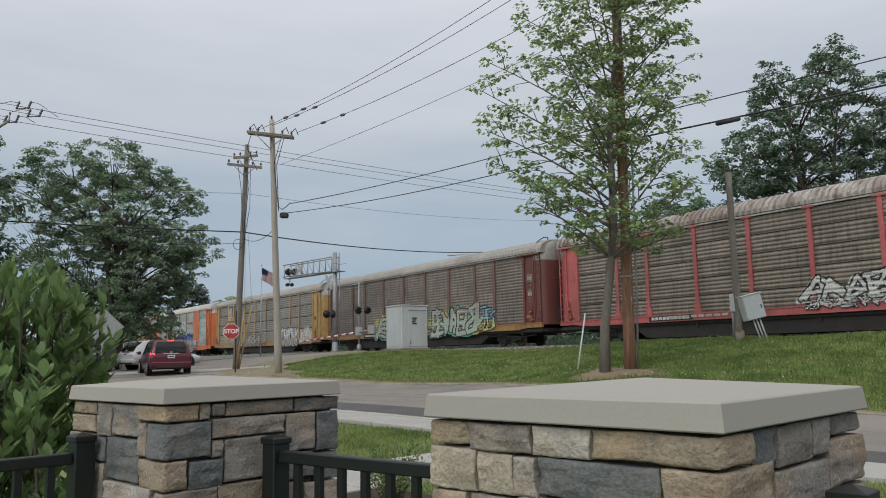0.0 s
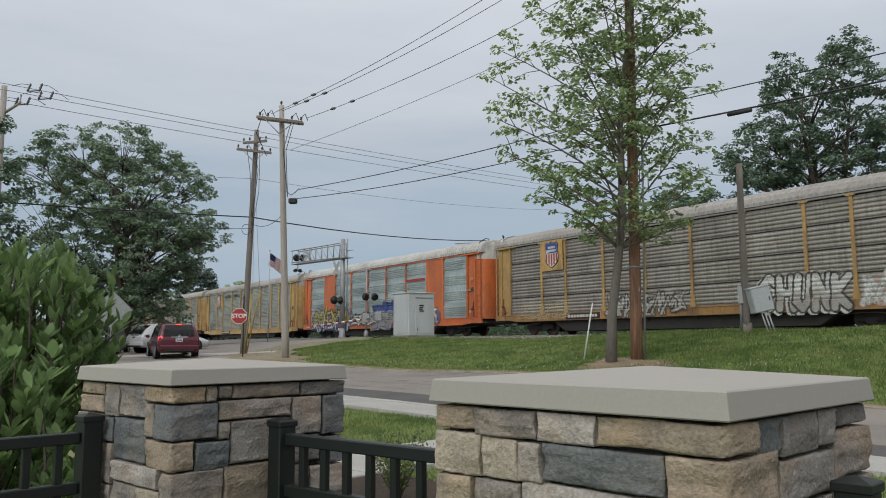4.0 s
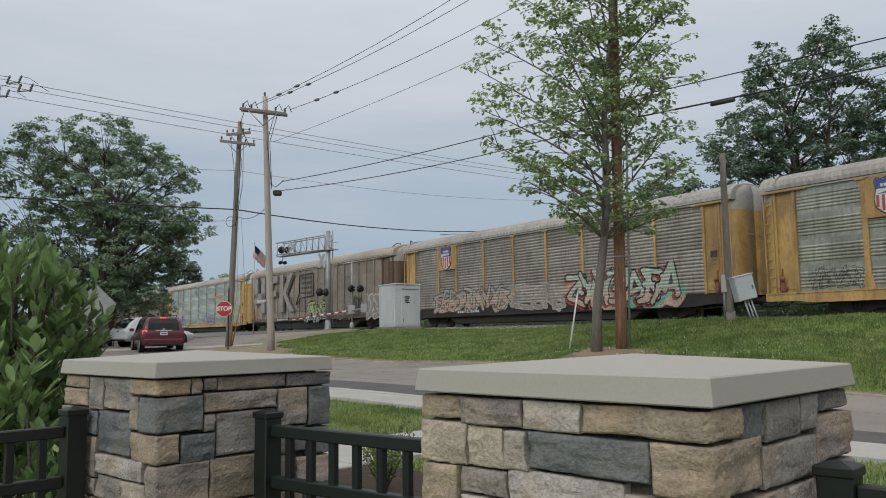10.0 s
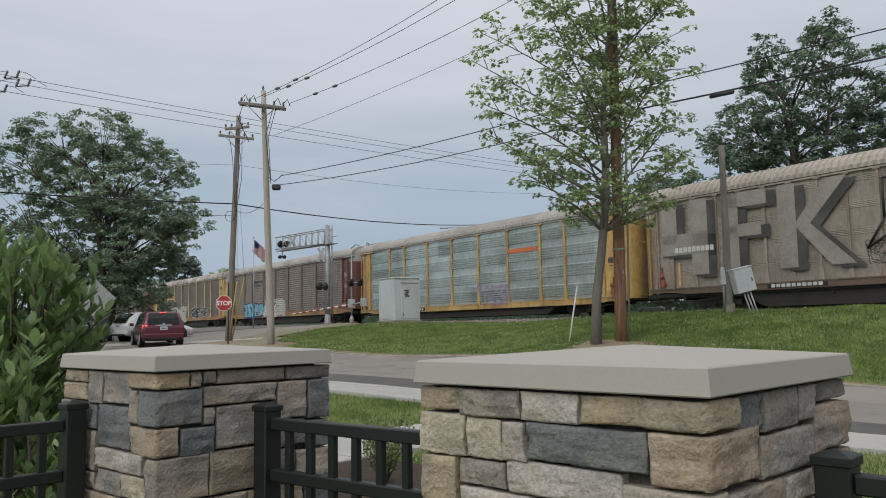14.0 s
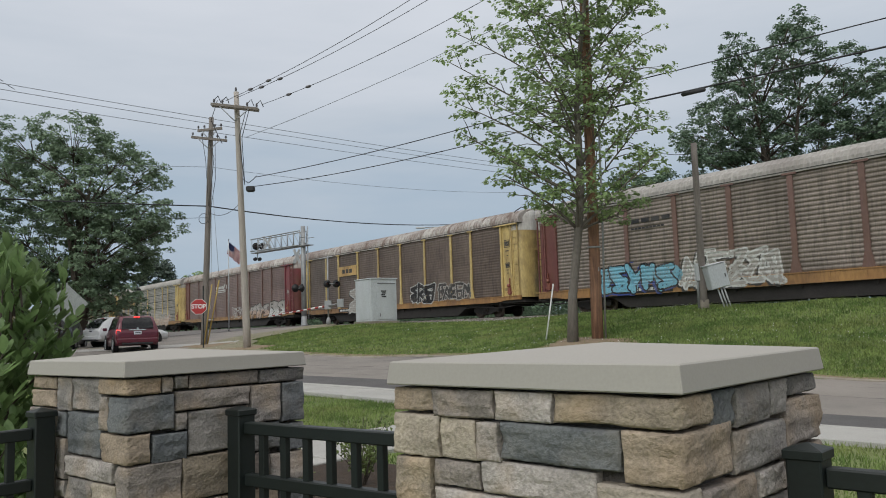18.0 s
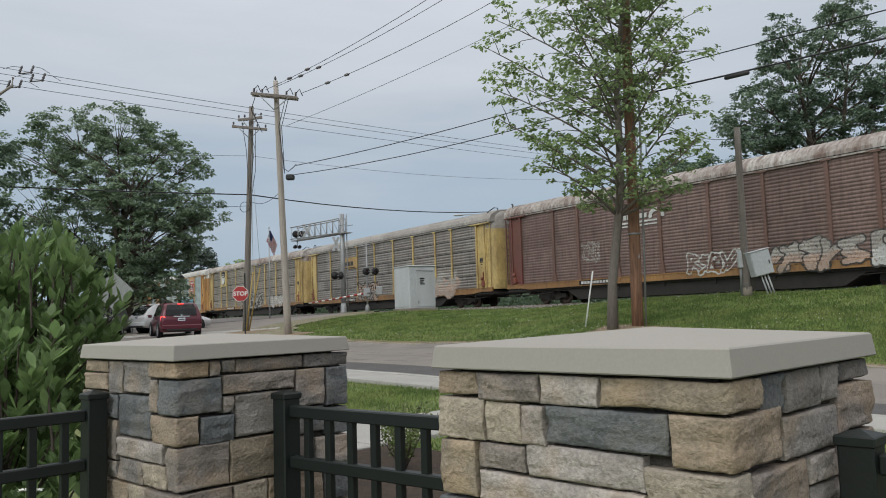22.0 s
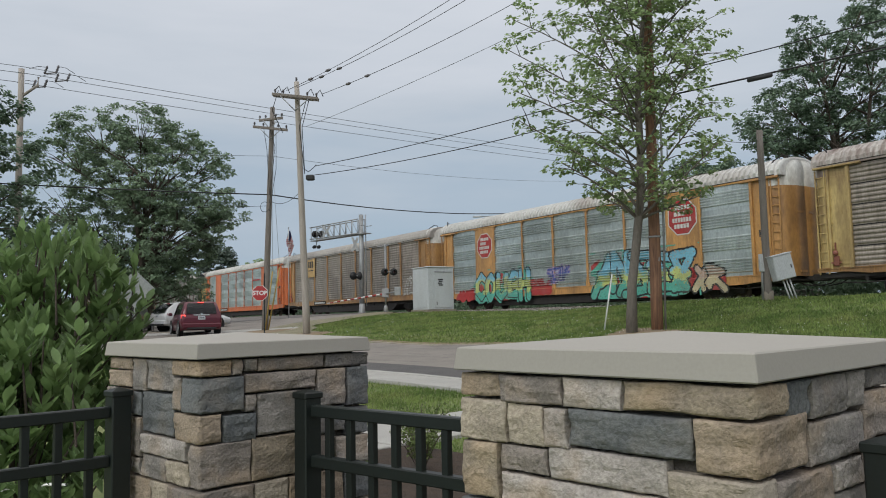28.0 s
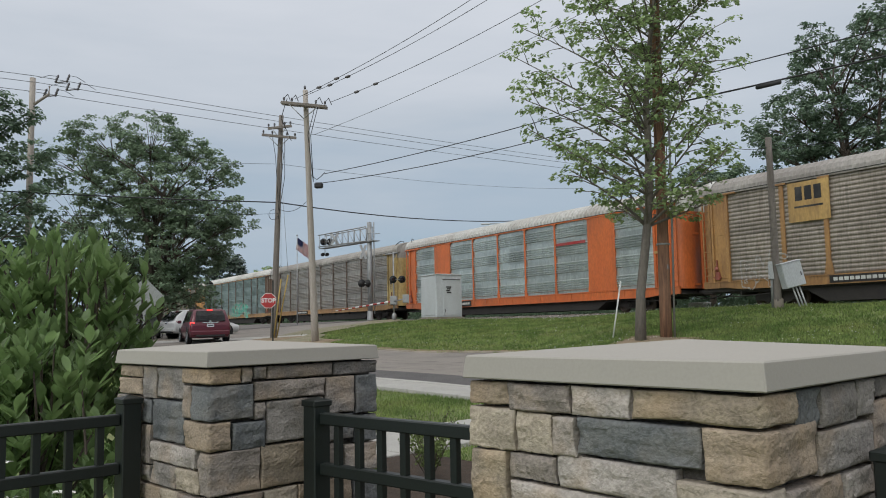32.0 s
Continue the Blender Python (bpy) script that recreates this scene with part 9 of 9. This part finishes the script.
        pane("tail_light", [(0.045, side * 0.74 * hw, 0.80), (0.11, side * 0.955 * hw, 0.80), (0.13, side * 0.955 * hw, belt + 0.02), (0.075, side * 0.76 * hw, belt + 0.02)], M_BRAKE if lit and side > 0 else M_TAIL, ob, 0.03)
        part("mirror", boxed(3.0, 3.14, side * (hw + 0.02), side * (hw + 0.2), belt, belt + 0.15, 0.03) if side > 0 else boxed(3.0, 3.14, side * (hw + 0.2), side * (hw + 0.02), belt, belt + 0.15, 0.03), paint_m, ob)
        part("door_handle", boxed(1.9, 2.08, side * hw * 0.985 - 0.02, side * hw * 0.985 + 0.02, belt - 0.16, belt - 0.12, 0.01), M_CHROME, ob)
        if rack:
            part("roof_rail", tube(bmesh.new(), [(0.55, side * hw * 0.66, H * 0.985), (0.65, side * hw * 0.66, H + 0.06), (2.5, side * hw * 0.66, H + 0.06), (2.6, side * hw * 0.66, H * 0.985)], 0.022, 6), M_TRIM, ob)
        for wx in (0.92, L - 0.95):
            wheel = part("wheel", lathe(bmesh.new(), [(0.20, -0.11), (0.32, -0.11), (0.355, -0.08), (0.355, 0.08), (0.32, 0.11), (0.22, 0.105)], 22, Matrix.Translation((wx, side * (hw - 0.10), 0.355)) @ Matrix.Rotation(-side * math.pi / 2, 4, "X")), M_TYRE, ob, "black tyre")
            part("rim", lathe(bmesh.new(), [(0.05, 0.07), (0.22, 0.085), (0.225, 0.112), (0.20, 0.118), (0.18, 0.10), (0.06, 0.115)], 18, Matrix.Translation((wx, side * (hw - 0.10), 0.355)) @ Matrix.Rotation(-side * math.pi / 2, 4, "X")), M_RIM, wheel)
            part("wheel_arch", lathe(bmesh.new(), [(0.40, -0.01), (0.43, 0.012), (0.40, 0.014), (0.36, 0.0)], 22, Matrix.Translation((wx, side * (hw + 0.001), 0.37)) @ Matrix.Rotation(-side * math.pi / 2, 4, "X")), M_TRIM, ob)
    part("bumper", boxed(-0.05, 0.14, -0.94 * hw, 0.94 * hw, 0.40, 0.62, 0.04), paint_m, ob)
    part("bumper_step", boxed(-0.06, 0.1, -0.7 * hw, 0.7 * hw, 0.34, 0.43, 0.02), M_TRIM, ob)
    part("number_plate", boxed(-0.008, 0.03, -0.16, 0.16, 0.78, 0.93, 0.005), M_PLATE, ob, "plain pale number plate")
    part("plate_bar", boxed(-0.012, -0.008, -0.12, 0.12, 0.835, 0.875), M_GLASS, ob)
    part("chrome_strip", boxed(0.01, 0.05, -0.36, 0.36, 0.965, 1.01, 0.008), M_CHROME, ob)
    part("badge", lathe(bmesh.new(), [(0.05, 0), (0.05, 0.015)], 12, Matrix.Translation((0.045, 0, 1.045)) @ Matrix.Rotation(-math.pi / 2, 4, "Y")), M_CHROME, ob)
    part("high_brake_light", boxed(0.32 + rake, 0.37 + rake, -0.13, 0.13, H * 0.945, H * 0.965), M_BRAKE if lit else M_TAIL, ob)
    part("wiper", tube(bmesh.new(), [(0.05, -0.05, belt + 0.05), (0.14, 0.32, belt + 0.17)], 0.012, 5), M_TRIM, ob)
    return ob


def on_ground(x, y, dz=0.03):
    return (x, y, land(x, y) + dz)


vehicle("dark red sport utility car with lit brake lights, seen from behind", on_ground(-12.36, 36.0, 0.0), 27, car_paint("maroon", (0.098, 0.007, 0.02), (0.08, 0.006, 0.017)), lit=True, rack=True, H=1.64)
vehicle("silver sport utility car crossing in front of a dark red one", on_ground(-17.0, 42.4), -40, car_paint("silver", (0.60, 0.605, 0.61), (0.55, 0.555, 0.56)), H=1.60, L=4.1, rake=0.3)
vehicle("dark blue car beyond the bushes", on_ground(-18.6, 41.6), 12, car_paint("navy", (0.018, 0.024, 0.034), (0.014, 0.018, 0.026)), H=1.62, L=4.5)


vehicle("grey car parked beyond the tracks", on_ground(7.4, 70.2), -55, car_paint("grey", (0.085, 0.09, 0.10), (0.07, 0.075, 0.085)), H=1.55, L=4.5, rake=0.25, group="cars parked beyond the tracks")
vehicle("grey-green car parked beyond the tracks", on_ground(12.6, 63.4), -55, car_paint("slate", (0.12, 0.135, 0.13), (0.10, 0.115, 0.11)), H=1.5, L=4.4, rake=0.25, group="cars parked beyond the tracks")
for bx, by, wide, high, heading in ((12.6, 46.15, 1.1, 2.60, -55), (16.3, 40.5, 2.3, 2.62, -55)):
    g = land(bx, by)
    tagged(part("concrete_block", boxed(-wide / 2, wide / 2, -0.35, 0.35, -0.15, high - g, 0.03), M_CONCRETE, m=Matrix.Translation((bx, by, g)) @ pose(0, 0, 0, 0, 0, heading)), "pale weathered concrete block beyond the rails", "concrete block", "concrete blocks")

# ---- what moves ----
FLAG_ROWS = [[] for k in range(12)]


def motions():
    turn = pose(0, 0, 0, 0, 0, 90 + math.degrees(TH))
    for i, car in TRAIN:
        rows = []
        for k in range(-1, 18):
            t = k * 2.0
            # shift along the track, fitted to the camera's view
            view_fit = float(np.interp(t, [0, 1, 4, 6, 9, 12, 15, 18, 25, 29, 32], [-0.3, -0.3, -0.05, -0.05, -0.33, -0.42, -0.3, -0.42, -0.40, -0.22, -0.2]))
            p = TRACK0 + TX * (-20.756 - 12.7486 * t + view_fit + PITCH * (i + 0.5))
            rows.append((t, Matrix.Translation((p.x, p.y, RAIL)) @ turn))
        walk(car, rows)
    # the flag stirs: its upright strips follow one another, sinking and folding more as the wind drops
    for k in range(34):
        t = float(k) - 0.5
        droop = float(np.interp(t, [0, 2, 3.5, 5.5, 7, 8.5, 10, 11, 12, 13, 14, 17, 20, 23, 28, 31], [0.55, 0.72, 0.62, 0.95, 0.52, 0.55, 0.8, 1.15, 1.3, 0.95, 0.8, 0.75, 0.9, 1.25, 1.35, 0.7]))
        fold = 0.35 + 0.55 * max(0.0, droop - 0.5)
        p = Vector((0.04, 0, -0.05))
        for j in range(12):
            yaw = radians(-12) + fold * math.sin(j * 1.5 - t * 1.9) * min(1.0, 0.3 + j / 6)
            FLAG_ROWS[j].append((t, Matrix.Translation(p) @ Matrix.Rotation(yaw, 4, "Z") @ Matrix.Rotation(0.25 * droop, 4, "Y")))
            step = 0.125 * math.cos(droop)
            p = p + Vector((math.cos(yaw) * step, math.sin(yaw) * step, -0.125 * math.sin(droop) * 0.85))
    for strip_, rows in zip(FLAG, FLAG_ROWS):
        walk(strip_, rows)


motions()
